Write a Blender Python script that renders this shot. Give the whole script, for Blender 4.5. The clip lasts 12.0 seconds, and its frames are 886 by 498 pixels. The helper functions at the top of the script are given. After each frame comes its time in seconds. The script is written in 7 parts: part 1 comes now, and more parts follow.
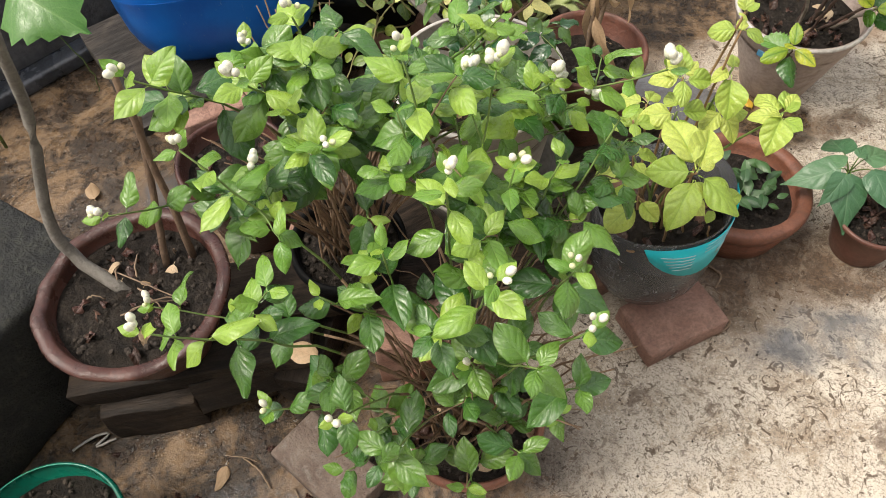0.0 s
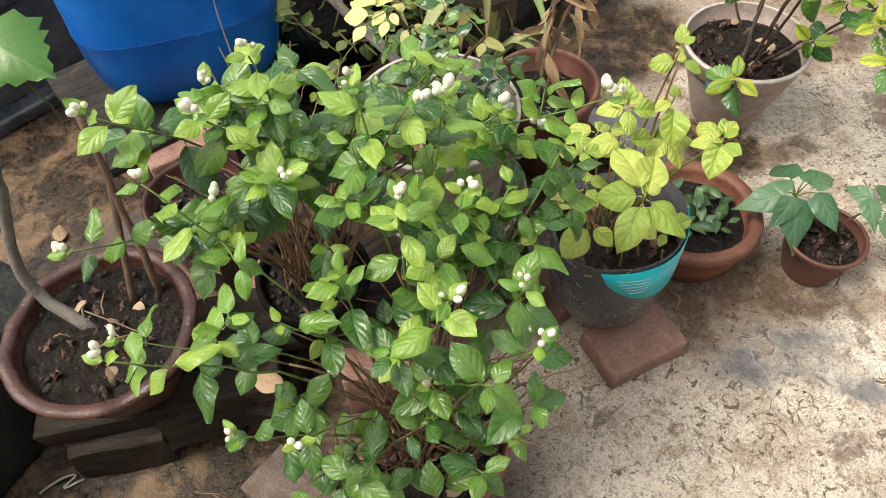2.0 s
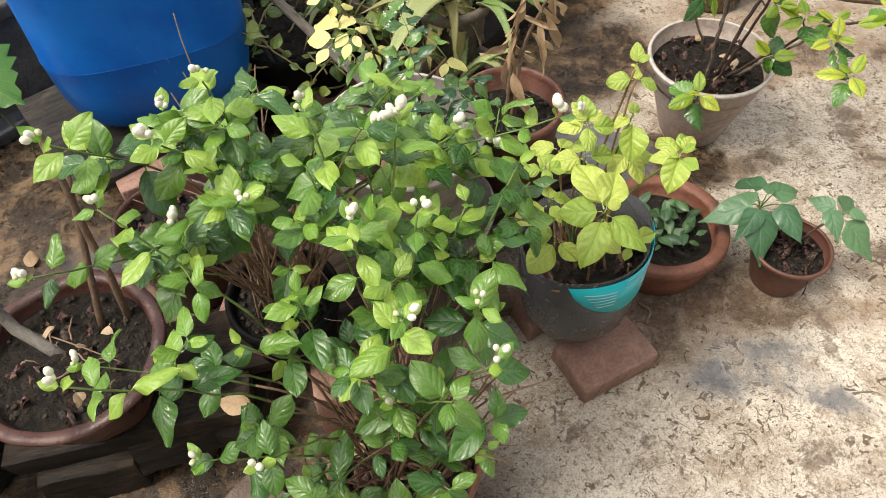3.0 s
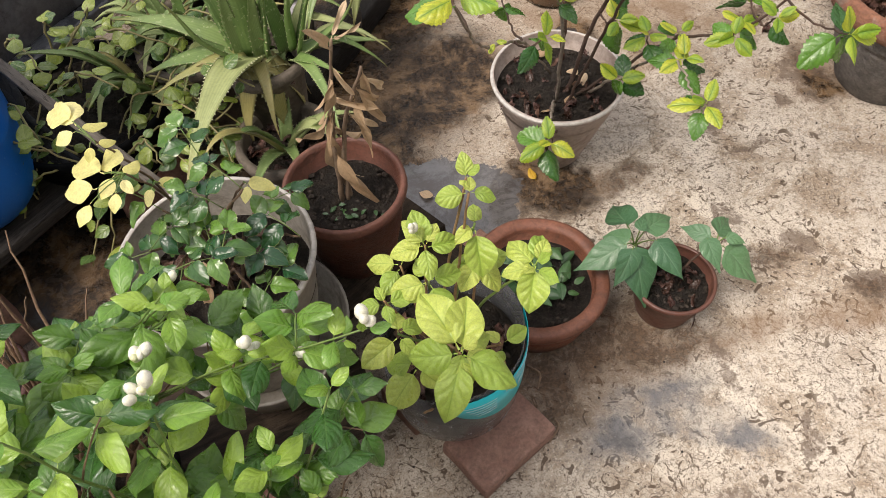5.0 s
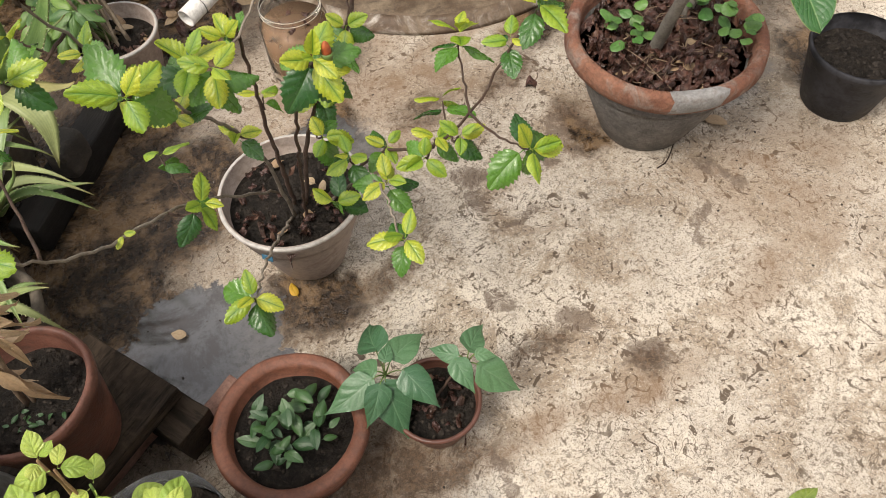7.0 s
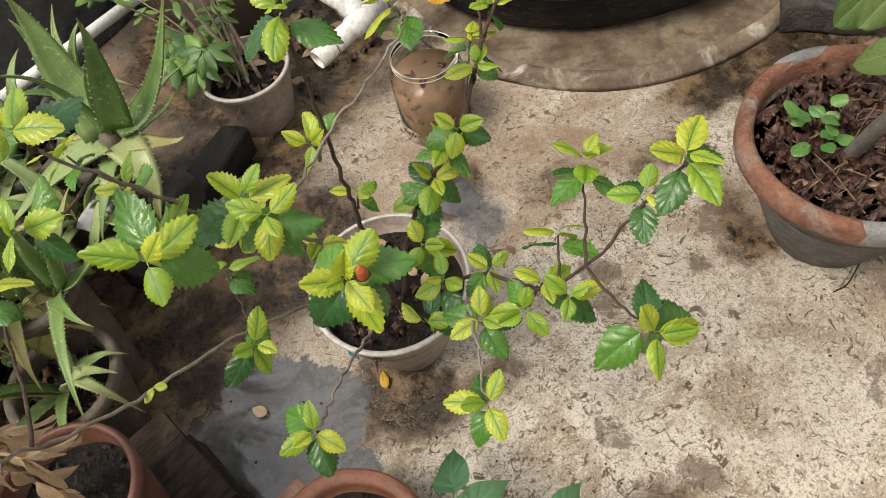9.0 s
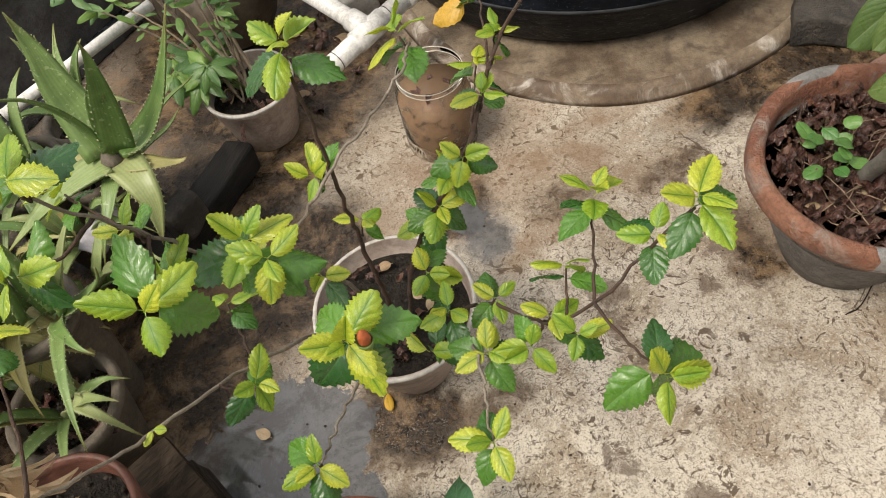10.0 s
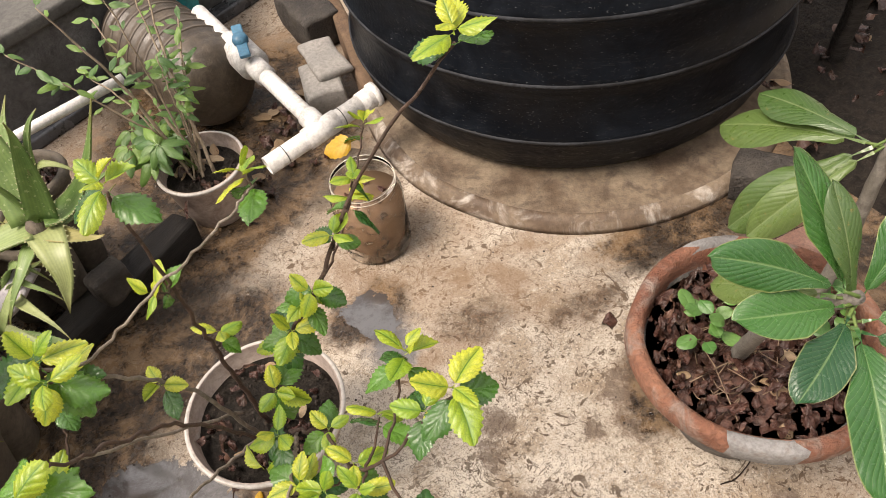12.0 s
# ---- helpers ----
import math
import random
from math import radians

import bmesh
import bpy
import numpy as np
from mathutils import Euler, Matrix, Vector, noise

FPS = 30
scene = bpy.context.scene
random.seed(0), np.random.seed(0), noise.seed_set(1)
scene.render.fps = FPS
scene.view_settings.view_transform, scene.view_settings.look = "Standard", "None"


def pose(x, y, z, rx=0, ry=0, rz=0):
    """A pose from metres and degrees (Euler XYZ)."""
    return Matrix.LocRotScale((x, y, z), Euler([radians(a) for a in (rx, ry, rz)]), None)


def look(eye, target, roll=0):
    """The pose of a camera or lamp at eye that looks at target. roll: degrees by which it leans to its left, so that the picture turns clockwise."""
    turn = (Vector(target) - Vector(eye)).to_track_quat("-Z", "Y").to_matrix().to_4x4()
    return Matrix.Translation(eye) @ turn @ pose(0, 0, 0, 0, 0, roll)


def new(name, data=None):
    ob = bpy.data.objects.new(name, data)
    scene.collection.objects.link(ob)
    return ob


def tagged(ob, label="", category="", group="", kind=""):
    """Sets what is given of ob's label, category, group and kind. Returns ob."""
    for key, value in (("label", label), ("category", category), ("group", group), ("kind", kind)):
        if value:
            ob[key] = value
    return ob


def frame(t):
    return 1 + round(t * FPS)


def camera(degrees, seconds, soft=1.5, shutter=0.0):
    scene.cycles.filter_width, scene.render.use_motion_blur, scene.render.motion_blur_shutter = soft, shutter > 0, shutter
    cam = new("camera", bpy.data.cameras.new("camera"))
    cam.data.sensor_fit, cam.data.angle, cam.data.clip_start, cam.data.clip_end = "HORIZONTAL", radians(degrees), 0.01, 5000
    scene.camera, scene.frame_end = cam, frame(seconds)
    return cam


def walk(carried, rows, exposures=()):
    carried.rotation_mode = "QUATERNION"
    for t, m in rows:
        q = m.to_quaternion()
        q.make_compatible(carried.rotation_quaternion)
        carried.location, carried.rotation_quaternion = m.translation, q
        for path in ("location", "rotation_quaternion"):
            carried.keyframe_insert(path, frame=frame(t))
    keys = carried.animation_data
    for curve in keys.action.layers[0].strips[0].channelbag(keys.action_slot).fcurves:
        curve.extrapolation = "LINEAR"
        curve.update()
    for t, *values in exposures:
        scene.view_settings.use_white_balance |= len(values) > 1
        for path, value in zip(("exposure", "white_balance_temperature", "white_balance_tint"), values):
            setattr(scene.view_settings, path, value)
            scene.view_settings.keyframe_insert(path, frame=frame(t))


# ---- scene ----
cam = camera(61.2, 12.0, soft=0.6)
PATH = [
    (0, (0.443, 0.68, 1.592), (0.32, 1.764, -0.084), -5.1),
    (0.5, (0.447, 0.665, 1.601), (0.338, 1.778, -0.057), -4.5),
    (1, (0.451, 0.654, 1.608), (0.36, 1.795, -0.032), -4.0),
    (1.5, (0.461, 0.646, 1.609), (0.394, 1.803, -0.021), -3.6),
    (2, (0.47, 0.644, 1.613), (0.413, 1.814, -0.008), -3.6),
    (2.5, (0.486, 0.641, 1.618), (0.443, 1.829, 0.01), -3.5),
    (3, (0.506, 0.638, 1.622), (0.488, 1.844, 0.027), -3.2),
    (3.2, (0.513, 0.638, 1.621), (0.511, 1.854, 0.032), -3.2),
    (4.8, (0.649, 0.946, 1.617), (0.86, 2.061, -0.031), -3.3),
    (5, (0.658, 0.985, 1.615), (0.881, 2.066, -0.052), -3.5),
    (5.5, (0.688, 1.061, 1.615), (0.996, 2.075, -0.081), -3.1),
    (6, (0.755, 1.078, 1.607), (1.068, 2.049, -0.114), -4.5),
    (6.5, (0.945, 1.13, 1.638), (1.293, 2.108, -0.071), -4.2),
    (6.7, (1.03, 1.142, 1.638), (1.451, 2.115, -0.058), -3.4),
    (8.3, (1.356, 1.307, 1.598), (1.686, 2.462, -0.001), -10.6),
    (8.5, (1.354, 1.356, 1.597), (1.563, 2.512, -0.022), -12.1),
    (9, (1.349, 1.453, 1.584), (1.387, 2.561, -0.081), -14.4),
    (9.5, (1.357, 1.501, 1.579), (1.439, 2.587, -0.098), -12.9),
    (10, (1.365, 1.508, 1.594), (1.386, 2.614, -0.072), -15.1),
    (10.5, (1.416, 1.507, 1.636), (1.262, 2.638, -0.006), -12.0),
    (10.8, (1.479, 1.536, 1.639), (1.172, 2.642, 0.001), -13.5),
    (11, (1.487, 1.504, 1.666), (1.186, 2.635, 0.044), -10.9),
    (11.5, (1.581, 1.522, 1.672), (1.359, 2.712, 0.081), -8.5),
    (12, (1.697, 1.537, 1.667), (1.661, 2.781, 0.102), -9.1),
]
walk(cam, [(t, look(eye, target, roll)) for t, eye, target, roll in PATH],
     exposures=[(0.0, 0.62, 6500, 13), (3.2, 0.62, 6500, 12), (5.0, 0.40, 6500, 17), (6.5, 0.38, 6500, 15), (9.5, 0.28, 6500, 10), (11.0, 0.40, 6800, 16), (11.5, 0.60, 6850, 17), (12.0, 0.66, 6850, 18)])

# ---- light ----
world = bpy.data.worlds.new("sky")
scene.world = world
world.use_nodes = True
wn, wl = world.node_tree.nodes, world.node_tree.links
sky = wn.new("ShaderNodeTexSky")
sky.sky_type = "NISHITA"
sky.sun_disc = False
sky.sun_elevation, sky.sun_rotation = radians(59), radians(254)
sky.dust_density, sky.air_density = 3.0, 1.0
cloud = wn.new("ShaderNodeMix")
cloud.data_type = "RGBA"
cloud.inputs[0].default_value = 0.6
cloud.inputs[7].default_value = (9.5, 9.2, 8.5, 1)
wl.new(sky.outputs[0], cloud.inputs[6])
wl.new(cloud.outputs[2], wn["Background"].inputs[0])
wn["Background"].inputs[1].default_value = 0.115

sun = new("sun", bpy.data.lights.new("sun", "SUN"))
sun.data.energy, sun.data.angle, sun.data.color = 2.75, radians(24), (1.0, 0.93, 0.80)
sun.matrix_world = look((-3.5, -1.0, 6.0), (0, 0, 0))


# ---- materials ----
class Nodes:
    """A short way to write node trees."""

    def __init__(self, name):
        self.m = bpy.data.materials.new(name)
        self.m.use_nodes = True
        self.t = self.m.node_tree
        self.out = self.t.nodes["Material Output"]
        self.b = self.t.nodes["Principled BSDF"]

    def node(self, kind, **values):
        n = self.t.nodes.new(kind)
        for k, v in values.items():
            if k in n.inputs:
                self.feed(n.inputs[k], v)
        return n

    def feed(self, socket, v):
        if isinstance(v, bpy.types.NodeSocket):
            self.t.links.new(v, socket)
        elif isinstance(v, tuple) and len(v) == 3 and socket.type == "RGBA":
            socket.default_value = (*v, 1)
        else:
            socket.default_value = v

    def coords(self, which="Object"):
        return self.node("ShaderNodeTexCoord").outputs[which]

    def noise(self, vec, scale, detail=5.0, rough=0.6, distort=0.0, out=0):
        n = self.node("ShaderNodeTexNoise", Scale=scale, Detail=detail, Roughness=rough, Distortion=distort)
        if vec is not None:
            self.t.links.new(vec, n.inputs["Vector"])
        return n.outputs[out]

    def step(self, v, lo, hi, a=0.0, b=1.0):
        n = self.node("ShaderNodeMapRange")
        n.interpolation_type = "SMOOTHSTEP"
        for k, x in zip((0, 1, 2, 3, 4), (v, lo, hi, a, b)):
            self.feed(n.inputs[k], x)
        return n.outputs[0]

    def calc(self, op, a, b=0.0, c=0.0):
        n = self.t.nodes.new("ShaderNodeMath")
        n.operation = op
        for s, v in zip(n.inputs, (a, b, c)):
            self.feed(s, v)
        return n.outputs[0]

    def mix(self, f, a, b, blend="MIX"):
        n = self.t.nodes.new("ShaderNodeMix")
        n.data_type, n.blend_type = "RGBA", blend
        self.feed(n.inputs[0], f)
        self.feed(n.inputs[6], a)
        self.feed(n.inputs[7], b)
        return n.outputs[2]

    def bump(self, h, strength, dist=0.01):
        n = self.node("ShaderNodeBump", Strength=strength, Distance=dist, Height=h)
        self.t.links.new(n.outputs[0], self.b.inputs["Normal"])
        return n

    def set(self, **values):
        names = {"color": "Base Color", "rough": "Roughness", "metal": "Metallic", "spec": "Specular IOR Level",
                 "trans": "Transmission Weight", "coat": "Coat Weight", "ior": "IOR", "alpha": "Alpha"}
        for k, v in values.items():
            self.feed(self.b.inputs[names[k]], v)
        return self.m


def surface(name, a, b, stain, scale=8.0, fine=90.0, rough=0.7, bump=0.4, amount=0.5, gloss=0.15, metal=0.0, spec=0.5, depth=0.004):
    """A weathered surface: two tones, a stain colour in patches, and fine grain."""
    k = Nodes(name)
    vec = k.coords()
    big, small = k.noise(vec, scale, 6, 0.65), k.noise(vec, fine, 4, 0.7)
    col = k.mix(k.step(big, 0.35, 0.65), a, b)
    patch = k.calc("MULTIPLY", k.step(k.noise(vec, scale * 1.7, 8, 0.7, 1.0), 0.48, 0.72), amount)
    col = k.mix(patch, col, stain)
    col = k.mix(k.step(small, 0.38, 0.66, 0.0, 0.5), col, k.mix(0.55, col, (0.02, 0.018, 0.015)))
    rnd = k.node("ShaderNodeObjectInfo").outputs["Random"]
    col = k.mix(k.step(rnd, 0.0, 1.0, 0.0, 0.18), col, (0.03, 0.03, 0.03))
    k.bump(k.calc("ADD", k.calc("MULTIPLY", big, 2.0), small), bump, depth)
    return k.set(color=col, rough=k.step(big, 0.3, 0.7, rough - gloss, rough + gloss), metal=metal, spec=spec)


def leaf_material(name, young, old, vein, veins=0.5, rough=0.42, lobes=5.0, spots=0.0, sheer=0.28, rim=0.0, puffs=0.10, heart=0.0, mesh=0.0):
    """A leaf: midrib, curved side veins and a fine net between them, colour that varies from leaf to leaf."""
    k = Nodes(name)
    uv = k.node("ShaderNodeSeparateXYZ", Vector=k.coords("UV"))
    u = k.calc("ABSOLUTE", k.calc("SUBTRACT", uv.outputs[0], 0.5))
    v = uv.outputs[1]
    rnd = k.node("ShaderNodeObjectInfo").outputs["Random"]
    isl = k.node("ShaderNodeNewGeometry").outputs["Random Per Island"]
    tone = k.calc("FRACT", k.calc("ADD", k.calc("MULTIPLY", rnd, 3.7), isl))
    pos = k.coords("Object")
    cloudy = k.noise(pos, 45.0, 3)
    col = k.mix(k.step(k.calc("ADD", k.calc("MULTIPLY", tone, 0.85), k.calc("MULTIPLY", cloudy, 0.3)), 0.1, 1.0), young, old)
    mottle = k.step(k.noise(pos, 190.0, 5, 0.75), 0.40, 0.66, 0.0, 0.45)
    col = k.mix(mottle, col, k.mix(0.55, col, (0.01, 0.05, 0.01)))
    mid = k.step(u, 0.010, 0.03, 1.0, 0.0)
    wob = k.calc("MULTIPLY", k.calc("SUBTRACT", k.noise(pos, 60.0, 2), 0.5), 0.35)
    ph = k.calc("ADD", k.calc("SUBTRACT", k.calc("MULTIPLY", v, lobes), k.calc("MULTIPLY", k.calc("POWER", u, 0.8), lobes * 0.62)), wob)
    saw = k.calc("ABSOLUTE", k.calc("SUBTRACT", k.calc("FRACT", ph), 0.5))
    side = k.step(saw, 0.012, 0.06, 1.0, 0.0)
    net = k.node("ShaderNodeTexVoronoi", Scale=lobes * 4.0)
    net.feature = "DISTANCE_TO_EDGE"
    k.t.links.new(k.coords("UV"), net.inputs["Vector"])
    web = k.step(net.outputs[0], 0.02, 0.12, 1.0, 0.0)
    lines = k.calc("MAXIMUM", mid, k.calc("MAXIMUM", k.calc("MULTIPLY", side, 0.55), k.calc("MULTIPLY", web, mesh)))
    col = k.mix(k.calc("MULTIPLY", lines, veins), col, vein)
    if heart:
        col = k.mix(k.step(u, 0.0, 0.26, heart, 0.0), col, vein)
    if rim:
        col = k.mix(k.step(u, 0.465, 0.49, 0.0, rim), col, (0.55, 0.5, 0.2))
    if spots:
        sp = k.step(k.noise(pos, 70.0, 5, 0.7), 0.6, 0.75, 0.0, spots)
        col = k.mix(sp, col, (0.32, 0.22, 0.06))
    puff = k.calc("MULTIPLY", k.step(saw, 0.0, 0.42), k.step(u, 0.0, 0.12))
    h = k.calc("ADD", k.calc("ADD", puff, k.calc("MULTIPLY", k.step(net.outputs[0], 0.0, 0.2), 0.25)), k.calc("MULTIPLY", k.noise(pos, 55.0, 2), 0.8))
    k.bump(h, puffs * 1.8, 0.003)
    k.set(color=col, rough=k.step(cloudy, 0.3, 0.7, rough - 0.12, rough + 0.08), spec=0.7)
    tr = k.node("ShaderNodeBsdfTranslucent", Color=k.mix(0.5, col, young))
    mx = k.node("ShaderNodeMixShader")
    mx.inputs[0].default_value = sheer
    k.t.links.new(k.b.outputs[0], mx.inputs[1])
    k.t.links.new(tr.outputs[0], mx.inputs[2])
    k.t.links.new(mx.outputs[0], k.out.inputs[0])
    return k.m


def timber(name, dark, light, worn, amount=0.5, spec=0.2):
    """Weathered wood: grain drawn out along the length, worn pale streaks, cracks."""
    k = Nodes(name)
    mp = k.t.nodes.new("ShaderNodeMapping")
    mp.inputs["Scale"].default_value = (0.12, 1.0, 1.0)
    k.t.links.new(k.coords(), mp.inputs["Vector"])
    vec = mp.outputs[0]
    grain, fine, big = k.noise(vec, 45, 6, 0.7, 0.6), k.noise(vec, 160, 4, 0.7), k.noise(k.coords(), 7, 6, 0.7, 0.8)
    col = k.mix(k.step(grain, 0.38, 0.66), dark, light)
    col = k.mix(k.calc("MULTIPLY", k.step(big, 0.48, 0.7), amount), col, worn)
    col = k.mix(k.step(fine, 0.52, 0.66, 0.0, 0.7), col, (0.008, 0.006, 0.004))
    k.bump(k.calc("ADD", grain, k.calc("MULTIPLY", fine, 0.6)), 0.9, 0.006)
    return k.set(color=col, rough=k.step(big, 0.3, 0.7, 0.5, 0.85), spec=spec)


TERRACOTTA = surface("terracotta", (0.185, 0.070, 0.040), (0.27, 0.11, 0.068), (0.08, 0.045, 0.032), 9, 120, 0.5, 0.6, 0.7, spec=0.4)
TERRACOTTA_DARK = surface("terracotta_dark", (0.052, 0.018, 0.013), (0.098, 0.034, 0.023), (0.026, 0.016, 0.012), 8, 110, 0.32, 0.5, 0.6, spec=0.5)
TERRACOTTA_PALE = surface("terracotta_pale", (0.25, 0.092, 0.05), (0.38, 0.175, 0.105), (0.42, 0.36, 0.31), 7, 90, 0.78, 1.0, 0.8, depth=0.01)
CEMENT = surface("cement_coat", (0.14, 0.13, 0.12), (0.27, 0.25, 0.23), (0.34, 0.32, 0.30), 16, 80, 0.85, 1.0, 0.6, depth=0.014)
BRICK = surface("brick", (0.31, 0.165, 0.12), (0.44, 0.265, 0.205), (0.17, 0.105, 0.08), 14, 130, 0.8, 1.0, 0.7)
BRICK_DULL = surface("dull_brick", (0.13, 0.092, 0.072), (0.21, 0.165, 0.135), (0.26, 0.235, 0.21), 16, 130, 0.85, 1.0, 0.7)
GREY_PLASTIC = surface("grey_plastic", (0.29, 0.265, 0.225), (0.37, 0.345, 0.30), (0.13, 0.105, 0.08), 6, 60, 0.5, 0.2, 0.75)
PINK_PLASTIC = surface("faded_plastic", (0.40, 0.32, 0.275), (0.50, 0.42, 0.37), (0.24, 0.16, 0.12), 7, 70, 0.55, 0.2, 0.7)
RIM_PLASTIC = surface("pale_rim_plastic", (0.56, 0.53, 0.49), (0.64, 0.61, 0.57), (0.44, 0.38, 0.32), 9, 70, 0.5, 0.12, 0.4)
BROWN_PLASTIC = surface("brown_plastic", (0.13, 0.052, 0.036), (0.18, 0.078, 0.055), (0.07, 0.04, 0.03), 9, 70, 0.45, 0.15, 0.5)
BLACK_PLASTIC = surface("black_plastic", (0.003, 0.0034, 0.004), (0.006, 0.007, 0.008), (0.018, 0.018, 0.02), 6, 50, 0.5, 0.4, 0.3, spec=0.035)
RIB_PLASTIC = surface("scuffed_black_plastic", (0.018, 0.018, 0.021), (0.055, 0.055, 0.062), (0.006, 0.0065, 0.007), 14, 60, 0.5, 0.3, 0.75, spec=0.15)
GREEN_PLASTIC = surface("green_plastic", (0.0, 0.14, 0.09), (0.0, 0.19, 0.12), (0.02, 0.09, 0.06), 6, 60, 0.35, 0.1, 0.3)
TEAL_PLASTIC = surface("teal_plastic", (0.0, 0.30, 0.33), (0.01, 0.36, 0.40), (0.03, 0.22, 0.24), 6, 60, 0.4, 0.1, 0.3)
PVC = surface("white_pvc", (0.80, 0.785, 0.75), (0.84, 0.83, 0.80), (0.55, 0.49, 0.40), 12, 80, 0.38, 0.1, 0.22)
DARK_WOOD = timber("wet_dark_wood", (0.014, 0.010, 0.007), (0.045, 0.032, 0.022), (0.11, 0.08, 0.056), 0.55, 0.15)
ROTTEN = timber("rotten_wood", (0.010, 0.007, 0.005), (0.034, 0.024, 0.017), (0.12, 0.088, 0.063), 0.6, 0.3)
CHAR = timber("charred_wood", (0.006, 0.0055, 0.005), (0.016, 0.014, 0.013), (0.04, 0.036, 0.033), 0.5, 0.35)
GREY_WOOD = timber("grey_wood", (0.022, 0.02, 0.018), (0.06, 0.053, 0.047), (0.10, 0.085, 0.07), 0.4, 0.2)
BARK = surface("bark", (0.13, 0.078, 0.045), (0.20, 0.13, 0.08), (0.06, 0.038, 0.026), 30, 160, 0.85, 0.9, 0.5)
GREY_BARK = surface("grey_bark", (0.17, 0.155, 0.13), (0.24, 0.22, 0.19), (0.10, 0.085, 0.07), 25, 150, 0.85, 0.8, 0.5)
GREEN_STEM = surface("green_stem", (0.11, 0.20, 0.035), (0.17, 0.26, 0.06), (0.15, 0.13, 0.05), 20, 120, 0.6, 0.3, 0.4)
SOIL = surface("damp_soil", (0.016, 0.013, 0.010), (0.055, 0.044, 0.035), (0.11, 0.09, 0.07), 40, 190, 0.9, 1.0, 0.6, depth=0.02, spec=0.25)
CRUMB = surface("soil_crumb", (0.028, 0.022, 0.018), (0.07, 0.056, 0.044), (0.018, 0.014, 0.011), 30, 160, 0.9, 0.8, 0.5, spec=0.25)
TERRACOTTA_BROWN = surface("terracotta_brown", (0.115, 0.045, 0.03), (0.19, 0.08, 0.055), (0.055, 0.034, 0.026), 9, 120, 0.45, 0.6, 0.75, spec=0.4)
def tank_plastic():
    """Black plastic with dust flecks and scuffs round its foot."""
    k = Nodes("tank_plastic")
    vec = k.coords()
    z = k.node("ShaderNodeSeparateXYZ", Vector=vec).outputs[2]
    mp = k.t.nodes.new("ShaderNodeMapping")
    mp.inputs["Scale"].default_value = (1.0, 1.0, 3.5)
    k.t.links.new(vec, mp.inputs["Vector"])
    big = k.noise(vec, 5, 6, 0.7, 0.6)
    col = k.mix(k.step(big, 0.35, 0.7), (0.0025, 0.0035, 0.0055), (0.008, 0.011, 0.016))
    scuff = k.step(k.noise(mp.outputs[0], 30, 7, 0.75, 0.8), 0.55, 0.68)
    col = k.mix(k.calc("MULTIPLY", scuff, k.step(z, 0.05, 0.17, 1.0, 0.10)), col, (0.17, 0.165, 0.16))
    fleck = k.step(k.noise(mp.outputs[0], 95, 3, 0.6), 0.665, 0.71, 0.0, 0.7)
    col = k.mix(fleck, col, (0.20, 0.20, 0.20))
    k.bump(k.calc("ADD", big, k.noise(vec, 60, 4)), 0.35, 0.005)
    return k.set(color=col, rough=k.step(big, 0.3, 0.7, 0.30, 0.5), spec=0.14)


TANK = tank_plastic()
# Scuffed ribs; the bluish grey also holds the soft highlights along them.
TANK_RIB = surface("scuffed_highlit_tank_rib", (0.008, 0.009, 0.011), (0.045, 0.049, 0.057), (0.006, 0.0065, 0.008), 7, 70, 0.6, 0.5, 0.8, spec=0.2)
MULCH_DARK = surface("dark_dead_leaves", (0.042, 0.02, 0.013), (0.10, 0.046, 0.03), (0.14, 0.08, 0.06), 30, 110, 0.3, 0.9, 0.45, spec=0.5)
MULCH_PALE = surface("pale_dead_leaves", (0.15, 0.075, 0.05), (0.25, 0.15, 0.105), (0.34, 0.26, 0.2), 26, 90, 0.5, 0.8, 0.5, spec=0.4)
MULCH = surface("dead_leaves", (0.045, 0.017, 0.012), (0.15, 0.062, 0.042), (0.30, 0.20, 0.15), 30, 110, 0.36, 0.9, 0.45, spec=0.5)
WALL_GREY = surface("damp_grey_plaster", (0.085, 0.083, 0.08), (0.16, 0.156, 0.15), (0.035, 0.032, 0.028), 7, 60, 0.7, 1.0, 0.8)
# Blue-grey tone puts the sky's reflection on the wet strip into its colour.
FILLET = surface("sky_tinted_wet_bitumen", (0.05, 0.055, 0.062), (0.10, 0.108, 0.12), (0.02, 0.019, 0.017), 9, 80, 0.28, 0.6, 0.6, spec=0.6)
CONCRETE = surface("grey_concrete", (0.085, 0.082, 0.076), (0.15, 0.145, 0.13), (0.04, 0.037, 0.032), 5, 60, 0.8, 0.8, 0.7)
MOSSY = surface("mossy_black_concrete", (0.020, 0.022, 0.021), (0.052, 0.054, 0.048), (0.10, 0.098, 0.075), 18, 110, 0.75, 1.0, 0.55, spec=0.3, depth=0.02)
SLATE = surface("dark_slate", (0.035, 0.030, 0.026), (0.085, 0.074, 0.062), (0.16, 0.14, 0.12), 12, 80, 0.8, 1.0, 0.5, depth=0.01)
STONE = surface("grey_stone", (0.30, 0.29, 0.27), (0.40, 0.38, 0.35), (0.20, 0.19, 0.18), 9, 80, 0.8, 0.5, 0.5)
VALVE_BLUE = surface("blue_valve_handle", (0.05, 0.17, 0.28), (0.07, 0.22, 0.34), (0.10, 0.14, 0.17), 20, 80, 0.45, 0.1, 0.4)
CLOTH = surface("black_net", (0.012, 0.014, 0.018), (0.022, 0.026, 0.032), (0.06, 0.06, 0.065), 40, 260, 0.9, 1.0, 0.5)
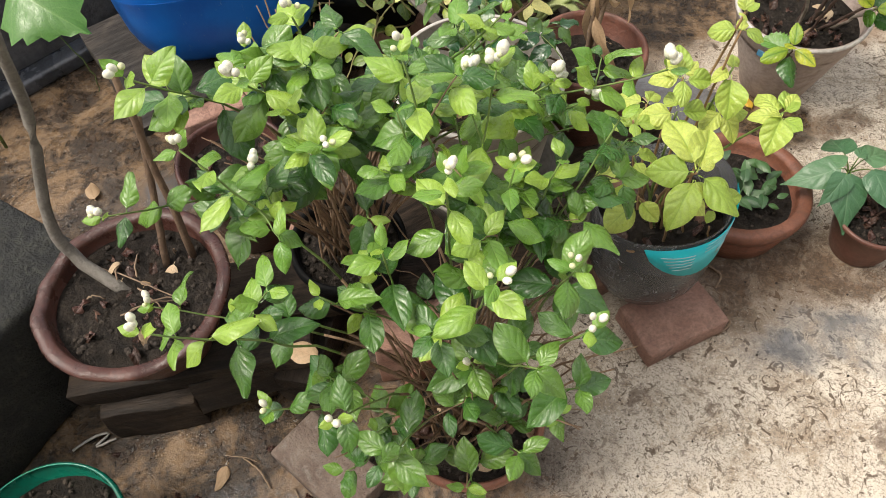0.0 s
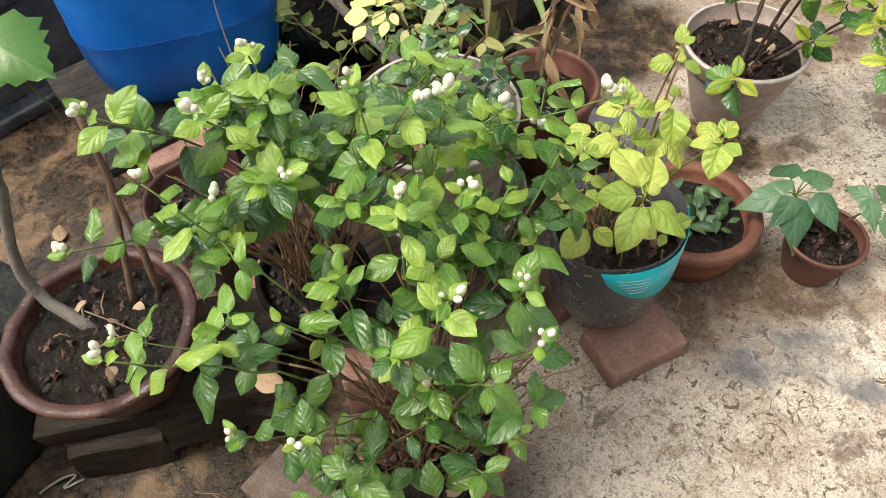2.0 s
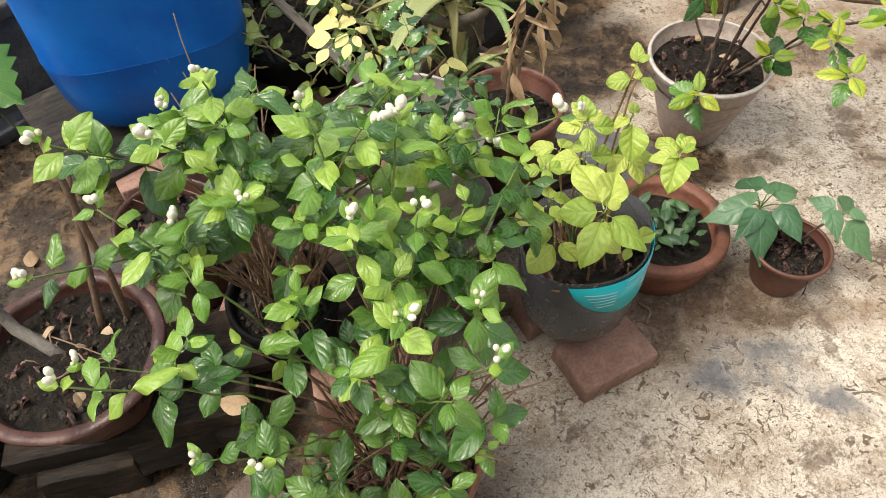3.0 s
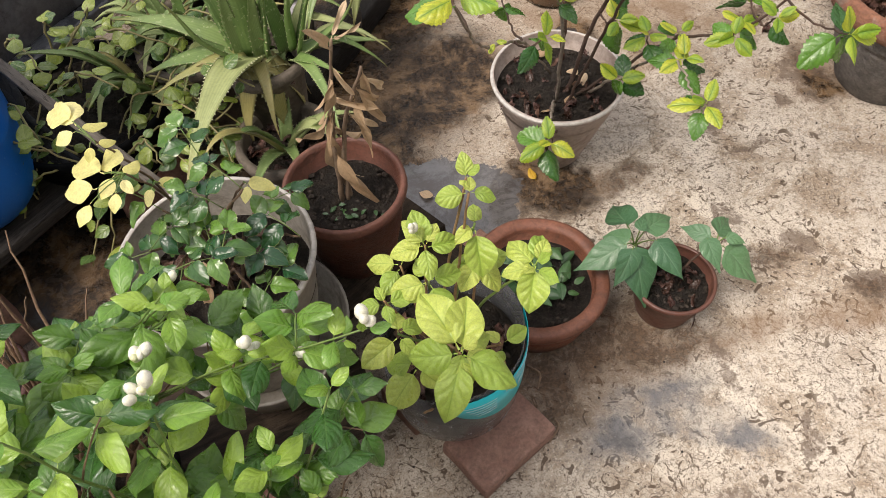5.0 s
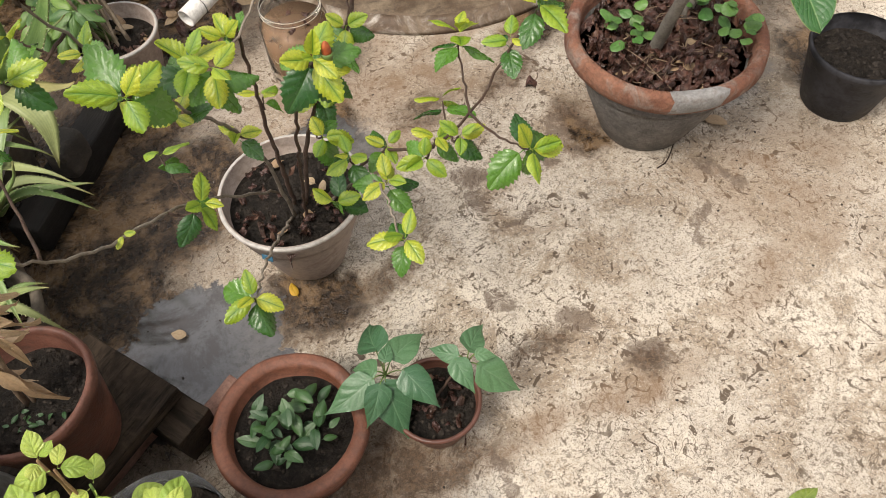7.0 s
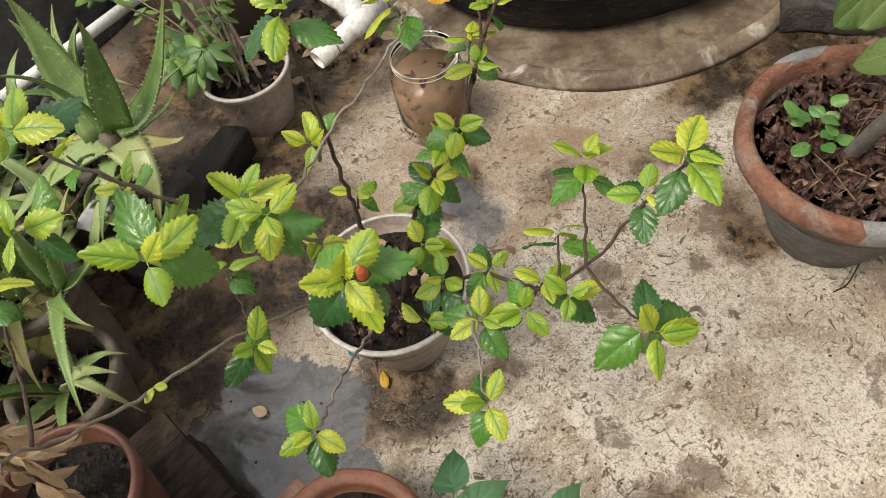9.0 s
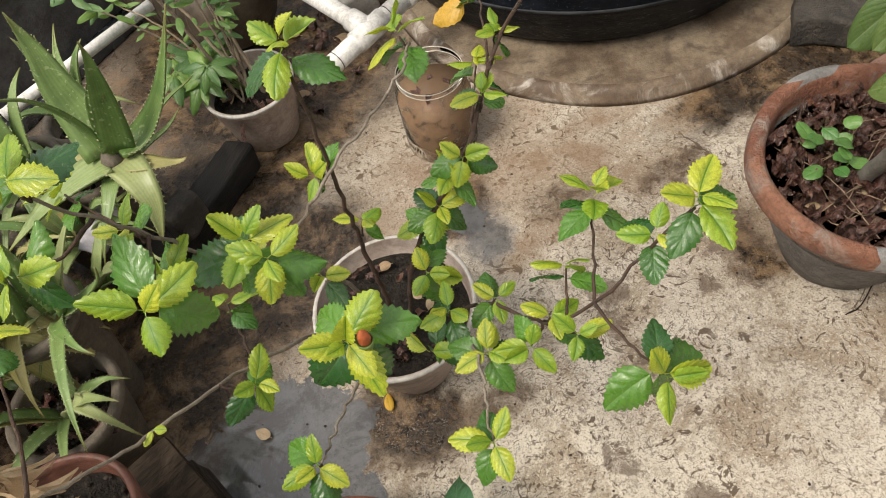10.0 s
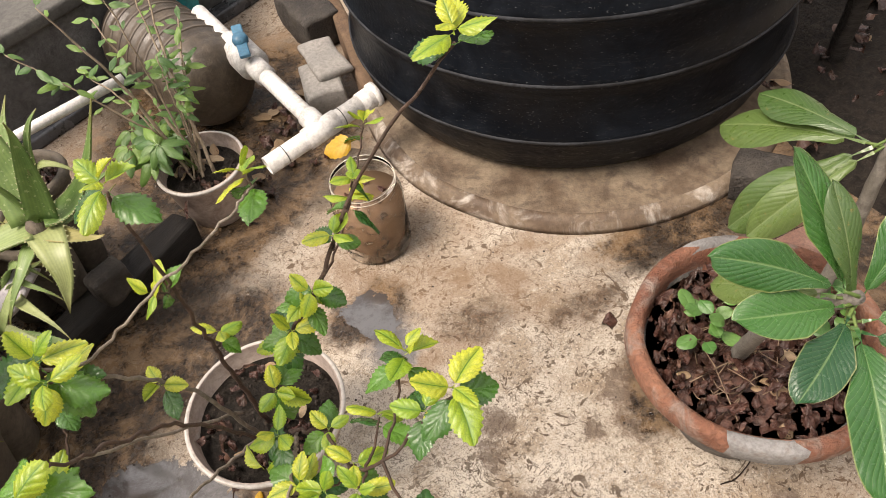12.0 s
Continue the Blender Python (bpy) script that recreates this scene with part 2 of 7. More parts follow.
WHITE_BUD = surface("white_bud", (0.82, 0.82, 0.62), (0.86, 0.86, 0.78), (0.60, 0.66, 0.34), 60, 200, 0.5, 0.1, 0.35)
GREEN_BUD = surface("greenish_bud", (0.62, 0.66, 0.34), (0.74, 0.76, 0.50), (0.40, 0.52, 0.20), 60, 200, 0.5, 0.1, 0.35)
RED_BUD = surface("red_bud", (0.52, 0.10, 0.025), (0.62, 0.17, 0.04), (0.35, 0.05, 0.02), 90, 200, 0.6, 0.4, 0.4)
DRY_LEAF = leaf_material("dry_leaf", (0.56, 0.42, 0.27), (0.42, 0.28, 0.16), (0.28, 0.16, 0.08), 0.4, 0.7, 7, 0.35, 0.2)
YELLOW_LEAF = leaf_material("yellow_fallen_leaf", (0.68, 0.42, 0.04), (0.60, 0.34, 0.03), (0.5, 0.3, 0.05), 0.3, 0.5, 7, 0.2, 0.25)

JASMINE_YOUNG = leaf_material("jasmine_young", (0.30, 0.46, 0.055), (0.115, 0.275, 0.028), (0.38, 0.50, 0.15), 0.30, 0.34, 5.0, 0.0, 0.22, puffs=0.14, mesh=0.2)
JASMINE_OLD = leaf_material("jasmine_old", (0.13, 0.26, 0.032), (0.028, 0.105, 0.015), (0.17, 0.29, 0.08), 0.28, 0.26, 5.0, 0.0, 0.15, puffs=0.16, mesh=0.15)
PALE_JASMINE = leaf_material("pale_jasmine", (0.60, 0.68, 0.14), (0.33, 0.49, 0.07), (0.19, 0.33, 0.04), 0.65, 0.38, 4.5, 0.15, 0.22, puffs=0.28, mesh=0.3)
HIB_YOUNG = leaf_material("hibiscus_young", (0.64, 0.66, 0.05), (0.30, 0.46, 0.03), (0.035, 0.17, 0.015), 1.0, 0.36, 4.5, puffs=0.16, heart=0.45, mesh=0.45)
HIB_OLD = leaf_material("hibiscus_old", (0.115, 0.27, 0.032), (0.018, 0.085, 0.018), (0.12, 0.25, 0.06), 0.30, 0.28, 4.5, 0.0, 0.18, puffs=0.16, mesh=0.2)
ROSE_DARK = leaf_material("rose_dark", (0.13, 0.26, 0.04), (0.012, 0.060, 0.022), (0.12, 0.22, 0.07), 0.15, 0.24, 6.0, 0.0, 0.12, rim=0.25, puffs=0.08)
ROSE_YELLOW = leaf_material("rose_yellow", (0.84, 0.78, 0.34), (0.72, 0.68, 0.22), (0.66, 0.62, 0.24), 0.35, 0.42, 8.0, 0.1, 0.3)
HEART_LEAF = leaf_material("heart_leaf", (0.12, 0.25, 0.11), (0.05, 0.145, 0.065), (0.19, 0.32, 0.18), 0.45, 0.40, 4.0, 0.0, 0.15, puffs=0.2, mesh=0.25)
RING_LEAF = leaf_material("ring_leaf", (0.06, 0.14, 0.04), (0.03, 0.085, 0.03), (0.12, 0.20, 0.09), 0.4, 0.4, 6.0, 0.0, 0.15)
MONEY_LEAF = leaf_material("money_leaf", (0.30, 0.38, 0.06), (0.045, 0.12, 0.025), (0.42, 0.45, 0.14), 0.45, 0.34, 4.0, 0.3, 0.18, puffs=0.12, mesh=0.2)
PLUMERIA_LEAF = leaf_material("plumeria_leaf", (0.05, 0.16, 0.028), (0.010, 0.065, 0.020), (0.22, 0.34, 0.13), 0.45, 0.26, 13.0, 0.0, 0.12, rim=0.3, puffs=0.16)
PLUMERIA_PALE = leaf_material("plumeria_pale", (0.14, 0.21, 0.055), (0.06, 0.12, 0.03), (0.30, 0.36, 0.17), 0.4, 0.36, 13.0, 0.7, 0.2, puffs=0.12)
GRAPE_LEAF = leaf_material("lobed_leaf", (0.085, 0.23, 0.035), (0.05, 0.16, 0.025), (0.17, 0.32, 0.08), 0.5, 0.45, 6.0)
SHRUB_LEAF = leaf_material("shrub_leaf", (0.20, 0.34, 0.06), (0.07, 0.17, 0.045), (0.24, 0.36, 0.10), 0.3, 0.45, 5.0)
ALOE_TOOTH = surface("aloe_tooth", (0.34, 0.36, 0.18), (0.42, 0.43, 0.24), (0.3, 0.25, 0.13), 30, 90, 0.5, 0.1, 0.3)


def clear_plastic(name, tint, rough, weight, keep=0.45, ior=1.35):
    k = Nodes(name)
    vec = k.coords()
    dirt = k.step(k.noise(vec, 14, 8, 0.7, 1.5), 0.48, 0.75)
    k.set(color=k.mix(dirt, tint, (0.10, 0.095, 0.09)), rough=k.step(dirt, 0.0, 1.0, rough, 0.5), ior=ior,
          trans=k.calc("MULTIPLY", k.step(dirt, 0.0, 1.0, 1.0, keep), weight))
    k.bump(k.noise(vec, 30, 3), 0.25, 0.004)
    return k.m


CLEAR = clear_plastic("clear_plastic", (0.95, 0.93, 0.90), 0.05, 1.0, 0.94, 1.06)
SMOKY = clear_plastic("smoky_plastic", (0.24, 0.25, 0.26), 0.12, 0.75)


def concrete_floor():
    """Pale worn screed with dark flecks, brown damp zones and thin puddles."""
    k = Nodes("terrace_floor")
    vec = k.coords()
    warp = k.node("ShaderNodeVectorMath")
    warp.operation = "MULTIPLY_ADD"
    k.t.links.new(k.noise(vec, 6.0, 7, 0.72, 0.0, 1), warp.inputs[0])
    warp.inputs[1].default_value = (0.22, 0.22, 0.0)
    k.t.links.new(vec, warp.inputs[2])
    off = k.node("ShaderNodeVectorMath")
    off.operation = "SUBTRACT"
    k.t.links.new(warp.outputs[0], off.inputs[0])
    off.inputs[1].default_value = (0.11, 0.11, 0.0)
    bent = off.outputs[0]

    def zones(rows, lo=1.0, hi=0.65):
        best = None
        for x, y, rx, ry, turn in rows:
            mp = k.t.nodes.new("ShaderNodeMapping")
            mp.vector_type = "TEXTURE"
            mp.inputs["Location"].default_value = (x, y, 0)
            mp.inputs["Rotation"].default_value = (0, 0, radians(turn))
            mp.inputs["Scale"].default_value = (rx, ry, 1)
            k.t.links.new(bent, mp.inputs["Vector"])
            ln = k.t.nodes.new("ShaderNodeVectorMath")
            ln.operation = "LENGTH"
            k.t.links.new(mp.outputs[0], ln.inputs[0])
            m = k.step(ln.outputs["Value"], hi, lo, 1.0, 0.0)
            best = m if best is None else k.calc("MAXIMUM", best, m)
        return best

    damp = zones(DAMP_AND_SHADE, 1.25, 0.7)
    ragged = k.calc("MULTIPLY", k.calc("SUBTRACT", k.noise(vec, 10, 8, 0.72, 0.5), 0.5), 1.1)
    pool = k.step(k.calc("ADD", zones(POOLS[:4], 1.5, 0.45), ragged), 0.50, 0.56)
    smear = k.calc("MULTIPLY", zones(POOLS[4:], 1.3, 0.5), k.step(k.noise(vec, 5, 6, 0.65, 0.4), 0.36, 0.6, 0.2, 1.0))
    pool = k.calc("MAXIMUM", pool, smear)
    frayed = k.step(k.noise(vec, 30, 6, 0.75, 0.8), 0.36, 0.52, 0.25, 1.0)
    blots = k.calc("MULTIPLY", zones(BLOTS, 1.1, 0.75), frayed)
    tan = zones(TANS, 1.3, 0.3)
    broad, mid, fine = k.noise(vec, 1.7, 5, 0.6), k.noise(vec, 7, 12, 0.80, 0.4), k.noise(vec, 210, 4, 0.75)
    worm = k.noise(vec, 22, 4, 0.55, 2.2)
    crumb = k.noise(vec, 75, 6, 0.75, 0.8)
    curl = k.calc("ABSOLUTE", k.calc("SUBTRACT", k.noise(vec, 11, 2, 0.5, 3.0), 0.5))
    where = k.noise(vec, 3.1, 4, 0.6)
    pale_base = k.mix(k.step(broad, 0.38, 0.62), (0.67, 0.605, 0.505), (0.50, 0.445, 0.37))
    col = k.mix(k.step(mid, 0.42, 0.53, 0.85, 0.0), pale_base, (0.335, 0.265, 0.19))
    col = k.mix(k.step(k.noise(vec, 3.2, 10, 0.76, 0.8), 0.46, 0.64, 0.0, 0.7), col, (0.27, 0.20, 0.135))
    chalk = k.calc("MULTIPLY", k.step(k.noise(vec, 2.6, 9, 0.74, 1.2), 0.47, 0.60), k.step(crumb, 0.42, 0.58))
    col = k.mix(k.calc("MULTIPLY", chalk, 0.7), col, (0.72, 0.665, 0.58))
    col = k.mix(k.step(crumb, 0.52, 0.60, 0.0, 0.8), col, (0.20, 0.165, 0.13))
    col = k.mix(k.step(fine, 0.52, 0.62, 0.0, 0.75), col, (0.17, 0.14, 0.11))
    col = k.mix(k.step(k.noise(vec, 130, 4, 0.7), 0.56, 0.66, 0.0, 0.7), col, (0.74, 0.68, 0.58))
    fleck = k.calc("MULTIPLY", k.step(worm, 0.598, 0.628), k.step(where, 0.38, 0.52))
    speck = k.calc("MULTIPLY", k.step(k.noise(vec, 50, 4, 0.6, 1.6), 0.60, 0.63), k.step(k.noise(vec, 2.3, 4), 0.38, 0.55, 0.3, 1.0))
    fleck = k.calc("MAXIMUM", fleck, k.calc("MULTIPLY", speck, 0.9))
    lines = k.calc("MULTIPLY", k.step(curl, 0.004, 0.016, 1.0, 0.0), k.step(k.noise(vec, 4.3, 3), 0.47, 0.58))
    marks = k.calc("MAXIMUM", k.calc("MULTIPLY", fleck, 0.9), k.calc("MULTIPLY", lines, 0.75))
    col = k.mix(marks, col, (0.085, 0.058, 0.037))
    col = k.mix(k.calc("MULTIPLY", tan, k.step(mid, 0.40, 0.56, 0.1, 0.75)), col, (0.20, 0.125, 0.07))
    col = k.mix(k.calc("MULTIPLY", blots, 0.75), col, (0.12, 0.085, 0.062))
    brown = k.calc("MULTIPLY", zones(BROWNS, 1.3, 0.45), k.step(k.noise(vec, 19, 8, 0.75, 0.6), 0.36, 0.56, 0.35, 0.85))
    col = k.mix(brown, col, k.mix(k.step(crumb, 0.46, 0.6), (0.05, 0.030, 0.017), (0.135, 0.085, 0.05)))
    wet = k.calc("MULTIPLY", damp, k.step(k.noise(vec, 7, 8, 0.7, 0.8), 0.25, 0.5, 0.90, 1.0))
    # Wet brown ground; its paler patches hold bright reflections as colour.
    col = k.mix(wet, col, k.mix(k.step(mid, 0.45, 0.60), k.mix(k.step(crumb, 0.42, 0.6), (0.012, 0.008, 0.005), (0.05, 0.031, 0.017)), (0.19, 0.125, 0.07)))
    # The pale bluish tone puts reflected sky into the puddles' colour.
    col = k.mix(k.calc("MULTIPLY", pool, 0.88), col, k.mix(k.step(mid, 0.42, 0.58), (0.118, 0.120, 0.125), (0.036, 0.037, 0.041)))
    rough = k.step(wet, 0.0, 1.0, 0.82, k.step(k.noise(vec, 26, 6, 0.7, 0.6), 0.42, 0.62, 0.14, 0.5))
    pl = k.calc("MULTIPLY", pool, k.step(crumb, 0.5, 0.66, 1.0, 0.75))
    rough = k.calc("ADD", k.calc("MULTIPLY", rough, k.calc("SUBTRACT", 1.0, pl)), k.calc("MULTIPLY", pl, 0.06))
    h = k.calc("ADD", k.calc("MULTIPLY", worm, 0.6), k.calc("ADD", k.calc("MULTIPLY", crumb, 0.5), k.calc("MULTIPLY", fine, 0.4)))
    b = k.bump(h, 0.6, 0.007)
    k.feed(b.inputs["Strength"], k.calc("MULTIPLY", k.calc("SUBTRACT", 1.0, pl), 0.6))
    return k.set(color=col, rough=rough, spec=k.step(pool, 0.0, 1.0, 0.42, 0.9))


# damp zones (the wide one by the tank also darkens for shade), puddles, blots and brown stains: x, y, radii, turn
DAMP_AND_SHADE = [(1.02, 2.62, 0.26, 0.20, 40), (-0.25, 2.05, 1.5, 0.85, 40), (0.45, 2.62, 0.80, 0.42, 40), (-0.5, 1.4, 0.8, 0.6, 0), (0.82, 2.2, 0.20, 0.22, 20), (-0.05, 1.17, 0.72, 0.30, 0),
        (0.98, 2.98, 0.38, 0.14, 35), (2.6, 2.55, 0.3, 0.3, 0), (1.22, 2.15, 0.14, 0.09, -30), (0.80, 2.45, 0.10, 0.16, 20),
        (2.98, 3.4, 0.75, 1.05, -20), (2.9, 2.2, 0.16, 0.2, 0), (1.44, 2.66, 0.13, 0.09, 30), (2.09, 2.30, 0.045, 0.075, 10), (2.38, 2.85, 0.35, 0.12, 20), (1.0, 3.5, 0.5, 0.5, 0)]
POOLS = [(0.93, 2.17, 0.21, 0.17, -15), (0.80, 2.10, 0.17, 0.16, 0), (1.03, 2.02, 0.12, 0.09, 0), (1.44, 2.66, 0.09, 0.07, -40), (1.19, 1.48, 0.20, 0.08, 15), (1.34, 1.41, 0.12, 0.05, -20),
         (2.62, 2.30, 0.15, 0.10, 20), (1.5, 2.58, 0.08, 0.1, 0), (-0.02, 1.03, 0.20, 0.09, 15), (-0.30, 2.0, 0.3, 0.10, 40)]
BLOTS = [(1.725, 2.315, 0.045, 0.045, 30), (1.695, 2.245, 0.035, 0.03, 0), (1.97, 2.256, 0.03, 0.035, 0), (2.085, 2.33, 0.06, 0.09, -20),
         (1.424, 1.54, 0.022, 0.075, -8), (0.773, 1.316, 0.026, 0.018, 0), (0.925, 1.293, 0.016, 0.01, 0), (1.85, 1.66, 0.07, 0.035, 10),
         (2.03, 2.37, 0.05, 0.03, 60), (1.78, 2.13, 0.08, 0.018, 10), (1.62, 1.93, 0.02, 0.06, 15), (1.75, 1.82, 0.03, 0.05, 40),
         (1.52, 1.35, 0.02, 0.06, -20), (1.3, 1.25, 0.05, 0.02, 20), (2.2, 1.9, 0.07, 0.02, 40), (2.35, 2.0, 0.03, 0.07, 20)]
BROWNS = [(1.12, 1.66, 0.26, 0.11, 10), (1.32, 1.63, 0.17, 0.06, 0), (0.98, 1.58, 0.15, 0.10, 0), (1.2, 2.12, 0.13, 0.10, 0), (2.10, 2.38, 0.06, 0.10, 0), (0.95, 2.62, 0.2, 0.2, 0), (1.42, 2.12, 0.10, 0.05, 20),
          (2.02, 2.62, 0.12, 0.04, 20), (1.72, 2.62, 0.10, 0.06, 0), (1.66, 1.80, 0.08, 0.03, 0), (1.86, 1.64, 0.07, 0.035, 0)]
TANS = [(0.9, 3.6, 1.2, 0.8, 45), (1.45, 2.75, 0.3, 0.2, 0),
        (1.12, 1.66, 0.34, 0.14, 10), (1.25, 2.12, 0.2, 0.08, 0), (2.5, 1.95, 0.3, 0.2, 0), (1.78, 2.72, 0.34, 0.10, -25), (1.62, 2.52, 0.20, 0.07, 35), (1.60, 2.95, 0.25, 0.14, 0), (2.12, 2.34, 0.12, 0.14, 0), (1.95, 2.85, 0.3, 0.05, 10), (1.50, 1.62, 0.16, 0.05, 10), (1.78, 1.60, 0.20, 0.06, -5), (2.3, 1.7, 0.25, 0.08, 15)]
FLOOR = concrete_floor()
SLAB = surface("slab_screed", (0.115, 0.075, 0.045), (0.29, 0.225, 0.155), (0.05, 0.032, 0.02), 7, 60, 0.7, 0.6, 0.8, depth=0.005)
SLAB_EDGE = surface("worn_slab_edge", (0.12, 0.08, 0.052), (0.26, 0.20, 0.14), (0.66, 0.61, 0.54), 4, 60, 0.75, 0.6, 1.0, depth=0.005)


# ---- building helpers ----
def part(name, bm, material, parent=None, label="", smooth=True):
    """Links a bmesh as one mesh object under a thing or a part."""
    me = bpy.data.meshes.new(name)
    bm.to_mesh(me)
    bm.free()
    if smooth:
        me.polygons.foreach_set("use_smooth", [True] * len(me.polygons))
    me.materials.append(material)
    ob = new(name, me)
    ob.parent = parent
    if label:
        ob["label"] = label
    return ob


def thing(name, x, y, z, label, category, group="", turn=0.0, kind=""):
    ob = new(name)
    ob.empty_display_size = 0.05
    ob.matrix_world = pose(x, y, z, 0, 0, turn)
    return tagged(ob, label, category, group, kind)


def placed(name, me, parent, m):
    """One more piece on a shared mesh."""
    ob = new(name, me)
    ob.parent = parent
    ob.matrix_basis = m
    return ob


def lathe(profile, segs=48, wobble=0.0, seed=0):
    bm = bmesh.new()
    rings = []
    for r, z in profile:
        ring = []
        for i in range(segs):
            a = 2 * math.pi * i / segs
            rr = r * (1 + wobble * noise.noise((math.cos(a) * 1.7 + seed, math.sin(a) * 1.7, z * 6)))
            ring.append(bm.verts.new((rr * math.cos(a), rr * math.sin(a), z)))
        rings.append(ring)
    for a, b in zip(rings, rings[1:]):
        for i in range(segs):
            bm.faces.new((a[i], a[(i + 1) % segs], b[(i + 1) % segs], b[i]))
    if profile[0][0] > 1e-4:
        bm.faces.new(rings[0][::-1])
    if profile[-1][0] > 1e-4:
        bm.faces.new(rings[-1])
    bmesh.ops.recalc_face_normals(bm, faces=bm.faces)
    return bm


def block(sx, sy, sz, bevel=0.004, rough=0.0, seed=0, cuts=0):
    """A box on its base, with worn edges."""
    bm = bmesh.new()
    bmesh.ops.create_cube(bm, size=1.0, matrix=Matrix.Translation((0, 0, sz / 2)) @ Matrix.Diagonal((sx, sy, sz, 1)))
    if bevel:
        bmesh.ops.bevel(bm, geom=bm.edges[:], offset=bevel, segments=2, affect="EDGES", profile=0.6)
    if cuts:
        bmesh.ops.subdivide_edges(bm, edges=[e for e in bm.edges if e.calc_length() > max(sx, sy) * 0.3], cuts=cuts, use_grid_fill=True)
    if rough:
        for v in bm.verts:
            n = noise.noise_vector((v.co.x * 14 + seed, v.co.y * 14, v.co.z * 14))
            v.co += n * rough
    return bm


def tube_into(bm, pts, radii, segs=7, cap=True):
    pts = [Vector(p) for p in pts]
    rings, up = [], Vector((0.31, 0.17, 0.93))
    for i, p in enumerate(pts):
        d = (pts[min(i + 1, len(pts) - 1)] - pts[max(i - 1, 0)]).normalized()
        side = d.cross(up)
        side = side.normalized() if side.length > 1e-3 else Vector((1, 0, 0))
        top = side.cross(d)
        r = radii[i]
        rings.append([bm.verts.new(p + (side * math.cos(2 * math.pi * j / segs) + top * math.sin(2 * math.pi * j / segs)) * r) for j in range(segs)])
    for a, b in zip(rings, rings[1:]):
        for j in range(segs):
            bm.faces.new((a[j], a[(j + 1) % segs], b[(j + 1) % segs], b[j]))
    if cap:
        bm.faces.new(rings[0][::-1])
        bm.faces.new(rings[-1])
    return bm


def bend(points, n=14, knots=0.0, seed=0):
    """A smooth line through the points, with small kinks."""
    pts = [Vector(p) for p in points]
    pts = [pts[0] * 2 - pts[1]] + pts + [pts[-1] * 2 - pts[-2]]
    out = []
    spans = len(pts) - 3
    for s in range(n + 1):
        t = s / n * spans
        i = min(int(t), spans - 1)
        f = t - i
        p0, p1, p2, p3 = pts[i:i + 4]
        q = 0.5 * ((2 * p1) + (p2 - p0) * f + (2 * p0 - 5 * p1 + 4 * p2 - p3) * f * f + (3 * p1 - p0 - 3 * p2 + p3) * f ** 3)
        if knots and 0 < s < n:
            q += noise.noise_vector((s * 0.9 + seed, seed * 1.3, 0)) * knots
        out.append(q)
    return out


def branch(parent, points, r0, r1, material, name="branch", n=14, knots=0.003, seed=0, segs=7, label=""):
    line = bend(points, n, knots, seed)
    bm = bmesh.new()
    tube_into(bm, line, [r0 + (r1 - r0) * i / n for i in range(n + 1)], segs)
    part(name, bm, material, parent, label)
    return line


OUTLINES = {  # power at the base, power at the tip
    "ovate": (0.60, 0.80), "pointed": (0.72, 0.92), "broad": (0.60, 0.85)}


def leaf_width(shape, v):
    """Half the leaf's breadth at v along it, 1 at the broadest."""
    if not 0 < v < 1:
        return 0.0
    if shape in OUTLINES:
        a, b = OUTLINES[shape]
        top = a / (a + b)
        return (v / top) ** a * ((1 - v) / (1 - top)) ** b
    if shape == "heart":
        return 0.6 + 0.4 * (v / 0.15) ** 0.6 if v < 0.15 else (1 - (v - 0.15) / 0.85) ** 1.1 * (1 + 0.32 * math.sin(math.pi * (v - 0.15) / 0.85))
    if shape == "long":
        return math.sin(math.pi * min(1.0, v ** 1.1)) ** 0.6
    if shape == "oblong":
        return (0.22 + 0.78 * min(1.0, v / 0.45) ** 1.3) * (1 - max(0.0, (v - 0.55) / 0.45) ** 2.6) ** 0.6
    return math.sin(math.pi * v ** 0.95) ** 0.5


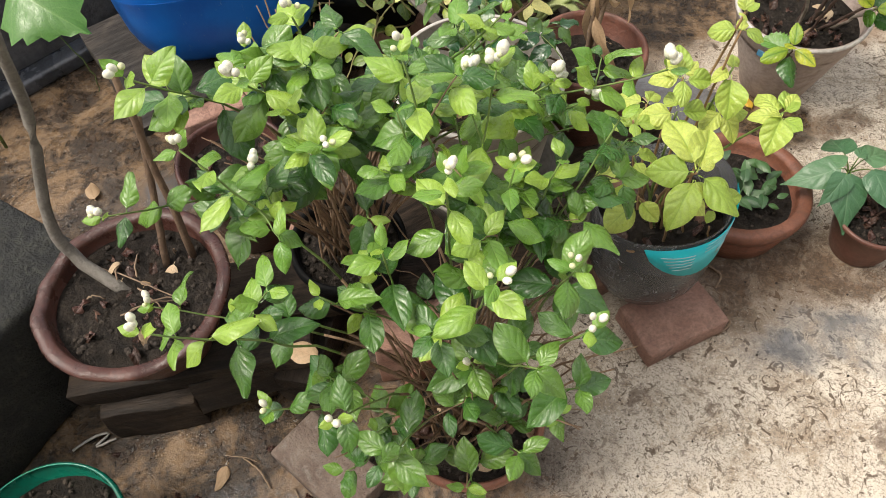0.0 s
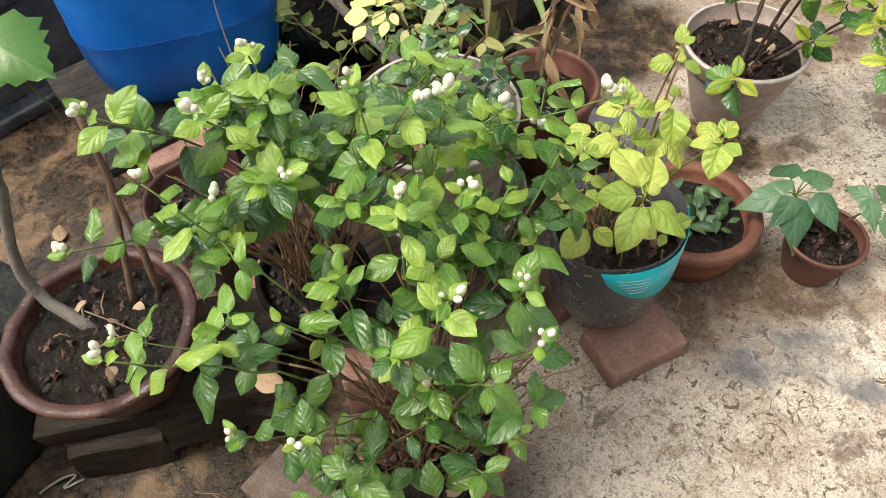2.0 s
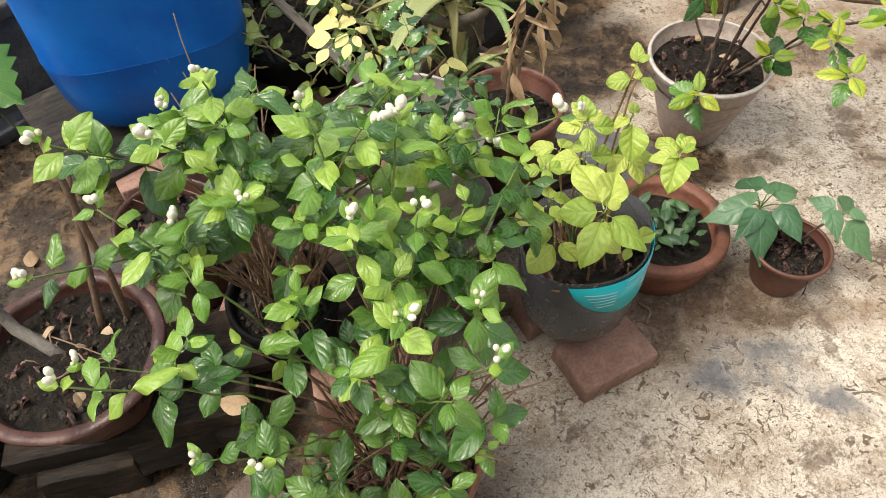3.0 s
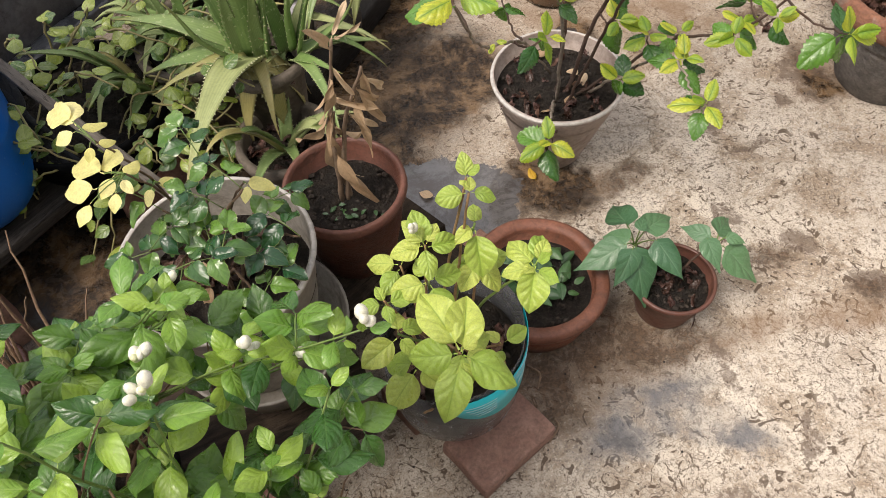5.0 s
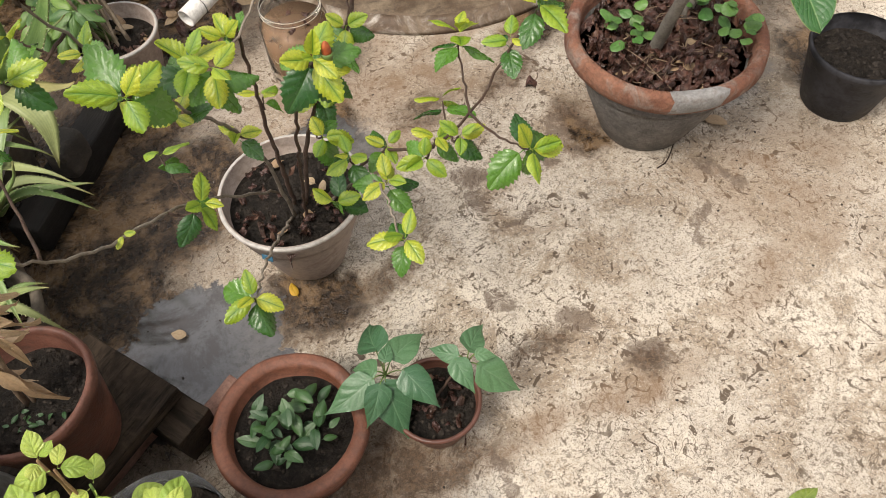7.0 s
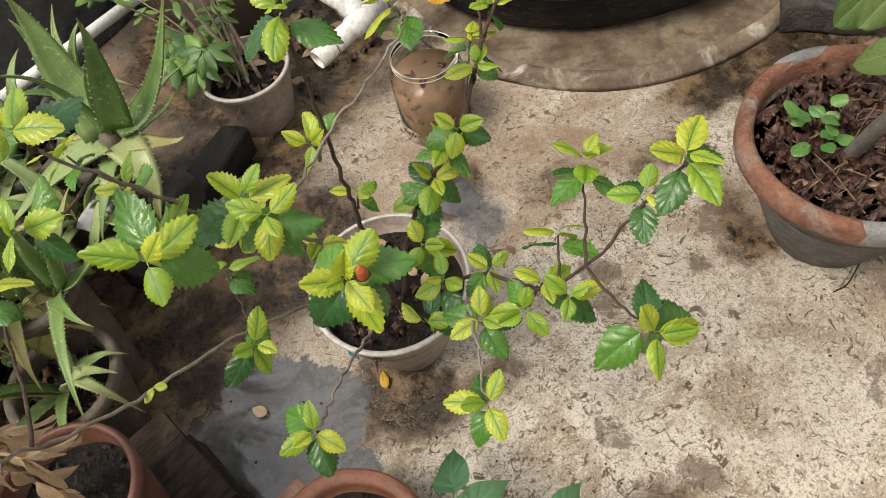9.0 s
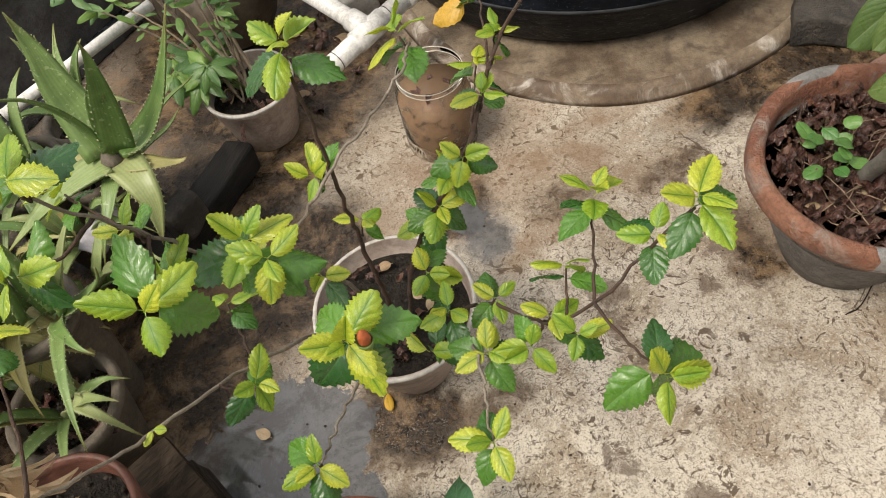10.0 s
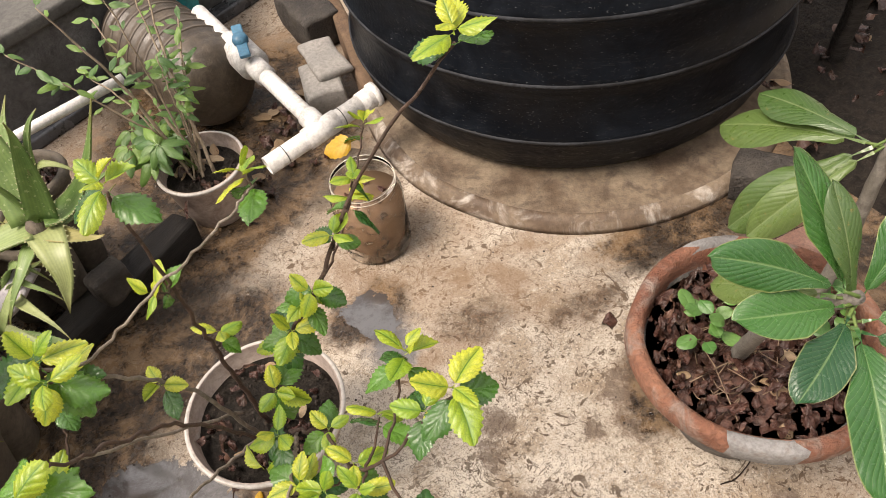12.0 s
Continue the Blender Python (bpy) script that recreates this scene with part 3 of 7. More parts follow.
def leaf_mesh(name, length, width, material, fold=0.25, droop=0.25, wave=0.06, serr=0.0, shape="ovate", rows=12, seed=0, tip=0.0, bow=0.5, quilt=0.0, veins=5.0):
    """A single leaf along +y with its face up: folded halves, a drooping tip, a wavy edge, teeth, and skin raised between the veins."""
    bm = bmesh.new()
    uvl = bm.loops.layers.uv.new("UVMap")
    rng = random.Random(seed)
    ph, sway, twist = rng.uniform(0, 6), rng.uniform(-0.14, 0.14), rng.uniform(-0.5, 0.5)
    cols, grid, uvs = (-1.0, -0.86, -0.45, 0.0, 0.45, 0.86, 1.0), [], {}
    stalk = 0.12 * length
    for i in range(rows + 1):
        v = i / rows
        w = max(leaf_width(shape, v), 0.03) * width / 2
        row = []
        for u in cols:
            x = u * w
            y = stalk + v * (length - stalk)
            if abs(u) == 1.0 and serr and 0.12 < v < 0.97:
                out = 1 if i % 2 else -1
                x *= 1 + serr * out
                y += serr * 0.25 * length * max(0, out)
            if shape == "heart" and v < 0.25:
                y -= 0.16 * length * abs(u) * (1 - v / 0.25)
            z = fold * abs(x) - bow * w * u * u - droop * length * v * v + wave * length * math.sin(v * 8 + ph + u * 1.4) * u * u * 0.6
            if quilt:
                z += quilt * length * 0.035 * abs(math.sin(math.pi * (v * veins - abs(u) * veins * 0.35))) * min(1.0, abs(u) * 3) * (1 - abs(u) ** 4)
            z += twist * x * v
            x += sway * length * v * v
            z += tip * length * math.sin(math.pi * v) * 0.3
            vt = bm.verts.new((x, y, z))
            uvs[vt] = (u * 0.5 + 0.5, v)
            row.append(vt)
        grid.append(row)
    for a, b in zip(grid, grid[1:]):
        for j in range(len(cols) - 1):
            bm.faces.new((a[j], a[j + 1], b[j + 1], b[j]))
    mids = {row[3] for row in grid}
    for e in bm.edges:
        if e.verts[0] in mids and e.verts[1] in mids:
            e.smooth = False
    r = length * 0.018
    q = [bm.verts.new(c) for c in ((-r, 0, 0), (r, 0, 0))]
    for vt in q:
        uvs[vt] = (0.5, 0)
    bm.faces.new((q[0], q[1], grid[0][4], grid[0][3], grid[0][2]))
    for f in bm.faces:
        f.smooth = True
        for lp in f.loops:
            lp[uvl].uv = uvs[lp.vert]
    me = bpy.data.meshes.new(name)
    bm.to_mesh(me)
    bm.free()
    me.materials.append(material)
    return me


def leaf_set(name, count, length, width, material, seed=0, **kw):
    """A few shapes of one kind of leaf."""
    rng = random.Random(seed)
    made = []
    for i in range(count):
        k = dict(kw)
        k["fold"] = kw.get("fold", 0.25) * rng.uniform(0.3, 1.6)
        k["droop"] = kw.get("droop", 0.25) * rng.uniform(0.3, 1.8)
        k["bow"] = kw.get("bow", 0.5) * rng.uniform(0.1, 1.5)
        k["seed"] = seed * 31 + i
        made.append(leaf_mesh(name, length * rng.uniform(0.93, 1.07), width * rng.uniform(0.9, 1.1), material, **k))
    return made


def aim(at, d, n, size=1.0):
    """The pose of a leaf at a point, along d, with its face towards n."""
    y = Vector(d).normalized()
    x = y.cross(Vector(n))
    x = x.normalized() if x.length > 1e-4 else y.orthogonal().normalized()
    z = x.cross(y)
    m = Matrix((x, y, z)).transposed().to_4x4()
    return Matrix.Translation(at) @ m @ Matrix.Diagonal((size, size, size, 1))


def spread(axis, angle, rise):
    """A direction round an axis: angle about it, rise from square to it towards it (degrees)."""
    a = Vector(axis).normalized()
    s = a.orthogonal().normalized()
    # keep the zero angle steady: towards the world's x as far as possible
    s = (Vector((1, 0, 0)) - a * a.x)
    s = s.normalized() if s.length > 0.1 else a.orthogonal().normalized()
    t = a.cross(s)
    return (s * math.cos(angle) + t * math.sin(angle)) * math.cos(radians(rise)) + a * math.sin(radians(rise))


def soil_disc(parent, r, z, seed=0, material=None, name="soil", rough=0.012):
    bm = bmesh.new()
    rings = [[bm.verts.new((0, 0, z + 0.01))]]
    for k in range(1, 15):
        row = []
        for i in range(40):
            a = 2 * math.pi * i / 40
            rr = r * k / 14
            h = (noise.noise((rr * math.cos(a) * 40 + seed, rr * math.sin(a) * 40, seed)) + 0.7 * noise.noise((rr * math.cos(a) * 120, rr * math.sin(a) * 120, seed))) * rough * (1.2 if k < 14 else 0.3) + 0.012 * (1 - k / 14)
            row.append(bm.verts.new((rr * math.cos(a), rr * math.sin(a), z + h)))
        rings.append(row)
    for i in range(40):
        bm.faces.new((rings[0][0], rings[1][i], rings[1][(i + 1) % 40]))
    for a, b in zip(rings[1:], rings[2:]):
        for i in range(40):
            bm.faces.new((a[i], b[i], b[(i + 1) % 40], a[(i + 1) % 40]))
    ob = part(name, bm, material or SOIL, parent)
    # clods
    rng = random.Random(seed + 5)
    bm = bmesh.new()
    for i in range(240):
        a, q = rng.uniform(0, 6.28), r * 0.93 * math.sqrt(rng.random())
        s = 0.0018 + 0.007 * rng.random() ** 3
        bmesh.ops.create_icosphere(bm, subdivisions=1, radius=s,
                                   matrix=pose(q * math.cos(a), q * math.sin(a), z + 0.006, rng.uniform(0, 90), 0, rng.uniform(0, 360)) @ Matrix.Diagonal((1, rng.uniform(0.6, 1), 0.7, 1)))
    part("soil_crumb", bm, material or CRUMB, ob, smooth=False)["kind"] = "stuff"
    return ob


def litter(parent, meshes, r, z, count, seed, name="fallen_leaf", lift=0.008):
    rng = random.Random(seed)
    for i in range(count):
        a, q = rng.uniform(0, 6.28), r * math.sqrt(rng.random())
        m = pose(q * math.cos(a), q * math.sin(a), z + 0.011 + rng.uniform(0.2, 1) * lift, rng.uniform(-25, 25), rng.uniform(-25, 25), rng.uniform(0, 360))
        placed(name, rng.choice(meshes), parent, m @ Matrix.Scale(rng.uniform(0.6, 1.1), 4))


def pot_profile(rb, rt, h, wall=0.007, lip=0.010, lip_h=0.03, inner=0.05):
    """Outside up from the base, over a rolled lip, and down inside."""
    return [(0.0, 0.0), (rb * 0.96, 0.0), (rb, 0.006), (rb + (rt - rb) * 0.5, h * 0.5), (rt - lip, h - lip_h * 1.25), (rt - 0.003, h - lip_h),
            (rt, h - lip_h * 0.6), (rt - 0.002, h - 0.004), (rt - 0.008, h), (rt - lip - wall + 0.004, h - 0.002), (rt - lip - wall, h - 0.012),
            (rt - lip - wall - 0.006, h - inner - 0.02), (0.0, h - inner - 0.022)]


def ring_part(parent, name, r, z, tube, material, label="", flat=1.0, segs=48):
    bm = bmesh.new()
    prof = [(r + tube * math.cos(a), z + tube * flat * math.sin(a)) for a in [2 * math.pi * i / 10 for i in range(11)]]
    rings = [[bm.verts.new((q * math.cos(2 * math.pi * j / segs), q * math.sin(2 * math.pi * j / segs), h)) for j in range(segs)] for q, h in prof[:-1]]
    rings.append(rings[0])
    for a, b in zip(rings, rings[1:]):
        for j in range(segs):
            bm.faces.new((a[j], a[(j + 1) % segs], b[(j + 1) % segs], b[j]))
    bmesh.ops.recalc_face_normals(bm, faces=bm.faces)
    return part(name, bm, material, parent, label)


# ---- the large structure ----
bm = bmesh.new()
bmesh.ops.create_grid(bm, x_segments=1, y_segments=1, size=300)
tagged(part("ground", bm, FLOOR, smooth=False), "pale worn concrete terrace floor with damp brown patches", "floor", kind="structure")



def parapet():
    t = thing("wall_west", -0.3, 2.97, 0, "low dark weathered concrete parapet wall", "wall", turn=45, kind="structure")
    part("wall_body", block(9.0, 0.24, 0.33, 0.01), WALL_GREY, t).location = (0.5, 0.14, 0)
    part("coping", block(9.0, 0.32, 0.05, 0.012), CONCRETE, t, "rough grey cement coping").location = (0.5, 0.15, 0.331)
    part("skirting", block(9.0, 0.07, 0.05, 0.012), FILLET, t, "black bitumen fillet at the foot, coloured with its sky sheen").location = (0.5, -0.016, 0)


parapet()



# Unseen walls, added to block low sky light and deepen leaf contrast.
def unseen_wall(name, x, y, turn, length):
    t = thing(name, x, y, 0, "plain unseen wall added to block low sky light", "wall", turn=turn, kind="structure")
    part("wall_body", block(length, 0.22, 2.7, 0.01), PLASTER, t)


PLASTER = surface("unseen_wall_plaster", (0.30, 0.27, 0.23), (0.38, 0.35, 0.30), (0.20, 0.17, 0.14), 3, 40, 0.85, 0.4, 0.5)
unseen_wall("wall_south", 1.5, -1.5, 0, 9.0)
unseen_wall("wall_east", 5.6, 3.0, 90, 9.0)

# ---- tank on its round slab ----
SLAB_C, TANK_C = (2.160, 3.555), (2.165, 3.700)


def water_tank():
    s = thing("tank_slab", *SLAB_C, 0, "round low screed plinth with a worn whitish edge", "plinth", kind="structure")
    part("slab", lathe([(0, 0), (0.69, 0), (0.69, 0.036), (0.675, 0.0405), (0.65, 0.041), (0, 0.041)], 96, 0.03, 3), SLAB, s)
    part("worn_edge", lathe([(0.672, 0.01), (0.720, 0), (0.715, 0.014), (0.706, 0.030), (0.696, 0.040), (0.680, 0.0435), (0.672, 0.036)], 96, 0.03, 3), SLAB_EDGE, s, "worn whitish edge")
    t = thing("water_tank", *TANK_C, 0.044, "large black ribbed plastic water tank on a plinth", "water tank")
    ribs = (0.17, 0.37, 0.57, 0.77, 0.97)
    prof = [(0, 0), (0.62, 0), (0.655, 0.012), (0.676, 0.04), (0.690, 0.09)]
    for h in ribs:
        r = 0.705 + 0.02 * min(1.0, h)
        prof += [(r - 0.006, h - 0.06), (r - 0.002, h - 0.03), (r + 0.007, h - 0.018), (r + 0.010, h), (r + 0.007, h + 0.016), (r - 0.001, h + 0.03), (r - 0.004, h + 0.09)]
    prof += [(0.71, 1.15), (0.62, 1.25), (0.28, 1.35), (0, 1.37)]
    part("shell", lathe(prof, 96), TANK, t)
    for h in ribs:
        ring_part(t, "rib", 0.713 + 0.02 * min(1.0, h), h, 0.0055, TANK_RIB, "scuffed rib with its soft highlight put into the grey", segs=96)


water_tank()


def soil_bed():
    """A dark bed of earth and rotting leaves beside the tank, also standing in for shade there."""
    t = thing("soil_bed", 3.16, 3.36, 0.0, "dark damp earth strewn with rotting brown leaves", "soil", kind="structure")
    bm = bmesh.new()
    rings = [[bm.verts.new((0, 0, 0.05))]]
    for k in range(1, 13):
        row = []
        for i in range(48):
            a = 2 * math.pi * i / 48
            rr = k / 12 * (0.50 + 0.10 * noise.noise((math.cos(a) * 1.4, math.sin(a) * 1.4, 4)))
            x, y = rr * math.cos(a) * 0.95, rr * math.sin(a) * 1.5
            row.append(bm.verts.new((x, y, 0.05 * (1 - (k / 12) ** 3) + 0.016 * noise.noise((x * 16, y * 16, 1)) * (1 - k / 13) - 0.002)))
        rings.append(row)
    for i in range(48):
        bm.faces.new((rings[0][0], rings[1][i], rings[1][(i + 1) % 48]))
    for a, b in zip(rings[1:], rings[2:]):
        for i in range(48):
            bm.faces.new((a[i], b[i], b[(i + 1) % 48], a[(i + 1) % 48]))
    part("earth", bm, SOIL, t)
    return t


bed = soil_bed()


# ---- bricks and timber ----
def brick(x, y, z, turn, sx=0.205, sy=0.1, sz=0.065, seed=0, label="worn red clay brick on the floor", tilt=(0, 0), material=None):
    ob = part("brick", block(sx, sy, sz, 0.006, 0.004, seed, 4), material or BRICK)
    ob.matrix_world = pose(x, y, z, tilt[0], tilt[1], turn)
    return tagged(ob, label, "brick", "loose bricks")


def plank(x, y, z, turn, sx, sy, sz, seed=0, label="", tilt=(0, 0), material=None, name="plank"):
    ob = part(name, block(sx, sy, sz, 0.003, 0.006, seed, 6), material or DARK_WOOD)
    ob.matrix_world = pose(x, y, z, tilt[0], tilt[1], turn)
    return tagged(ob, label or "long wet black timber plank resting on bricks", "plank", "timber planks")


brick(0.862, 1.500, 0, 27, 0.205, 0.140, 0.064, 1, "reddish clay brick under a cut plastic pot")
brick(0.755, 1.665, 0, 27, 0.205, 0.12, 0.062, 11, "red clay brick under a cut plastic pot")
brick(0.115, 1.135, 0, -38, 0.22, 0.12, 0.075, 2, "grey-brown clay brick smeared with mortar", material=BRICK_DULL)
brick(0.93, 1.94, 0, 30, 0.12, 0.07, 0.10, 3, "red brick standing beside a black plank")
brick(-0.27, 2.05, 0, 30, 0.22, 0.11, 0.19, 4, "stacked red brick under a board")
brick(0.16, 2.42, 0, 35, 0.2, 0.11, 0.17, 5, "stacked red brick under a board")
brick(0.30, 1.42, 0, 10, 0.22, 0.11, 0.16, 6, "red brick under the planks")
brick(0.02, 1.62, 0, 80, 0.22, 0.11, 0.16, 7, "red brick under the planks")
brick(0.66, 1.98, 0, 31, 0.2, 0.1, 0.16, 8, "red brick under the planks")
plank(-0.19, 2.415, 0.17, 38, 0.98, 0.46, 0.035, 1, "broad grey weathered board under a blue drum", material=GREY_WOOD)
plank(0.42, 1.83, 0.165, 33, 0.90, 0.26, 0.035, 2)
plank(0.16, 1.52, 0.165, 12, 0.95, 0.16, 0.035, 3)
plank(-0.18, 1.330, 0.125, 12, 0.50, 0.11, 0.062, 4, "thick rotten dark timber under a clay bowl", material=ROTTEN)
plank(-0.285, 1.285, 0.0, 12, 0.20, 0.13, 0.124, 5, "split block of rotten timber under a clay bowl", material=ROTTEN)
plank(-0.085, 1.275, 0.072, 20, 0.185, 0.024, 0.088, 6, "short broken plank end with a nail hole", (-22, 0), material=ROTTEN)
plank(-0.16, 1.50, 0.0, 4, 0.40, 0.10, 0.185, 7, "dark timber bearer on the wet floor", material=ROTTEN)
plank(0.05, 1.40, 0.0, 80, 0.22, 0.09, 0.124, 8, "dark timber bearer on the wet floor", material=ROTTEN)
plank(0.80, 2.00, 0.05, -58, 0.26, 0.09, 0.11, 9, "charred wooden beam end")


def mossy_block():
    ob = part("concrete_block", block(0.5, 0.62, 0.36, 0.02, 0.008, 3, 3), MOSSY)
    ob.matrix_world = pose(-0.74, 1.33, 0, 0, 0, -28)
    tagged(ob, "black mossy concrete block beside the pots", "block")


mossy_block()


# ---- pots ----
def clay_pot(name, x, y, z, rb, rt, h, material, label, soil=0.05, lip=0.009, lip_h=0.03, wall=0.007, wob=0.025, seed=0, cat="flower pot", soil_mat=None):
    t = thing(name, x, y, z, label, cat, "potted plants")
    part("body", lathe(pot_profile(rb, rt, h, wall, lip, lip_h, soil), 56, wob, seed), material, t)
    soil_disc(t, rt - lip - wall - 0.003, h - soil, seed, soil_mat)
    return t


DRY_BITS = leaf_set("fallen_leaf", 4, 0.05, 0.028, DRY_LEAF, 3, droop=0.5, fold=0.7)
MULCH_BITS = leaf_set("mulch_leaf", 6, 0.05, 0.03, MULCH, 4, droop=0.8, fold=0.6, wave=0.35, bow=1.0)
MULCH_FINE = leaf_set("mulch_leaf", 6, 0.034, 0.017, MULCH, 7, droop=0.9, fold=1.0, wave=0.4, bow=1.2) + leaf_set("mulch_leaf", 3, 0.04, 0.02, MULCH_DARK, 8, droop=0.9, fold=0.9, wave=0.4, bow=1.2) + leaf_set("mulch_leaf", 2, 0.036, 0.014, MULCH_PALE, 9, droop=0.9, fold=0.9, wave=0.4, bow=1.2)
MULCH_MIX = MULCH_BITS + leaf_set("mulch_leaf", 5, 0.062, 0.04, MULCH_DARK, 5, droop=0.9, fold=0.8, wave=0.4, bow=1.2) + leaf_set("mulch_leaf", 3, 0.055, 0.035, MULCH_PALE, 6, droop=0.9, fold=0.8, wave=0.4, bow=1.2)
DRY_STEM = surface("dry_stem", (0.22, 0.15, 0.10), (0.32, 0.23, 0.15), (0.13, 0.08, 0.05), 20, 120, 0.85, 0.5, 0.4)

rg = random.Random(91)
for i in range(110):
    a, q = rg.uniform(0, 6.28), math.sqrt(rg.random())
    placed("rotting_leaf", rg.choice(MULCH_MIX if i % 9 else DRY_BITS), bed, pose(0.44 * q * math.cos(a), 0.70 * q * math.sin(a), 0.058 - 0.03 * q ** 3, rg.uniform(-25, 25), rg.uniform(-25, 25), rg.uniform(0, 360)) @ Matrix.Scale(rg.uniform(0.8, 1.6), 4))
left_pot = clay_pot("clay_pot", -0.229, 1.362, 0.188, 0.095, 0.188, 0.21, TERRACOTTA_DARK, "wide dark red clay bowl with a wavy lip", 0.035, 0.022, 0.012, wob=0.05, seed=1)
for v in left_pot.children[0].data.vertices:
    if v.co.z > 0.17 and v.co.xy.length > 0.15:
        a = math.atan2(v.co.y, v.co.x)
        s = 0.012 * noise.noise((math.cos(a) * 3.1, math.sin(a) * 3.1, 2.0)) + 0.002 * math.sin(13 * a)
        v.co.z += s
        v.co.xy *= 1 + 2.0 * s
litter(left_pot, DRY_BITS, 0.10, 0.175, 5, 1)
litter(left_pot, MULCH_FINE, 0.12, 0.175, 30, 31)
for i in range(9):
    rg = random.Random(60 + i)
    a, b = (Vector((rg.uniform(-.11, .11), rg.uniform(-.11, .11), 0.185)) for _ in (0, 1))
    branch(left_pot, [a, a.lerp(b, 0.5) + Vector((0, 0, 0.015)), b], 0.0022, 0.0014, DRY_STEM, "dry_twig", 8, 0.004, i, 4)
front_pot = clay_pot("clay_pot", 0.408, 1.20, 0.0, 0.10, 0.147, 0.21, TERRACOTTA, "orange clay pot crowded with jasmine stems", 0.04, 0.009, 0.03, seed=2)
litter(front_pot, DRY_BITS, 0.11, 0.17, 10, 2)
litter(front_pot, MULCH_MIX, 0.11, 0.17, 26, 32)
clay_pot("clay_pot", 0.16, 1.50, 0.20, 0.09, 0.12, 0.16, BLACK_PLASTIC, "black plastic pot hidden under jasmine leaves", 0.03, seed=12)
back_pot = clay_pot("clay_pot", -0.16, 1.79, 0.0, 0.10, 0.135, 0.27, TERRACOTTA_DARK, "brown clay pot with dry twigs", 0.05, seed=3)
litter(back_pot, MULCH_BITS, 0.1, 0.225, 14, 3)
clay_pot("clay_pot", 0.663, 1.959, 0.20, 0.088, 0.128, 0.238, TERRACOTTA_BROWN, "reddish clay pot with a withered plant on a black plank", 0.06, 0.008, 0.03, 0.008, 0.01, 4)
clay_pot("clay_pot", 1.048, 1.815, 0.0, 0.135, 0.166, 0.138, TERRACOTTA, "shallow orange clay pot with a thick rounded rim", 0.045, 0.024, 0.034, 0.01, 0.02, 5)
small_pot = clay_pot("small_pot", 1.345, 1.726, 0.0, 0.066, 0.098, 0.135, BROWN_PLASTIC, "small brown plastic pot on the floor", 0.03, 0.007, 0.012, 0.004, 0.006, 6)
litter(small_pot, MULCH_FINE, 0.058, 0.108, 20, 6)
ring_part(small_pot, "rim", 0.093, 0.131, 0.005, BROWN_PLASTIC)


def plastic_pot(x, y, z, rb, rt, h, label, material, soil, seed):
    t = clay_pot("plastic_pot", x, y, z, rb, rt, h, material, label, soil, 0.006, 0.02, 0.006, 0.008, seed)
    ring_part(t, "rim", rt - 0.003, h - 0.005, 0.0052, RIM_PLASTIC, "pale rolled rim")
    return t


bucket = plastic_pot(0.418, 1.784, 0.20, 0.125, 0.174, 0.334, "tall grey-white plastic pot on a plank", GREY_PLASTIC, 0.10, 7)
litter(bucket, DRY_BITS, 0.13, 0.245, 5, 7)
litter(bucket, MULCH_MIX, 0.14, 0.245, 26, 37)
outer = thing("pot_saucer", 0.44, 1.765, 0.20, "grey plastic pot ring round the foot of a bucket", "pot", "potted plants")
part("wall", lathe([(0.15, 0), (0.172, 0.085), (0.177, 0.10), (0.170, 0.10), (0.142, 0.004)], 48), GREY_PLASTIC, outer)
hib_pot = plastic_pot(1.252, 2.292, 0.0, 0.092, 0.170, 0.268, "off-white plastic pot with a hibiscus bush", PINK_PLASTIC, 0.05, 8)
litter(hib_pot, DRY_BITS, 0.12, 0.225, 5, 8)
litter(hib_pot, MULCH_FINE, 0.14, 0.225, 46, 18)
badge = part("sticker", block(0.028, 0.002, 0.016, 0.0008), VALVE_BLUE, hib_pot, "small faded blue oval mark")
badge.matrix_basis = pose(-0.112, -0.115, 0.20, -12, 0, -46)
shrub_pot = plastic_pot(0.993, 3.15, 0.0, 0.092, 0.130, 0.195, "faded pinkish plastic pot with a leggy shrub", PINK_PLASTIC, 0.05, 9)
litter(shrub_pot, DRY_BITS, 0.10, 0.152, 9, 9)
litter(shrub_pot, MULCH_MIX, 0.10, 0.152, 16, 39)


MORTAR = surface("grey_mortar", (0.22, 0.215, 0.21), (0.33, 0.325, 0.32), (0.20, 0.14, 0.10), 14, 110, 0.85, 1.0, 0.6)
RIM = [(0.228, 0.275), (0.247, 0.283), (0.257, 0.305), (0.255, 0.332), (0.248, 0.342), (0.232, 0.344), (0.222, 0.335), (0.217, 0.30)]


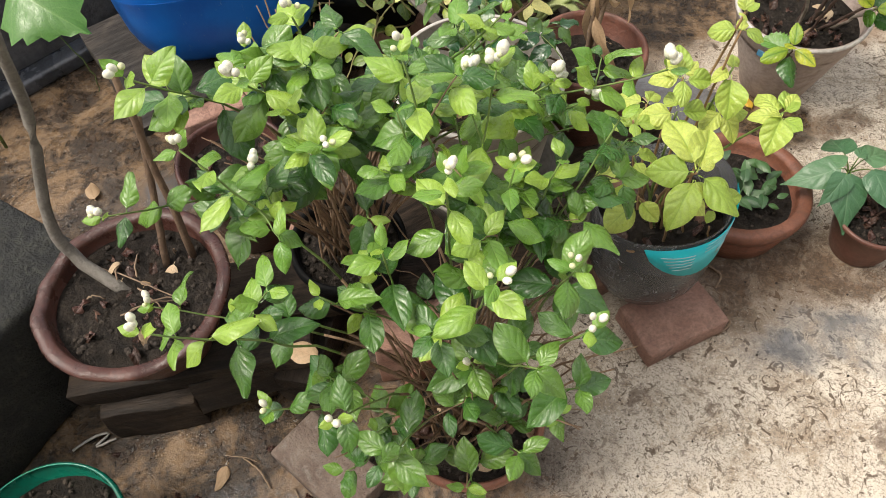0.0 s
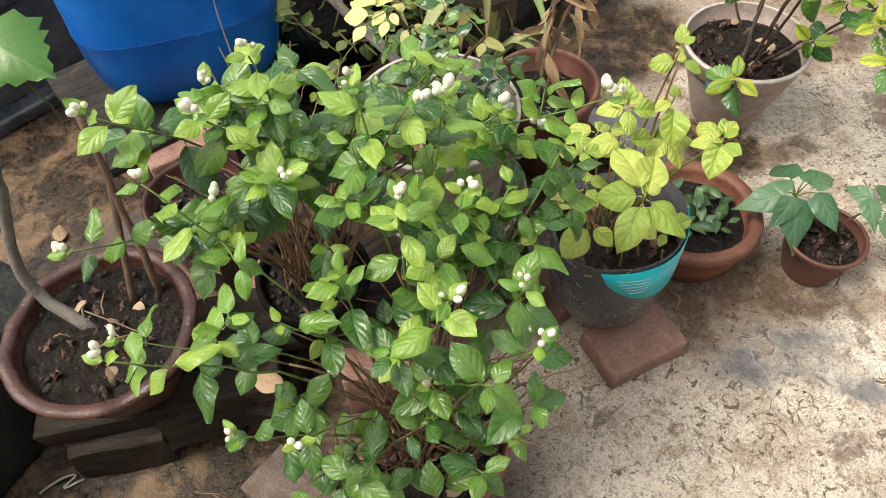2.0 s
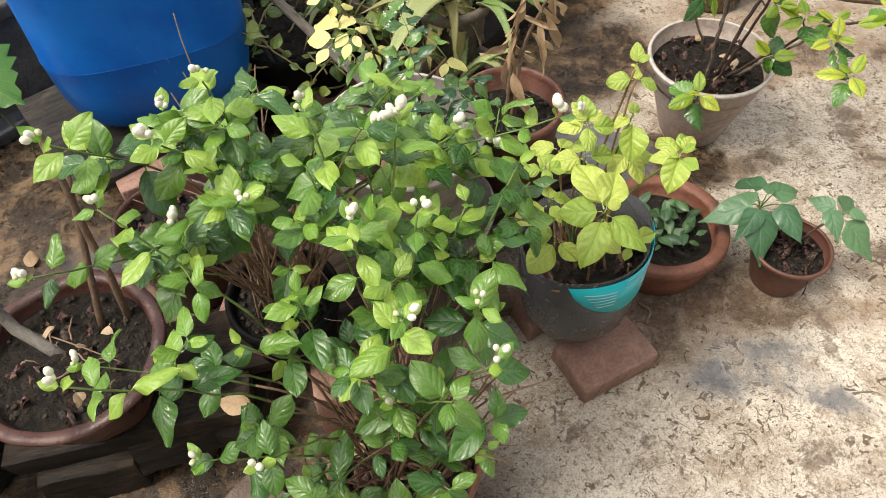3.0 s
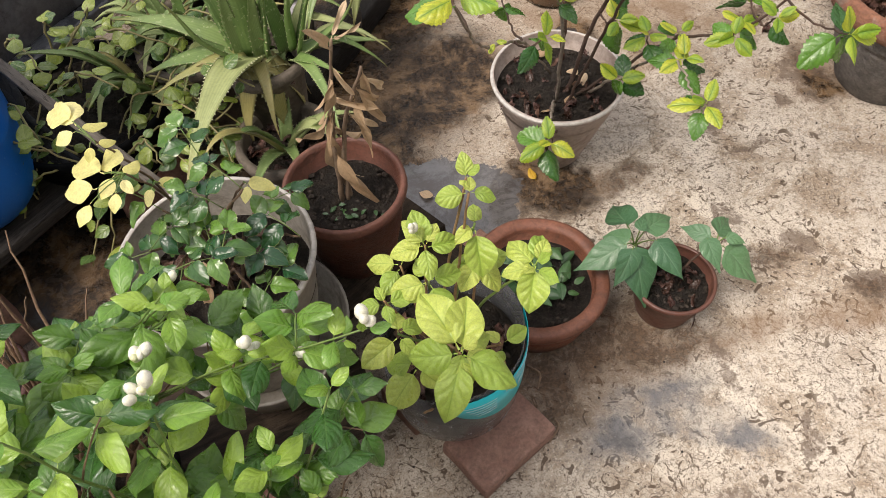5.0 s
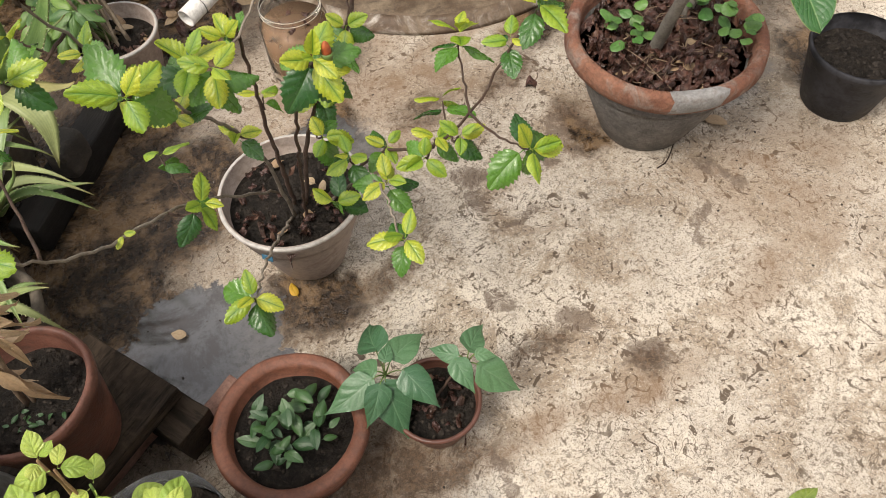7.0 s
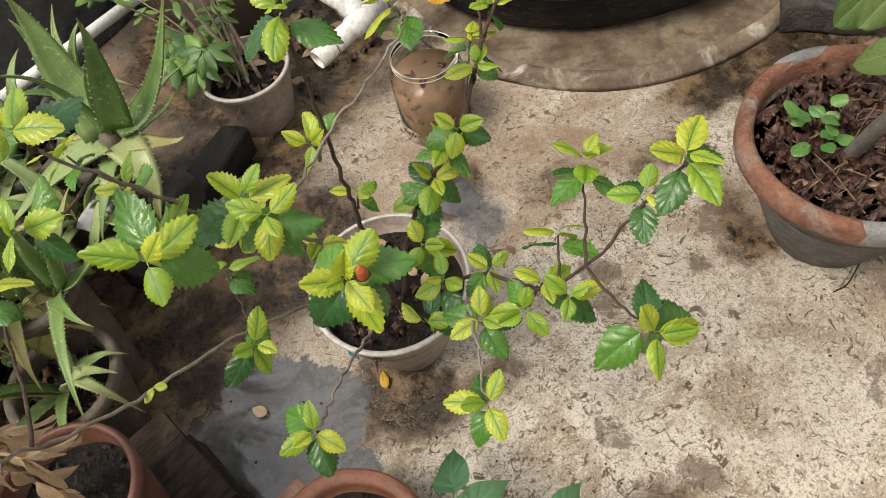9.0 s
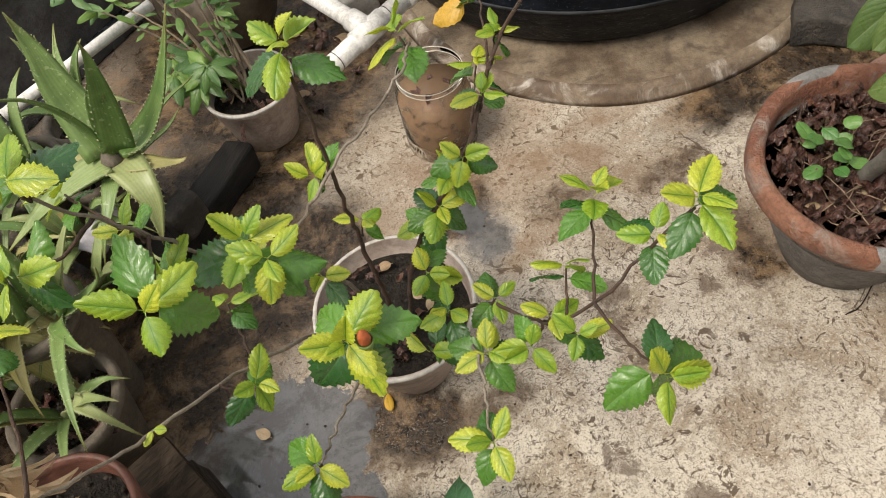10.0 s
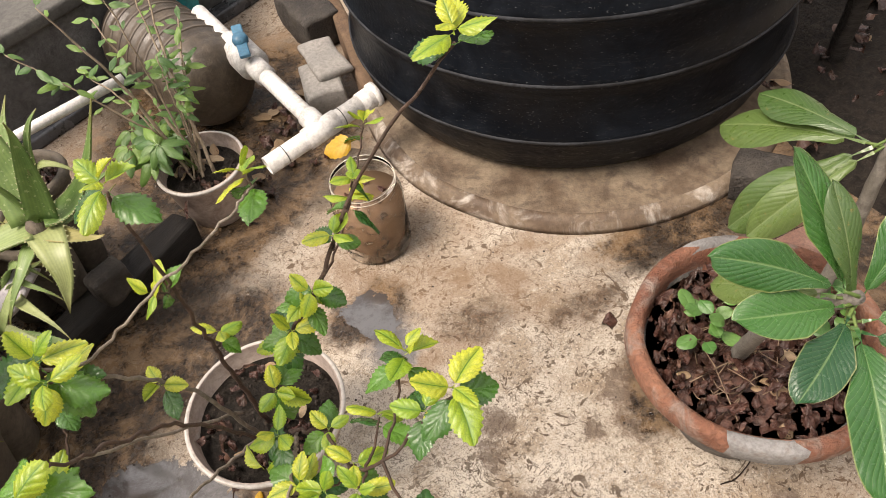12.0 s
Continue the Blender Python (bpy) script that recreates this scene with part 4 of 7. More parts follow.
def rim_patch(lo, hi, seed):
    """A thin skin of mortar over part of the rim, with ragged ends."""
    bm = bmesh.new()
    n, cols = 12, []
    for i in range(n + 1):
        col = []
        for j, (r, z) in enumerate(RIM[1:7]):
            edge = 7.0 * noise.noise((j * 0.9, seed, 0.3 if i < n / 2 else 5.3)) * (1 - math.sin(math.pi * i / n))
            a = radians(lo + (hi - lo) * i / n + edge)
            w = 1 + 0.03 * noise.noise((math.cos(a) * 1.7 + 5, math.sin(a) * 1.7, z * 6))
            up = 0.0022 * (0.2 + math.sin(math.pi * i / n) ** 0.4) * (1 if 0 < j < 5 else -0.5)
            col.append(bm.verts.new(((r * w + up * (1 if j < 4 else -0.3)) * math.cos(a), (r * w + up * (1 if j < 4 else -0.3)) * math.sin(a), z + (up if j > 1 else 0))))
        cols.append(col)
    for p, q in zip(cols, cols[1:]):
        for j in range(5):
            bm.faces.new((p[j], q[j], q[j + 1], p[j + 1]))
    bmesh.ops.recalc_face_normals(bm, faces=bm.faces)
    return bm


def big_pot():
    x, y = 2.27, 2.272
    t = thing("large_clay_pot", x, y, 0, "large cement-coated clay pot with a worn orange rim", "flower pot", "potted plants")
    part("body", lathe([(0, 0), (0.118, 0), (0.125, 0.008), (0.182, 0.15), (0.228, 0.285), (0.216, 0.29), (0.206, 0.22), (0, 0.2)], 64, 0.035, 4), CEMENT, t, "grey cement coat")
    part("rim", lathe([(0.228, 0.275), (0.247, 0.283), (0.257, 0.305), (0.255, 0.332), (0.248, 0.342), (0.232, 0.344), (0.222, 0.335), (0.217, 0.30), (0.215, 0.275)], 64, 0.03, 5), TERRACOTTA_PALE, t, "worn orange clay rim")
    for lo, hi, seed in ((-124, -92, 1), (84, 106, 2)):
        part("mortar_patch", rim_patch(lo, hi, seed), MORTAR, t, "grey mortar patch on the rim")
    soil_disc(t, 0.217, 0.274, 11, MULCH, "mulch", 0.03)
    litter(t, MULCH_FINE + MULCH_BITS[:2], 0.205, 0.276, 300, 12, "mulch_leaf", 0.046)
    rg = random.Random(4)
    for i in range(24):
        a, b = (Vector((rg.uniform(-.16, .16), rg.uniform(-.16, .16), 0.285 + rg.uniform(0, .02))) for _ in (0, 1))
        branch(t, [a, a.lerp(b, 0.5) + Vector((rg.uniform(-.03, .03), rg.uniform(-.03, .03), 0.012)), b], 0.0016, 0.001, DRY_STEM, "dry_twig", 8, 0.003, i, 4)
    litter(t, DRY_BITS, 0.17, 0.275, 12, 13)


big_pot()


def cut_jar():
    """A clear plastic jar with its top cut away at a slant, used as a pot."""
    t = thing("cut_plastic_pot", 0.792, 1.600, 0.064, "cut smoky clear plastic jar pot with a turquoise label", "flower pot", "potted plants")
    t.matrix_world = t.matrix_world @ Matrix.Diagonal((0.94, 0.94, 1, 1))
    segs, prof = 48, [(0.0, 0.0), (0.055, 0.0), (0.085, 0.014), (0.117, 0.052), (0.136, 0.10), (0.144, 0.155), (0.144, 0.20)]
    bm = bmesh.new()

    def cut(a):
        return 0.318 + 0.024 * math.cos(a) + 0.007 * math.sin(3 * a)

    rings = []
    for inner in (0, 1):
        rows = prof + [(0.143, None)]
        for r, z in (rows if not inner else rows[::-1]):
            ring = []
            for i in range(segs):
                a = 2 * math.pi * i / segs
                rr = max(0.0, r - 0.0022 * inner) * (1 + 0.015 * noise.noise((math.cos(a) * 2, math.sin(a) * 2, (z or 0.2) * 9)))
                ring.append(bm.verts.new((rr * math.cos(a), rr * math.sin(a), (cut(a) if z is None else z) + 0.002 * inner)))
            rings.append(ring)
    for a, b in zip(rings, rings[1:]):
        for i in range(segs):
            bm.faces.new((a[i], a[(i + 1) % segs], b[(i + 1) % segs], b[i]))
    bmesh.ops.remove_doubles(bm, verts=bm.verts, dist=0.0002)
    bmesh.ops.recalc_face_normals(bm, faces=bm.faces)
    part("jar_wall", bm, SMOKY, t)
    soil_disc(t, 0.138, 0.245, 21)
    litter(t, MULCH_MIX, 0.12, 0.25, 24, 22)
    part("earth", lathe([(0, 0.004), (0.05, 0.004), (0.08, 0.018), (0.112, 0.055), (0.131, 0.10), (0.139, 0.16), (0.139, 0.242), (0, 0.242)], 40), SOIL, t, "dark earth seen through the plastic")
    k = Nodes("turquoise_label")
    g = k.noise(k.coords(), 25, 4)
    m = k.set(color=k.mix(g, (0.0, 0.46, 0.56), (0.015, 0.56, 0.64)), rough=0.35)
    lab = part("label", curved_patch(0.1475, -112, 4, 0.212, lambda a: cut(a) - 0.006, True), m, t, "torn turquoise paper label")
    white = surface("label_white", (0.42, 0.66, 0.70), (0.5, 0.72, 0.75), (0.2, 0.52, 0.58), 20, 90, 0.5, 0.1, 0.3)
    part("print_block", curved_patch(0.1488, -46, -34, 0.252, lambda a: 0.270, False), white, lab, "white code box")
    for j in range(5):
        part("text_bar", curved_patch(0.1488, -98 + j * 3, -70, 0.290 - j * 0.011, lambda a, j=j: 0.2925 - j * 0.011, False), white, lab)
    for j in range(3):
        part("text_bar", curved_patch(0.1488, -62, -14 - j * 4, 0.314 - j * 0.012, lambda a, j=j: 0.3165 - j * 0.012, False), white, lab)
    return t


def curved_patch(r, a0, a1, z0, top, oval):
    bm = bmesh.new()
    rows = []
    n = 18
    for i in range(n + 1):
        a = radians(a0 + (a1 - a0) * i / n)
        hi = top(a)
        lo = z0
        if oval:
            lo = hi - (hi - z0) * math.sin(math.pi * i / n) ** 0.55 - 0.002
        rows.append([bm.verts.new(((r + k * 0.0008) * math.cos(a), (r + k * 0.0008) * math.sin(a), z)) for k in (0, 1) for z in (lo, hi)])
    for p, q in zip(rows, rows[1:]):
        bm.faces.new((p[0], q[0], q[1], p[1]))
        bm.faces.new((p[3], q[3], q[2], p[2]))
        bm.faces.new((p[1], q[1], q[3], p[3]))
        bm.faces.new((p[2], q[2], q[0], p[0]))
    return bm


cut_jar()

green_pot = thing("plastic_pot", -0.34, 0.93, 0.0, "bright green plastic pot on the wet floor", "flower pot", "potted plants")
part("body", lathe(pot_profile(0.11, 0.15, 0.24, 0.004, 0.006, 0.02, 0.05), 48), GREEN_PLASTIC, green_pot)
soil_disc(green_pot, 0.138, 0.19, 23)


# ---- drum, jar, pipes ----
def blue_drum():
    t = thing("plastic_drum", -0.282, 2.345, 0.207, "big blue rounded plastic drum standing on a board", "drum", turn=17)
    bm = bmesh.new()
    rings = []
    rows = [(0.50, 0.0), (0.66, 0.004), (0.78, 0.018), (0.87, 0.045), (0.935, 0.085), (0.972, 0.13), (0.99, 0.18), (1.0, 0.235), (1.008, 0.243), (1.0, 0.252), (1.0, 0.40), (1.01, 0.55), (1.01, 0.75), (0.97, 0.82), (0.8, 0.86), (0.3, 0.88)]
    for s, z in rows:
        ring = []
        for i in range(64):
            a = 2 * math.pi * i / 64
            c, n = math.cos(a), math.sin(a)
            e = 3.4
            q = (abs(c) ** e + abs(n) ** e) ** (-1 / e)
            dent = 1 + 0.012 * noise.noise((c * 1.5, n * 1.5, z * 4))
            ring.append(bm.verts.new((0.262 * s * q * c * dent, 0.215 * s * q * n * dent, z)))
        rings.append(ring)
    for a, b in zip(rings, rings[1:]):
        for i in range(64):
            bm.faces.new((a[i], a[(i + 1) % 64], b[(i + 1) % 64], b[i]))
    bm.faces.new(rings[0][::-1])
    bm.faces.new(rings[-1])
    part("body", bm, DRUM_BLUE, t)
    bm = bmesh.new()
    loop = []
    for i in range(65):
        a = 2 * math.pi * i / 64
        c, n = math.cos(a), math.sin(a)
        q = (abs(c) ** 3.4 + abs(n) ** 3.4) ** (-1 / 3.4)
        dent = 1 + 0.012 * noise.noise((c * 1.5, n * 1.5, 0.97))
        loop.append((0.2628 * q * c * dent, 0.2158 * q * n * dent, 0.2435))
    tube_into(bm, loop, [0.0013] * 65, 6)
    part("mould_seam", bm, DRUM_BLUE, t)


def drum_plastic():
    """Blue moulded plastic, scratched pale in thin streaks."""
    k = Nodes("drum_plastic")
    vec = k.coords()
    big = k.noise(vec, 5, 5, 0.6)
    mp = k.t.nodes.new("ShaderNodeMapping")
    mp.inputs["Scale"].default_value = (1.0, 1.0, 0.25)
    mp.inputs["Rotation"].default_value = (0.4, 0.5, 0.2)
    k.t.links.new(vec, mp.inputs["Vector"])
    col = k.mix(k.step(big, 0.35, 0.65), (0.003, 0.105, 0.46), (0.006, 0.15, 0.56))
    scratch = k.calc("MULTIPLY", k.step(k.noise(mp.outputs[0], 70, 4, 0.7, 0.5), 0.63, 0.70), k.step(k.noise(vec, 7, 4), 0.5, 0.62))
    col = k.mix(k.calc("MULTIPLY", scratch, 0.5), col, (0.30, 0.42, 0.55))
    dust = k.step(k.noise(vec, 130, 3), 0.66, 0.74, 0.0, 0.35)
    col = k.mix(dust, col, (0.16, 0.28, 0.45))
    k.bump(k.calc("ADD", big, k.calc("MULTIPLY", k.noise(vec, 90, 3), 0.3)), 0.15, 0.01)
    return k.set(color=col, rough=k.step(big, 0.3, 0.7, 0.32, 0.46), spec=0.4)


DRUM_BLUE = drum_plastic()
blue_drum()


NECK = Nodes("frosted_neck").set(color=(0.62, 0.59, 0.54), rough=0.3, trans=0.6, ior=1.1)


def clear_jar():
    t = thing("clear_jar", 1.475, 2.928, 0.0, "clear plastic jar of brown rainwater", "jar")
    h = 0.262
    glass = part("glass", lathe([(0.0, 0.0), (0.090, 0.0), (0.099, 0.01), (0.100, 0.05), (0.097, 0.06), (0.100, 0.07), (0.099, h - 0.06), (0.090, h - 0.03), (0.087, h), (0.0845, h),
                         (0.0875, h - 0.03), (0.0965, h - 0.062), (0.0975, 0.012), (0.088, 0.003), (0, 0.003)], 56), CLEAR, t)
    glass.visible_shadow = False
    for z in (h - 0.003, h - 0.018):
        ring_part(t, "neck_ring", 0.087, z, 0.0013, NECK).visible_shadow = False
    m = Nodes("brown_water").set(color=(0.25, 0.165, 0.105), rough=0.05, trans=0.4, ior=1.33)
    part("water", lathe([(0, 0.005), (0.087, 0.005), (0.0955, 0.014), (0.0955, 0.19), (0, 0.19)], 48), m, t, "murky brown water")
    for i in range(5):
        a = i * 1.3
        placed("sunken_leaf", MULCH_BITS[i % 6], t, pose(0.045 * math.cos(a), 0.045 * math.sin(a), 0.193, 4, 3, i * 80))


clear_jar()


def pipe(parent, a, b, r, name="pipe", material=None, segs=20, hollow=True):
    bm = bmesh.new()
    a, b = Vector(a), Vector(b)
    d = (b - a).normalized()
    s = d.orthogonal().normalized()
    t = s.cross(d)
    rows = [(a, r), (b, r), (b, r * 0.86), (b - d * min(0.05, (b - a).length * 0.4), r * 0.86)] if hollow else [(a, r), (b, r)]
    rings = [[bm.verts.new(p + (s * math.cos(2 * math.pi * i / segs) + t * math.sin(2 * math.pi * i / segs)) * q) for i in range(segs)] for p, q in rows]
    for p, q in zip(rings, rings[1:]):
        for i in range(segs):
            bm.faces.new((p[i], p[(i + 1) % segs], q[(i + 1) % segs], q[i]))
    bm.faces.new(rings[0][::-1])
    bm.faces.new(rings[-1])
    bmesh.ops.recalc_face_normals(bm, faces=bm.faces)
    return part(name, bm, material or PVC, parent)


def pvc_valve():
    o = Vector((1.31, 3.24, 0.19))
    t = thing("pvc_pipe", *o, "white pvc pipe tee with a ball valve lying on debris", "pipe")

    def at(x, y, z):
        return Vector((x, y, z)) - o

    e1, e2 = at(1.20, 3.08, 0.205), at(1.52, 3.29, 0.235)
    d = (e2 - e1).normalized()
    pipe(t, e2 - d * 0.05, e1, 0.0285, "tee_run")
    pipe(t, e2 - d * 0.055, e2, 0.033, "collar")
    pipe(t, e2 - d * 0.012, e2 + d * 0.006, 0.0385, "flange")
    j = e1 + d * 0.19
    pipe(t, j - d * 0.055, j + d * 0.055, 0.033, "tee_socket", hollow=False)
    v0, v1 = j, at(1.17, 3.47, 0.235)
    w = (v1 - v0).normalized()
    pipe(t, v0, v0 + w * 0.075, 0.033, "tee_socket", hollow=False)
    pipe(t, v0 + w * 0.05, v1, 0.0265, "tee_run", hollow=False)
    pipe(t, v1 - w * 0.03, v1 + w * 0.05, 0.034, "valve_nut", hollow=False)
    body = pipe(t, v1 + w * 0.045, v1 + w * 0.15, 0.052, "valve_body", hollow=False)
    pipe(t, v1 + w * 0.145, v1 + w * 0.21, 0.036, "valve_nut", hollow=False)
    pipe(t, v1 + w * 0.2, v1 + w * 0.42, 0.0265, "tee_run", hollow=False)
    pipe(t, v1 + w * 0.1, v1 + w * 0.1 + Vector((0, 0, 0.065)), 0.016, "spindle", hollow=False)
    h = part("handle", block(0.034, 0.15, 0.014, 0.005), VALVE_BLUE, t, "faded blue plastic lever")
    h.matrix_basis = Matrix.Translation(v1 + w * 0.09 + Vector((0, 0, 0.06))) @ pose(0, 0, 0, 6, 0, 14)
    g = part("hub", lathe([(0, 0), (0.024, 0), (0.026, 0.012), (0.02, 0.026), (0, 0.028)], 20), VALVE_BLUE, t)
    g.matrix_basis = Matrix.Translation(v1 + w * 0.09 + Vector((0, 0, 0.062)))
    for s in (0.06, 0.26):
        bm = bmesh.new()
        c = e1 + d * s
        sd = d.orthogonal().normalized()
        tp = sd.cross(d)
        tube_into(bm, [c + (sd * math.cos(a) + tp * math.sin(a)) * 0.0295 for a in [2 * math.pi * i / 20 for i in range(21)]], [0.0011] * 21, 5)
        part("black_tie", bm, BLACK_PLASTIC, t, "thin black ring")


pvc_valve()

second = thing("pvc_pipe", 0.40, 3.10, 0.345, "long white pvc pipe leaning on the parapet behind the aloes", "pipe")
pipe(second, (0, 0, 0), (0.395, 0.285, 0.0), 0.016, "tee_run")


def ribbed_drum():
    t = thing("plastic_barrel", 0.86, 3.70, 0.0, "dark brown ribbed plastic barrel lying by the wall", "barrel", turn=-50)
    prof = [(0, -0.30), (0.10, -0.298), (0.142, -0.28)]
    for k in range(8):
        z = -0.25 + k * 0.055
        prof += [(0.152, z), (0.158, z + 0.012), (0.158, z + 0.02), (0.152, z + 0.032), (0.149, z + 0.043)]
    prof += [(0.145, 0.205), (0.125, 0.24), (0.09, 0.255), (0, 0.26)]
    b = part("body", lathe(prof, 56), SMOKED, t)
    b.matrix_basis = pose(0, 0, 0.156, 0, 90, 0)
    for k in range(7):
        r = ring_part(t, "rib", 0.157, -0.234 + k * 0.055, 0.005, RIB_BROWN, "paler scuffed rib", segs=56)
        r.matrix_basis = pose(0, 0, 0.156, 0, 90, 0)


RIB_BROWN = surface("scuffed_brown_plastic", (0.10, 0.08, 0.06), (0.17, 0.14, 0.11), (0.05, 0.038, 0.028), 12, 60, 0.5, 0.2, 0.6)
SMOKED = surface("smoked_plastic", (0.05, 0.038, 0.026), (0.115, 0.09, 0.064), (0.19, 0.155, 0.115), 9, 50, 0.45, 0.6, 0.6)
ribbed_drum()

teal = thing("plastic_basket", 0.78, 4.02, 0.0, "turquoise plastic tub behind a water can", "tub")
part("body", lathe(pot_profile(0.09, 0.12, 0.34, 0.004, 0.006, 0.02, 0.1), 40), TEAL_PLASTIC, teal)
bm = bmesh.new()
tube_into(bm, bend([(0.115, 0, 0.32), (0.17, 0, 0.40), (0.10, 0, 0.47), (0.0, 0, 0.49), (-0.115, 0, 0.33)], 18), [0.005] * 19, 6)
part("handle", bm, TEAL_PLASTIC, teal)


def slab_of(name, x, y, z, turn, sx, sy, sz, material, label, cat, tilt=(0, 0), seed=0):
    ob = part(name, block(sx, sy, sz, 0.012, 0.012, seed, 3), material)
    ob.matrix_world = pose(x, y, z, tilt[0], tilt[1], turn)
    return tagged(ob, label, cat)


slab_of("stone", 1.33, 3.56, 0.0, 12, 0.13, 0.18, 0.12, STONE, "pale broken stone block beside the tank", "stone", (0, 0), 1)
slab_of("stone", 1.345, 3.63, 0.12, 24, 0.12, 0.19, 0.028, STONE, "flat grey stone slab on a block", "stone", (4, 3), 2)
slab_of("wood_strip", 1.43, 3.74, 0.0, 12, 0.05, 0.55, 0.12, BARK, "rough brown wooden strip against the tank", "wood strip", (0, 0), 3)
slab_of("stone", 1.27, 3.98, 0.0, 30, 0.14, 0.25, 0.13, SLATE, "dark grey rubble stone", "stone", (0, 0), 4)
slab_of("log", 0.762, 2.84, 0.0, 51, 0.52, 0.092, 0.095, CHAR, "black charred wooden beam on the wet floor", "log", (0, 0), 5)
slab_of("stone", 0.775, 2.79, 0.092, 48, 0.10, 0.06, 0.10, SLATE, "dark grey stone standing on a charred beam", "stone", (0, 0), 6)
slab_of("stone", 2.62, 2.90, 0.0, -28, 0.26, 0.12, 0.10, SLATE, "dark grey stone slab behind the large pot", "stone", (0, 0), 7)
slab_of("wood_strip", 2.98, 3.38, 0.0, 0, 0.05, 0.05, 0.42, GREY_WOOD, "short grey wooden post", "post", (0, 0), 8)
slab_of("stone", 2.55, 2.62, 0.0, 20, 0.2, 0.12, 0.10, BRICK, "reddish stone behind the large pot", "stone", (0, 0), 9)
dark = thing("plastic_pot", 2.81, 2.08, 0.0, "dark grey plastic pot at the edge of the terrace", "flower pot", "potted plants")
part("body", lathe(pot_profile(0.10, 0.14, 0.2, 0.004, 0.006, 0.02, 0.05), 40), RIB_PLASTIC, dark)
soil_disc(dark, 0.125, 0.15, 31)


# ---- plants ----
def local(o, p):
    return Vector(p) - o


JY = leaf_set("leaf", 9, 0.056, 0.031, JASMINE_YOUNG, 11, droop=0.22, fold=0.30, wave=0.09, bow=0.4, shape="pointed", quilt=0.4)
JO = leaf_set("leaf", 9, 0.075, 0.042, JASMINE_OLD, 12, droop=0.28, fold=0.30, wave=0.10, bow=0.5, shape="pointed", quilt=0.45)


def bud_mesh(name, length, r, material):
    bm = lathe([(0, 0), (r * 0.5, length * 0.06), (r * 0.92, length * 0.3), (r, length * 0.55), (r * 0.8, length * 0.8), (r * 0.3, length * 0.97), (0, length)], 8)
    me = bpy.data.meshes.new(name)
    bm.to_mesh(me)
    bm.free()
    me.polygons.foreach_set("use_smooth", [True] * len(me.polygons))
    me.materials.append(material)
    return me


BUDS = [bud_mesh("bud", 0.0135, 0.0050, WHITE_BUD), bud_mesh("bud", 0.0090, 0.0040, GREEN_BUD), bud_mesh("bud", 0.0185, 0.0066, WHITE_BUD)]


def bud_group(plant, at, axis, rng, count, size=1.0):
    for i in range(count):
        d = spread(axis, rng.uniform(0, 6.28), rng.uniform(40, 88))
        p = at + d * 0.010 * rng.uniform(0.4, 1.5) * size
        m = aim(p, d, (0.3, 0.1, 1), size * rng.uniform(0.8, 1.1))
        placed("bud", BUDS[0 if rng.random() < 0.6 else (1 if rng.random() < 0.6 else 2)], plant, m @ pose(0, 0, 0, -90))


def jasmine_shoot(plant, base, tip, rng, pairs=5, gap=0.042, size=1.0, buds=0, young=2, leaves=None, stem=None, lean=0.25, sets=None, rot=None):
    """A stem from the pot to the tip, with leaves in crossed pairs towards its end."""
    base, tip = Vector(base), Vector(tip)
    out = Vector((tip.x - base.x, tip.y - base.y, 0))
    mid = base.lerp(tip, 0.55) + out * -lean * 0.4 + Vector((rng.uniform(-.02, .02), rng.uniform(-.02, .02), 0.08 * (tip - base).length))
    line = bend([base, mid, tip], 16, 0.004, rng.uniform(0, 99))
    bm = bmesh.new()
    cut = 9
    tube_into(bm, line[:cut + 1], [0.0037 - 0.0027 * i / 16 for i in range(cut + 1)], 5)
    part("stem", bm, stem or TWIG_BARK, plant)
    bm = bmesh.new()
    tube_into(bm, line[cut:], [0.0020 - 0.0009 * i / 8 for i in range(17 - cut)], 5)
    part("shoot", bm, GREEN_STEM, plant, "green young shoot")
    turn = rng.uniform(0, 3.14) if rot is None else rot
    young_set, old_set = sets or (JY, JO)
    k, made = len(line) - 1, 0
    p = line[-1]
    while made < pairs and k > 3:
        axis = (line[k] - line[k - 1]).normalized()
        axis = (axis + Vector((0, 0, 0.5))).normalized()
        grow = (0.55, 0.85, 1.0, 1.0, 1.0, 0.95, 0.9)[min(made, 6)]
        for s in (0, 1):
            if made > 2 and rng.random() < 0.12:
                continue
            d = spread(axis, turn + math.pi * s + rng.uniform(-.3, .3), (38, 20, 10, 2, -4, -8, -12)[min(made, 6)] + rng.uniform(-12, 12))
            mesh = rng.choice(young_set if made < young else old_set)
            up = axis + Vector((0, 0, 0.6)) + Vector((rng.uniform(-.35, .35), rng.uniform(-.35, .35) - 0.15, 0))
            placed("leaf", mesh, plant, aim(p, d, up, size * grow * rng.uniform(0.85, 1.12)))
        turn += math.pi / 2 + rng.uniform(-.25, .25)
        made += 1
        gone = 0.0
        while gone < gap * (0.55 if made == 1 else 1.0) and k > 3:
            gone += (line[k] - line[k - 1]).length
            k -= 1
        p = line[k]
    if buds:
        axis = (line[-1] - line[-2]).normalized()
        bud_group(plant, line[-1] + Vector((0, 0, 0.008)), axis + Vector((0, 0, 0.6)), rng, buds)
    return line


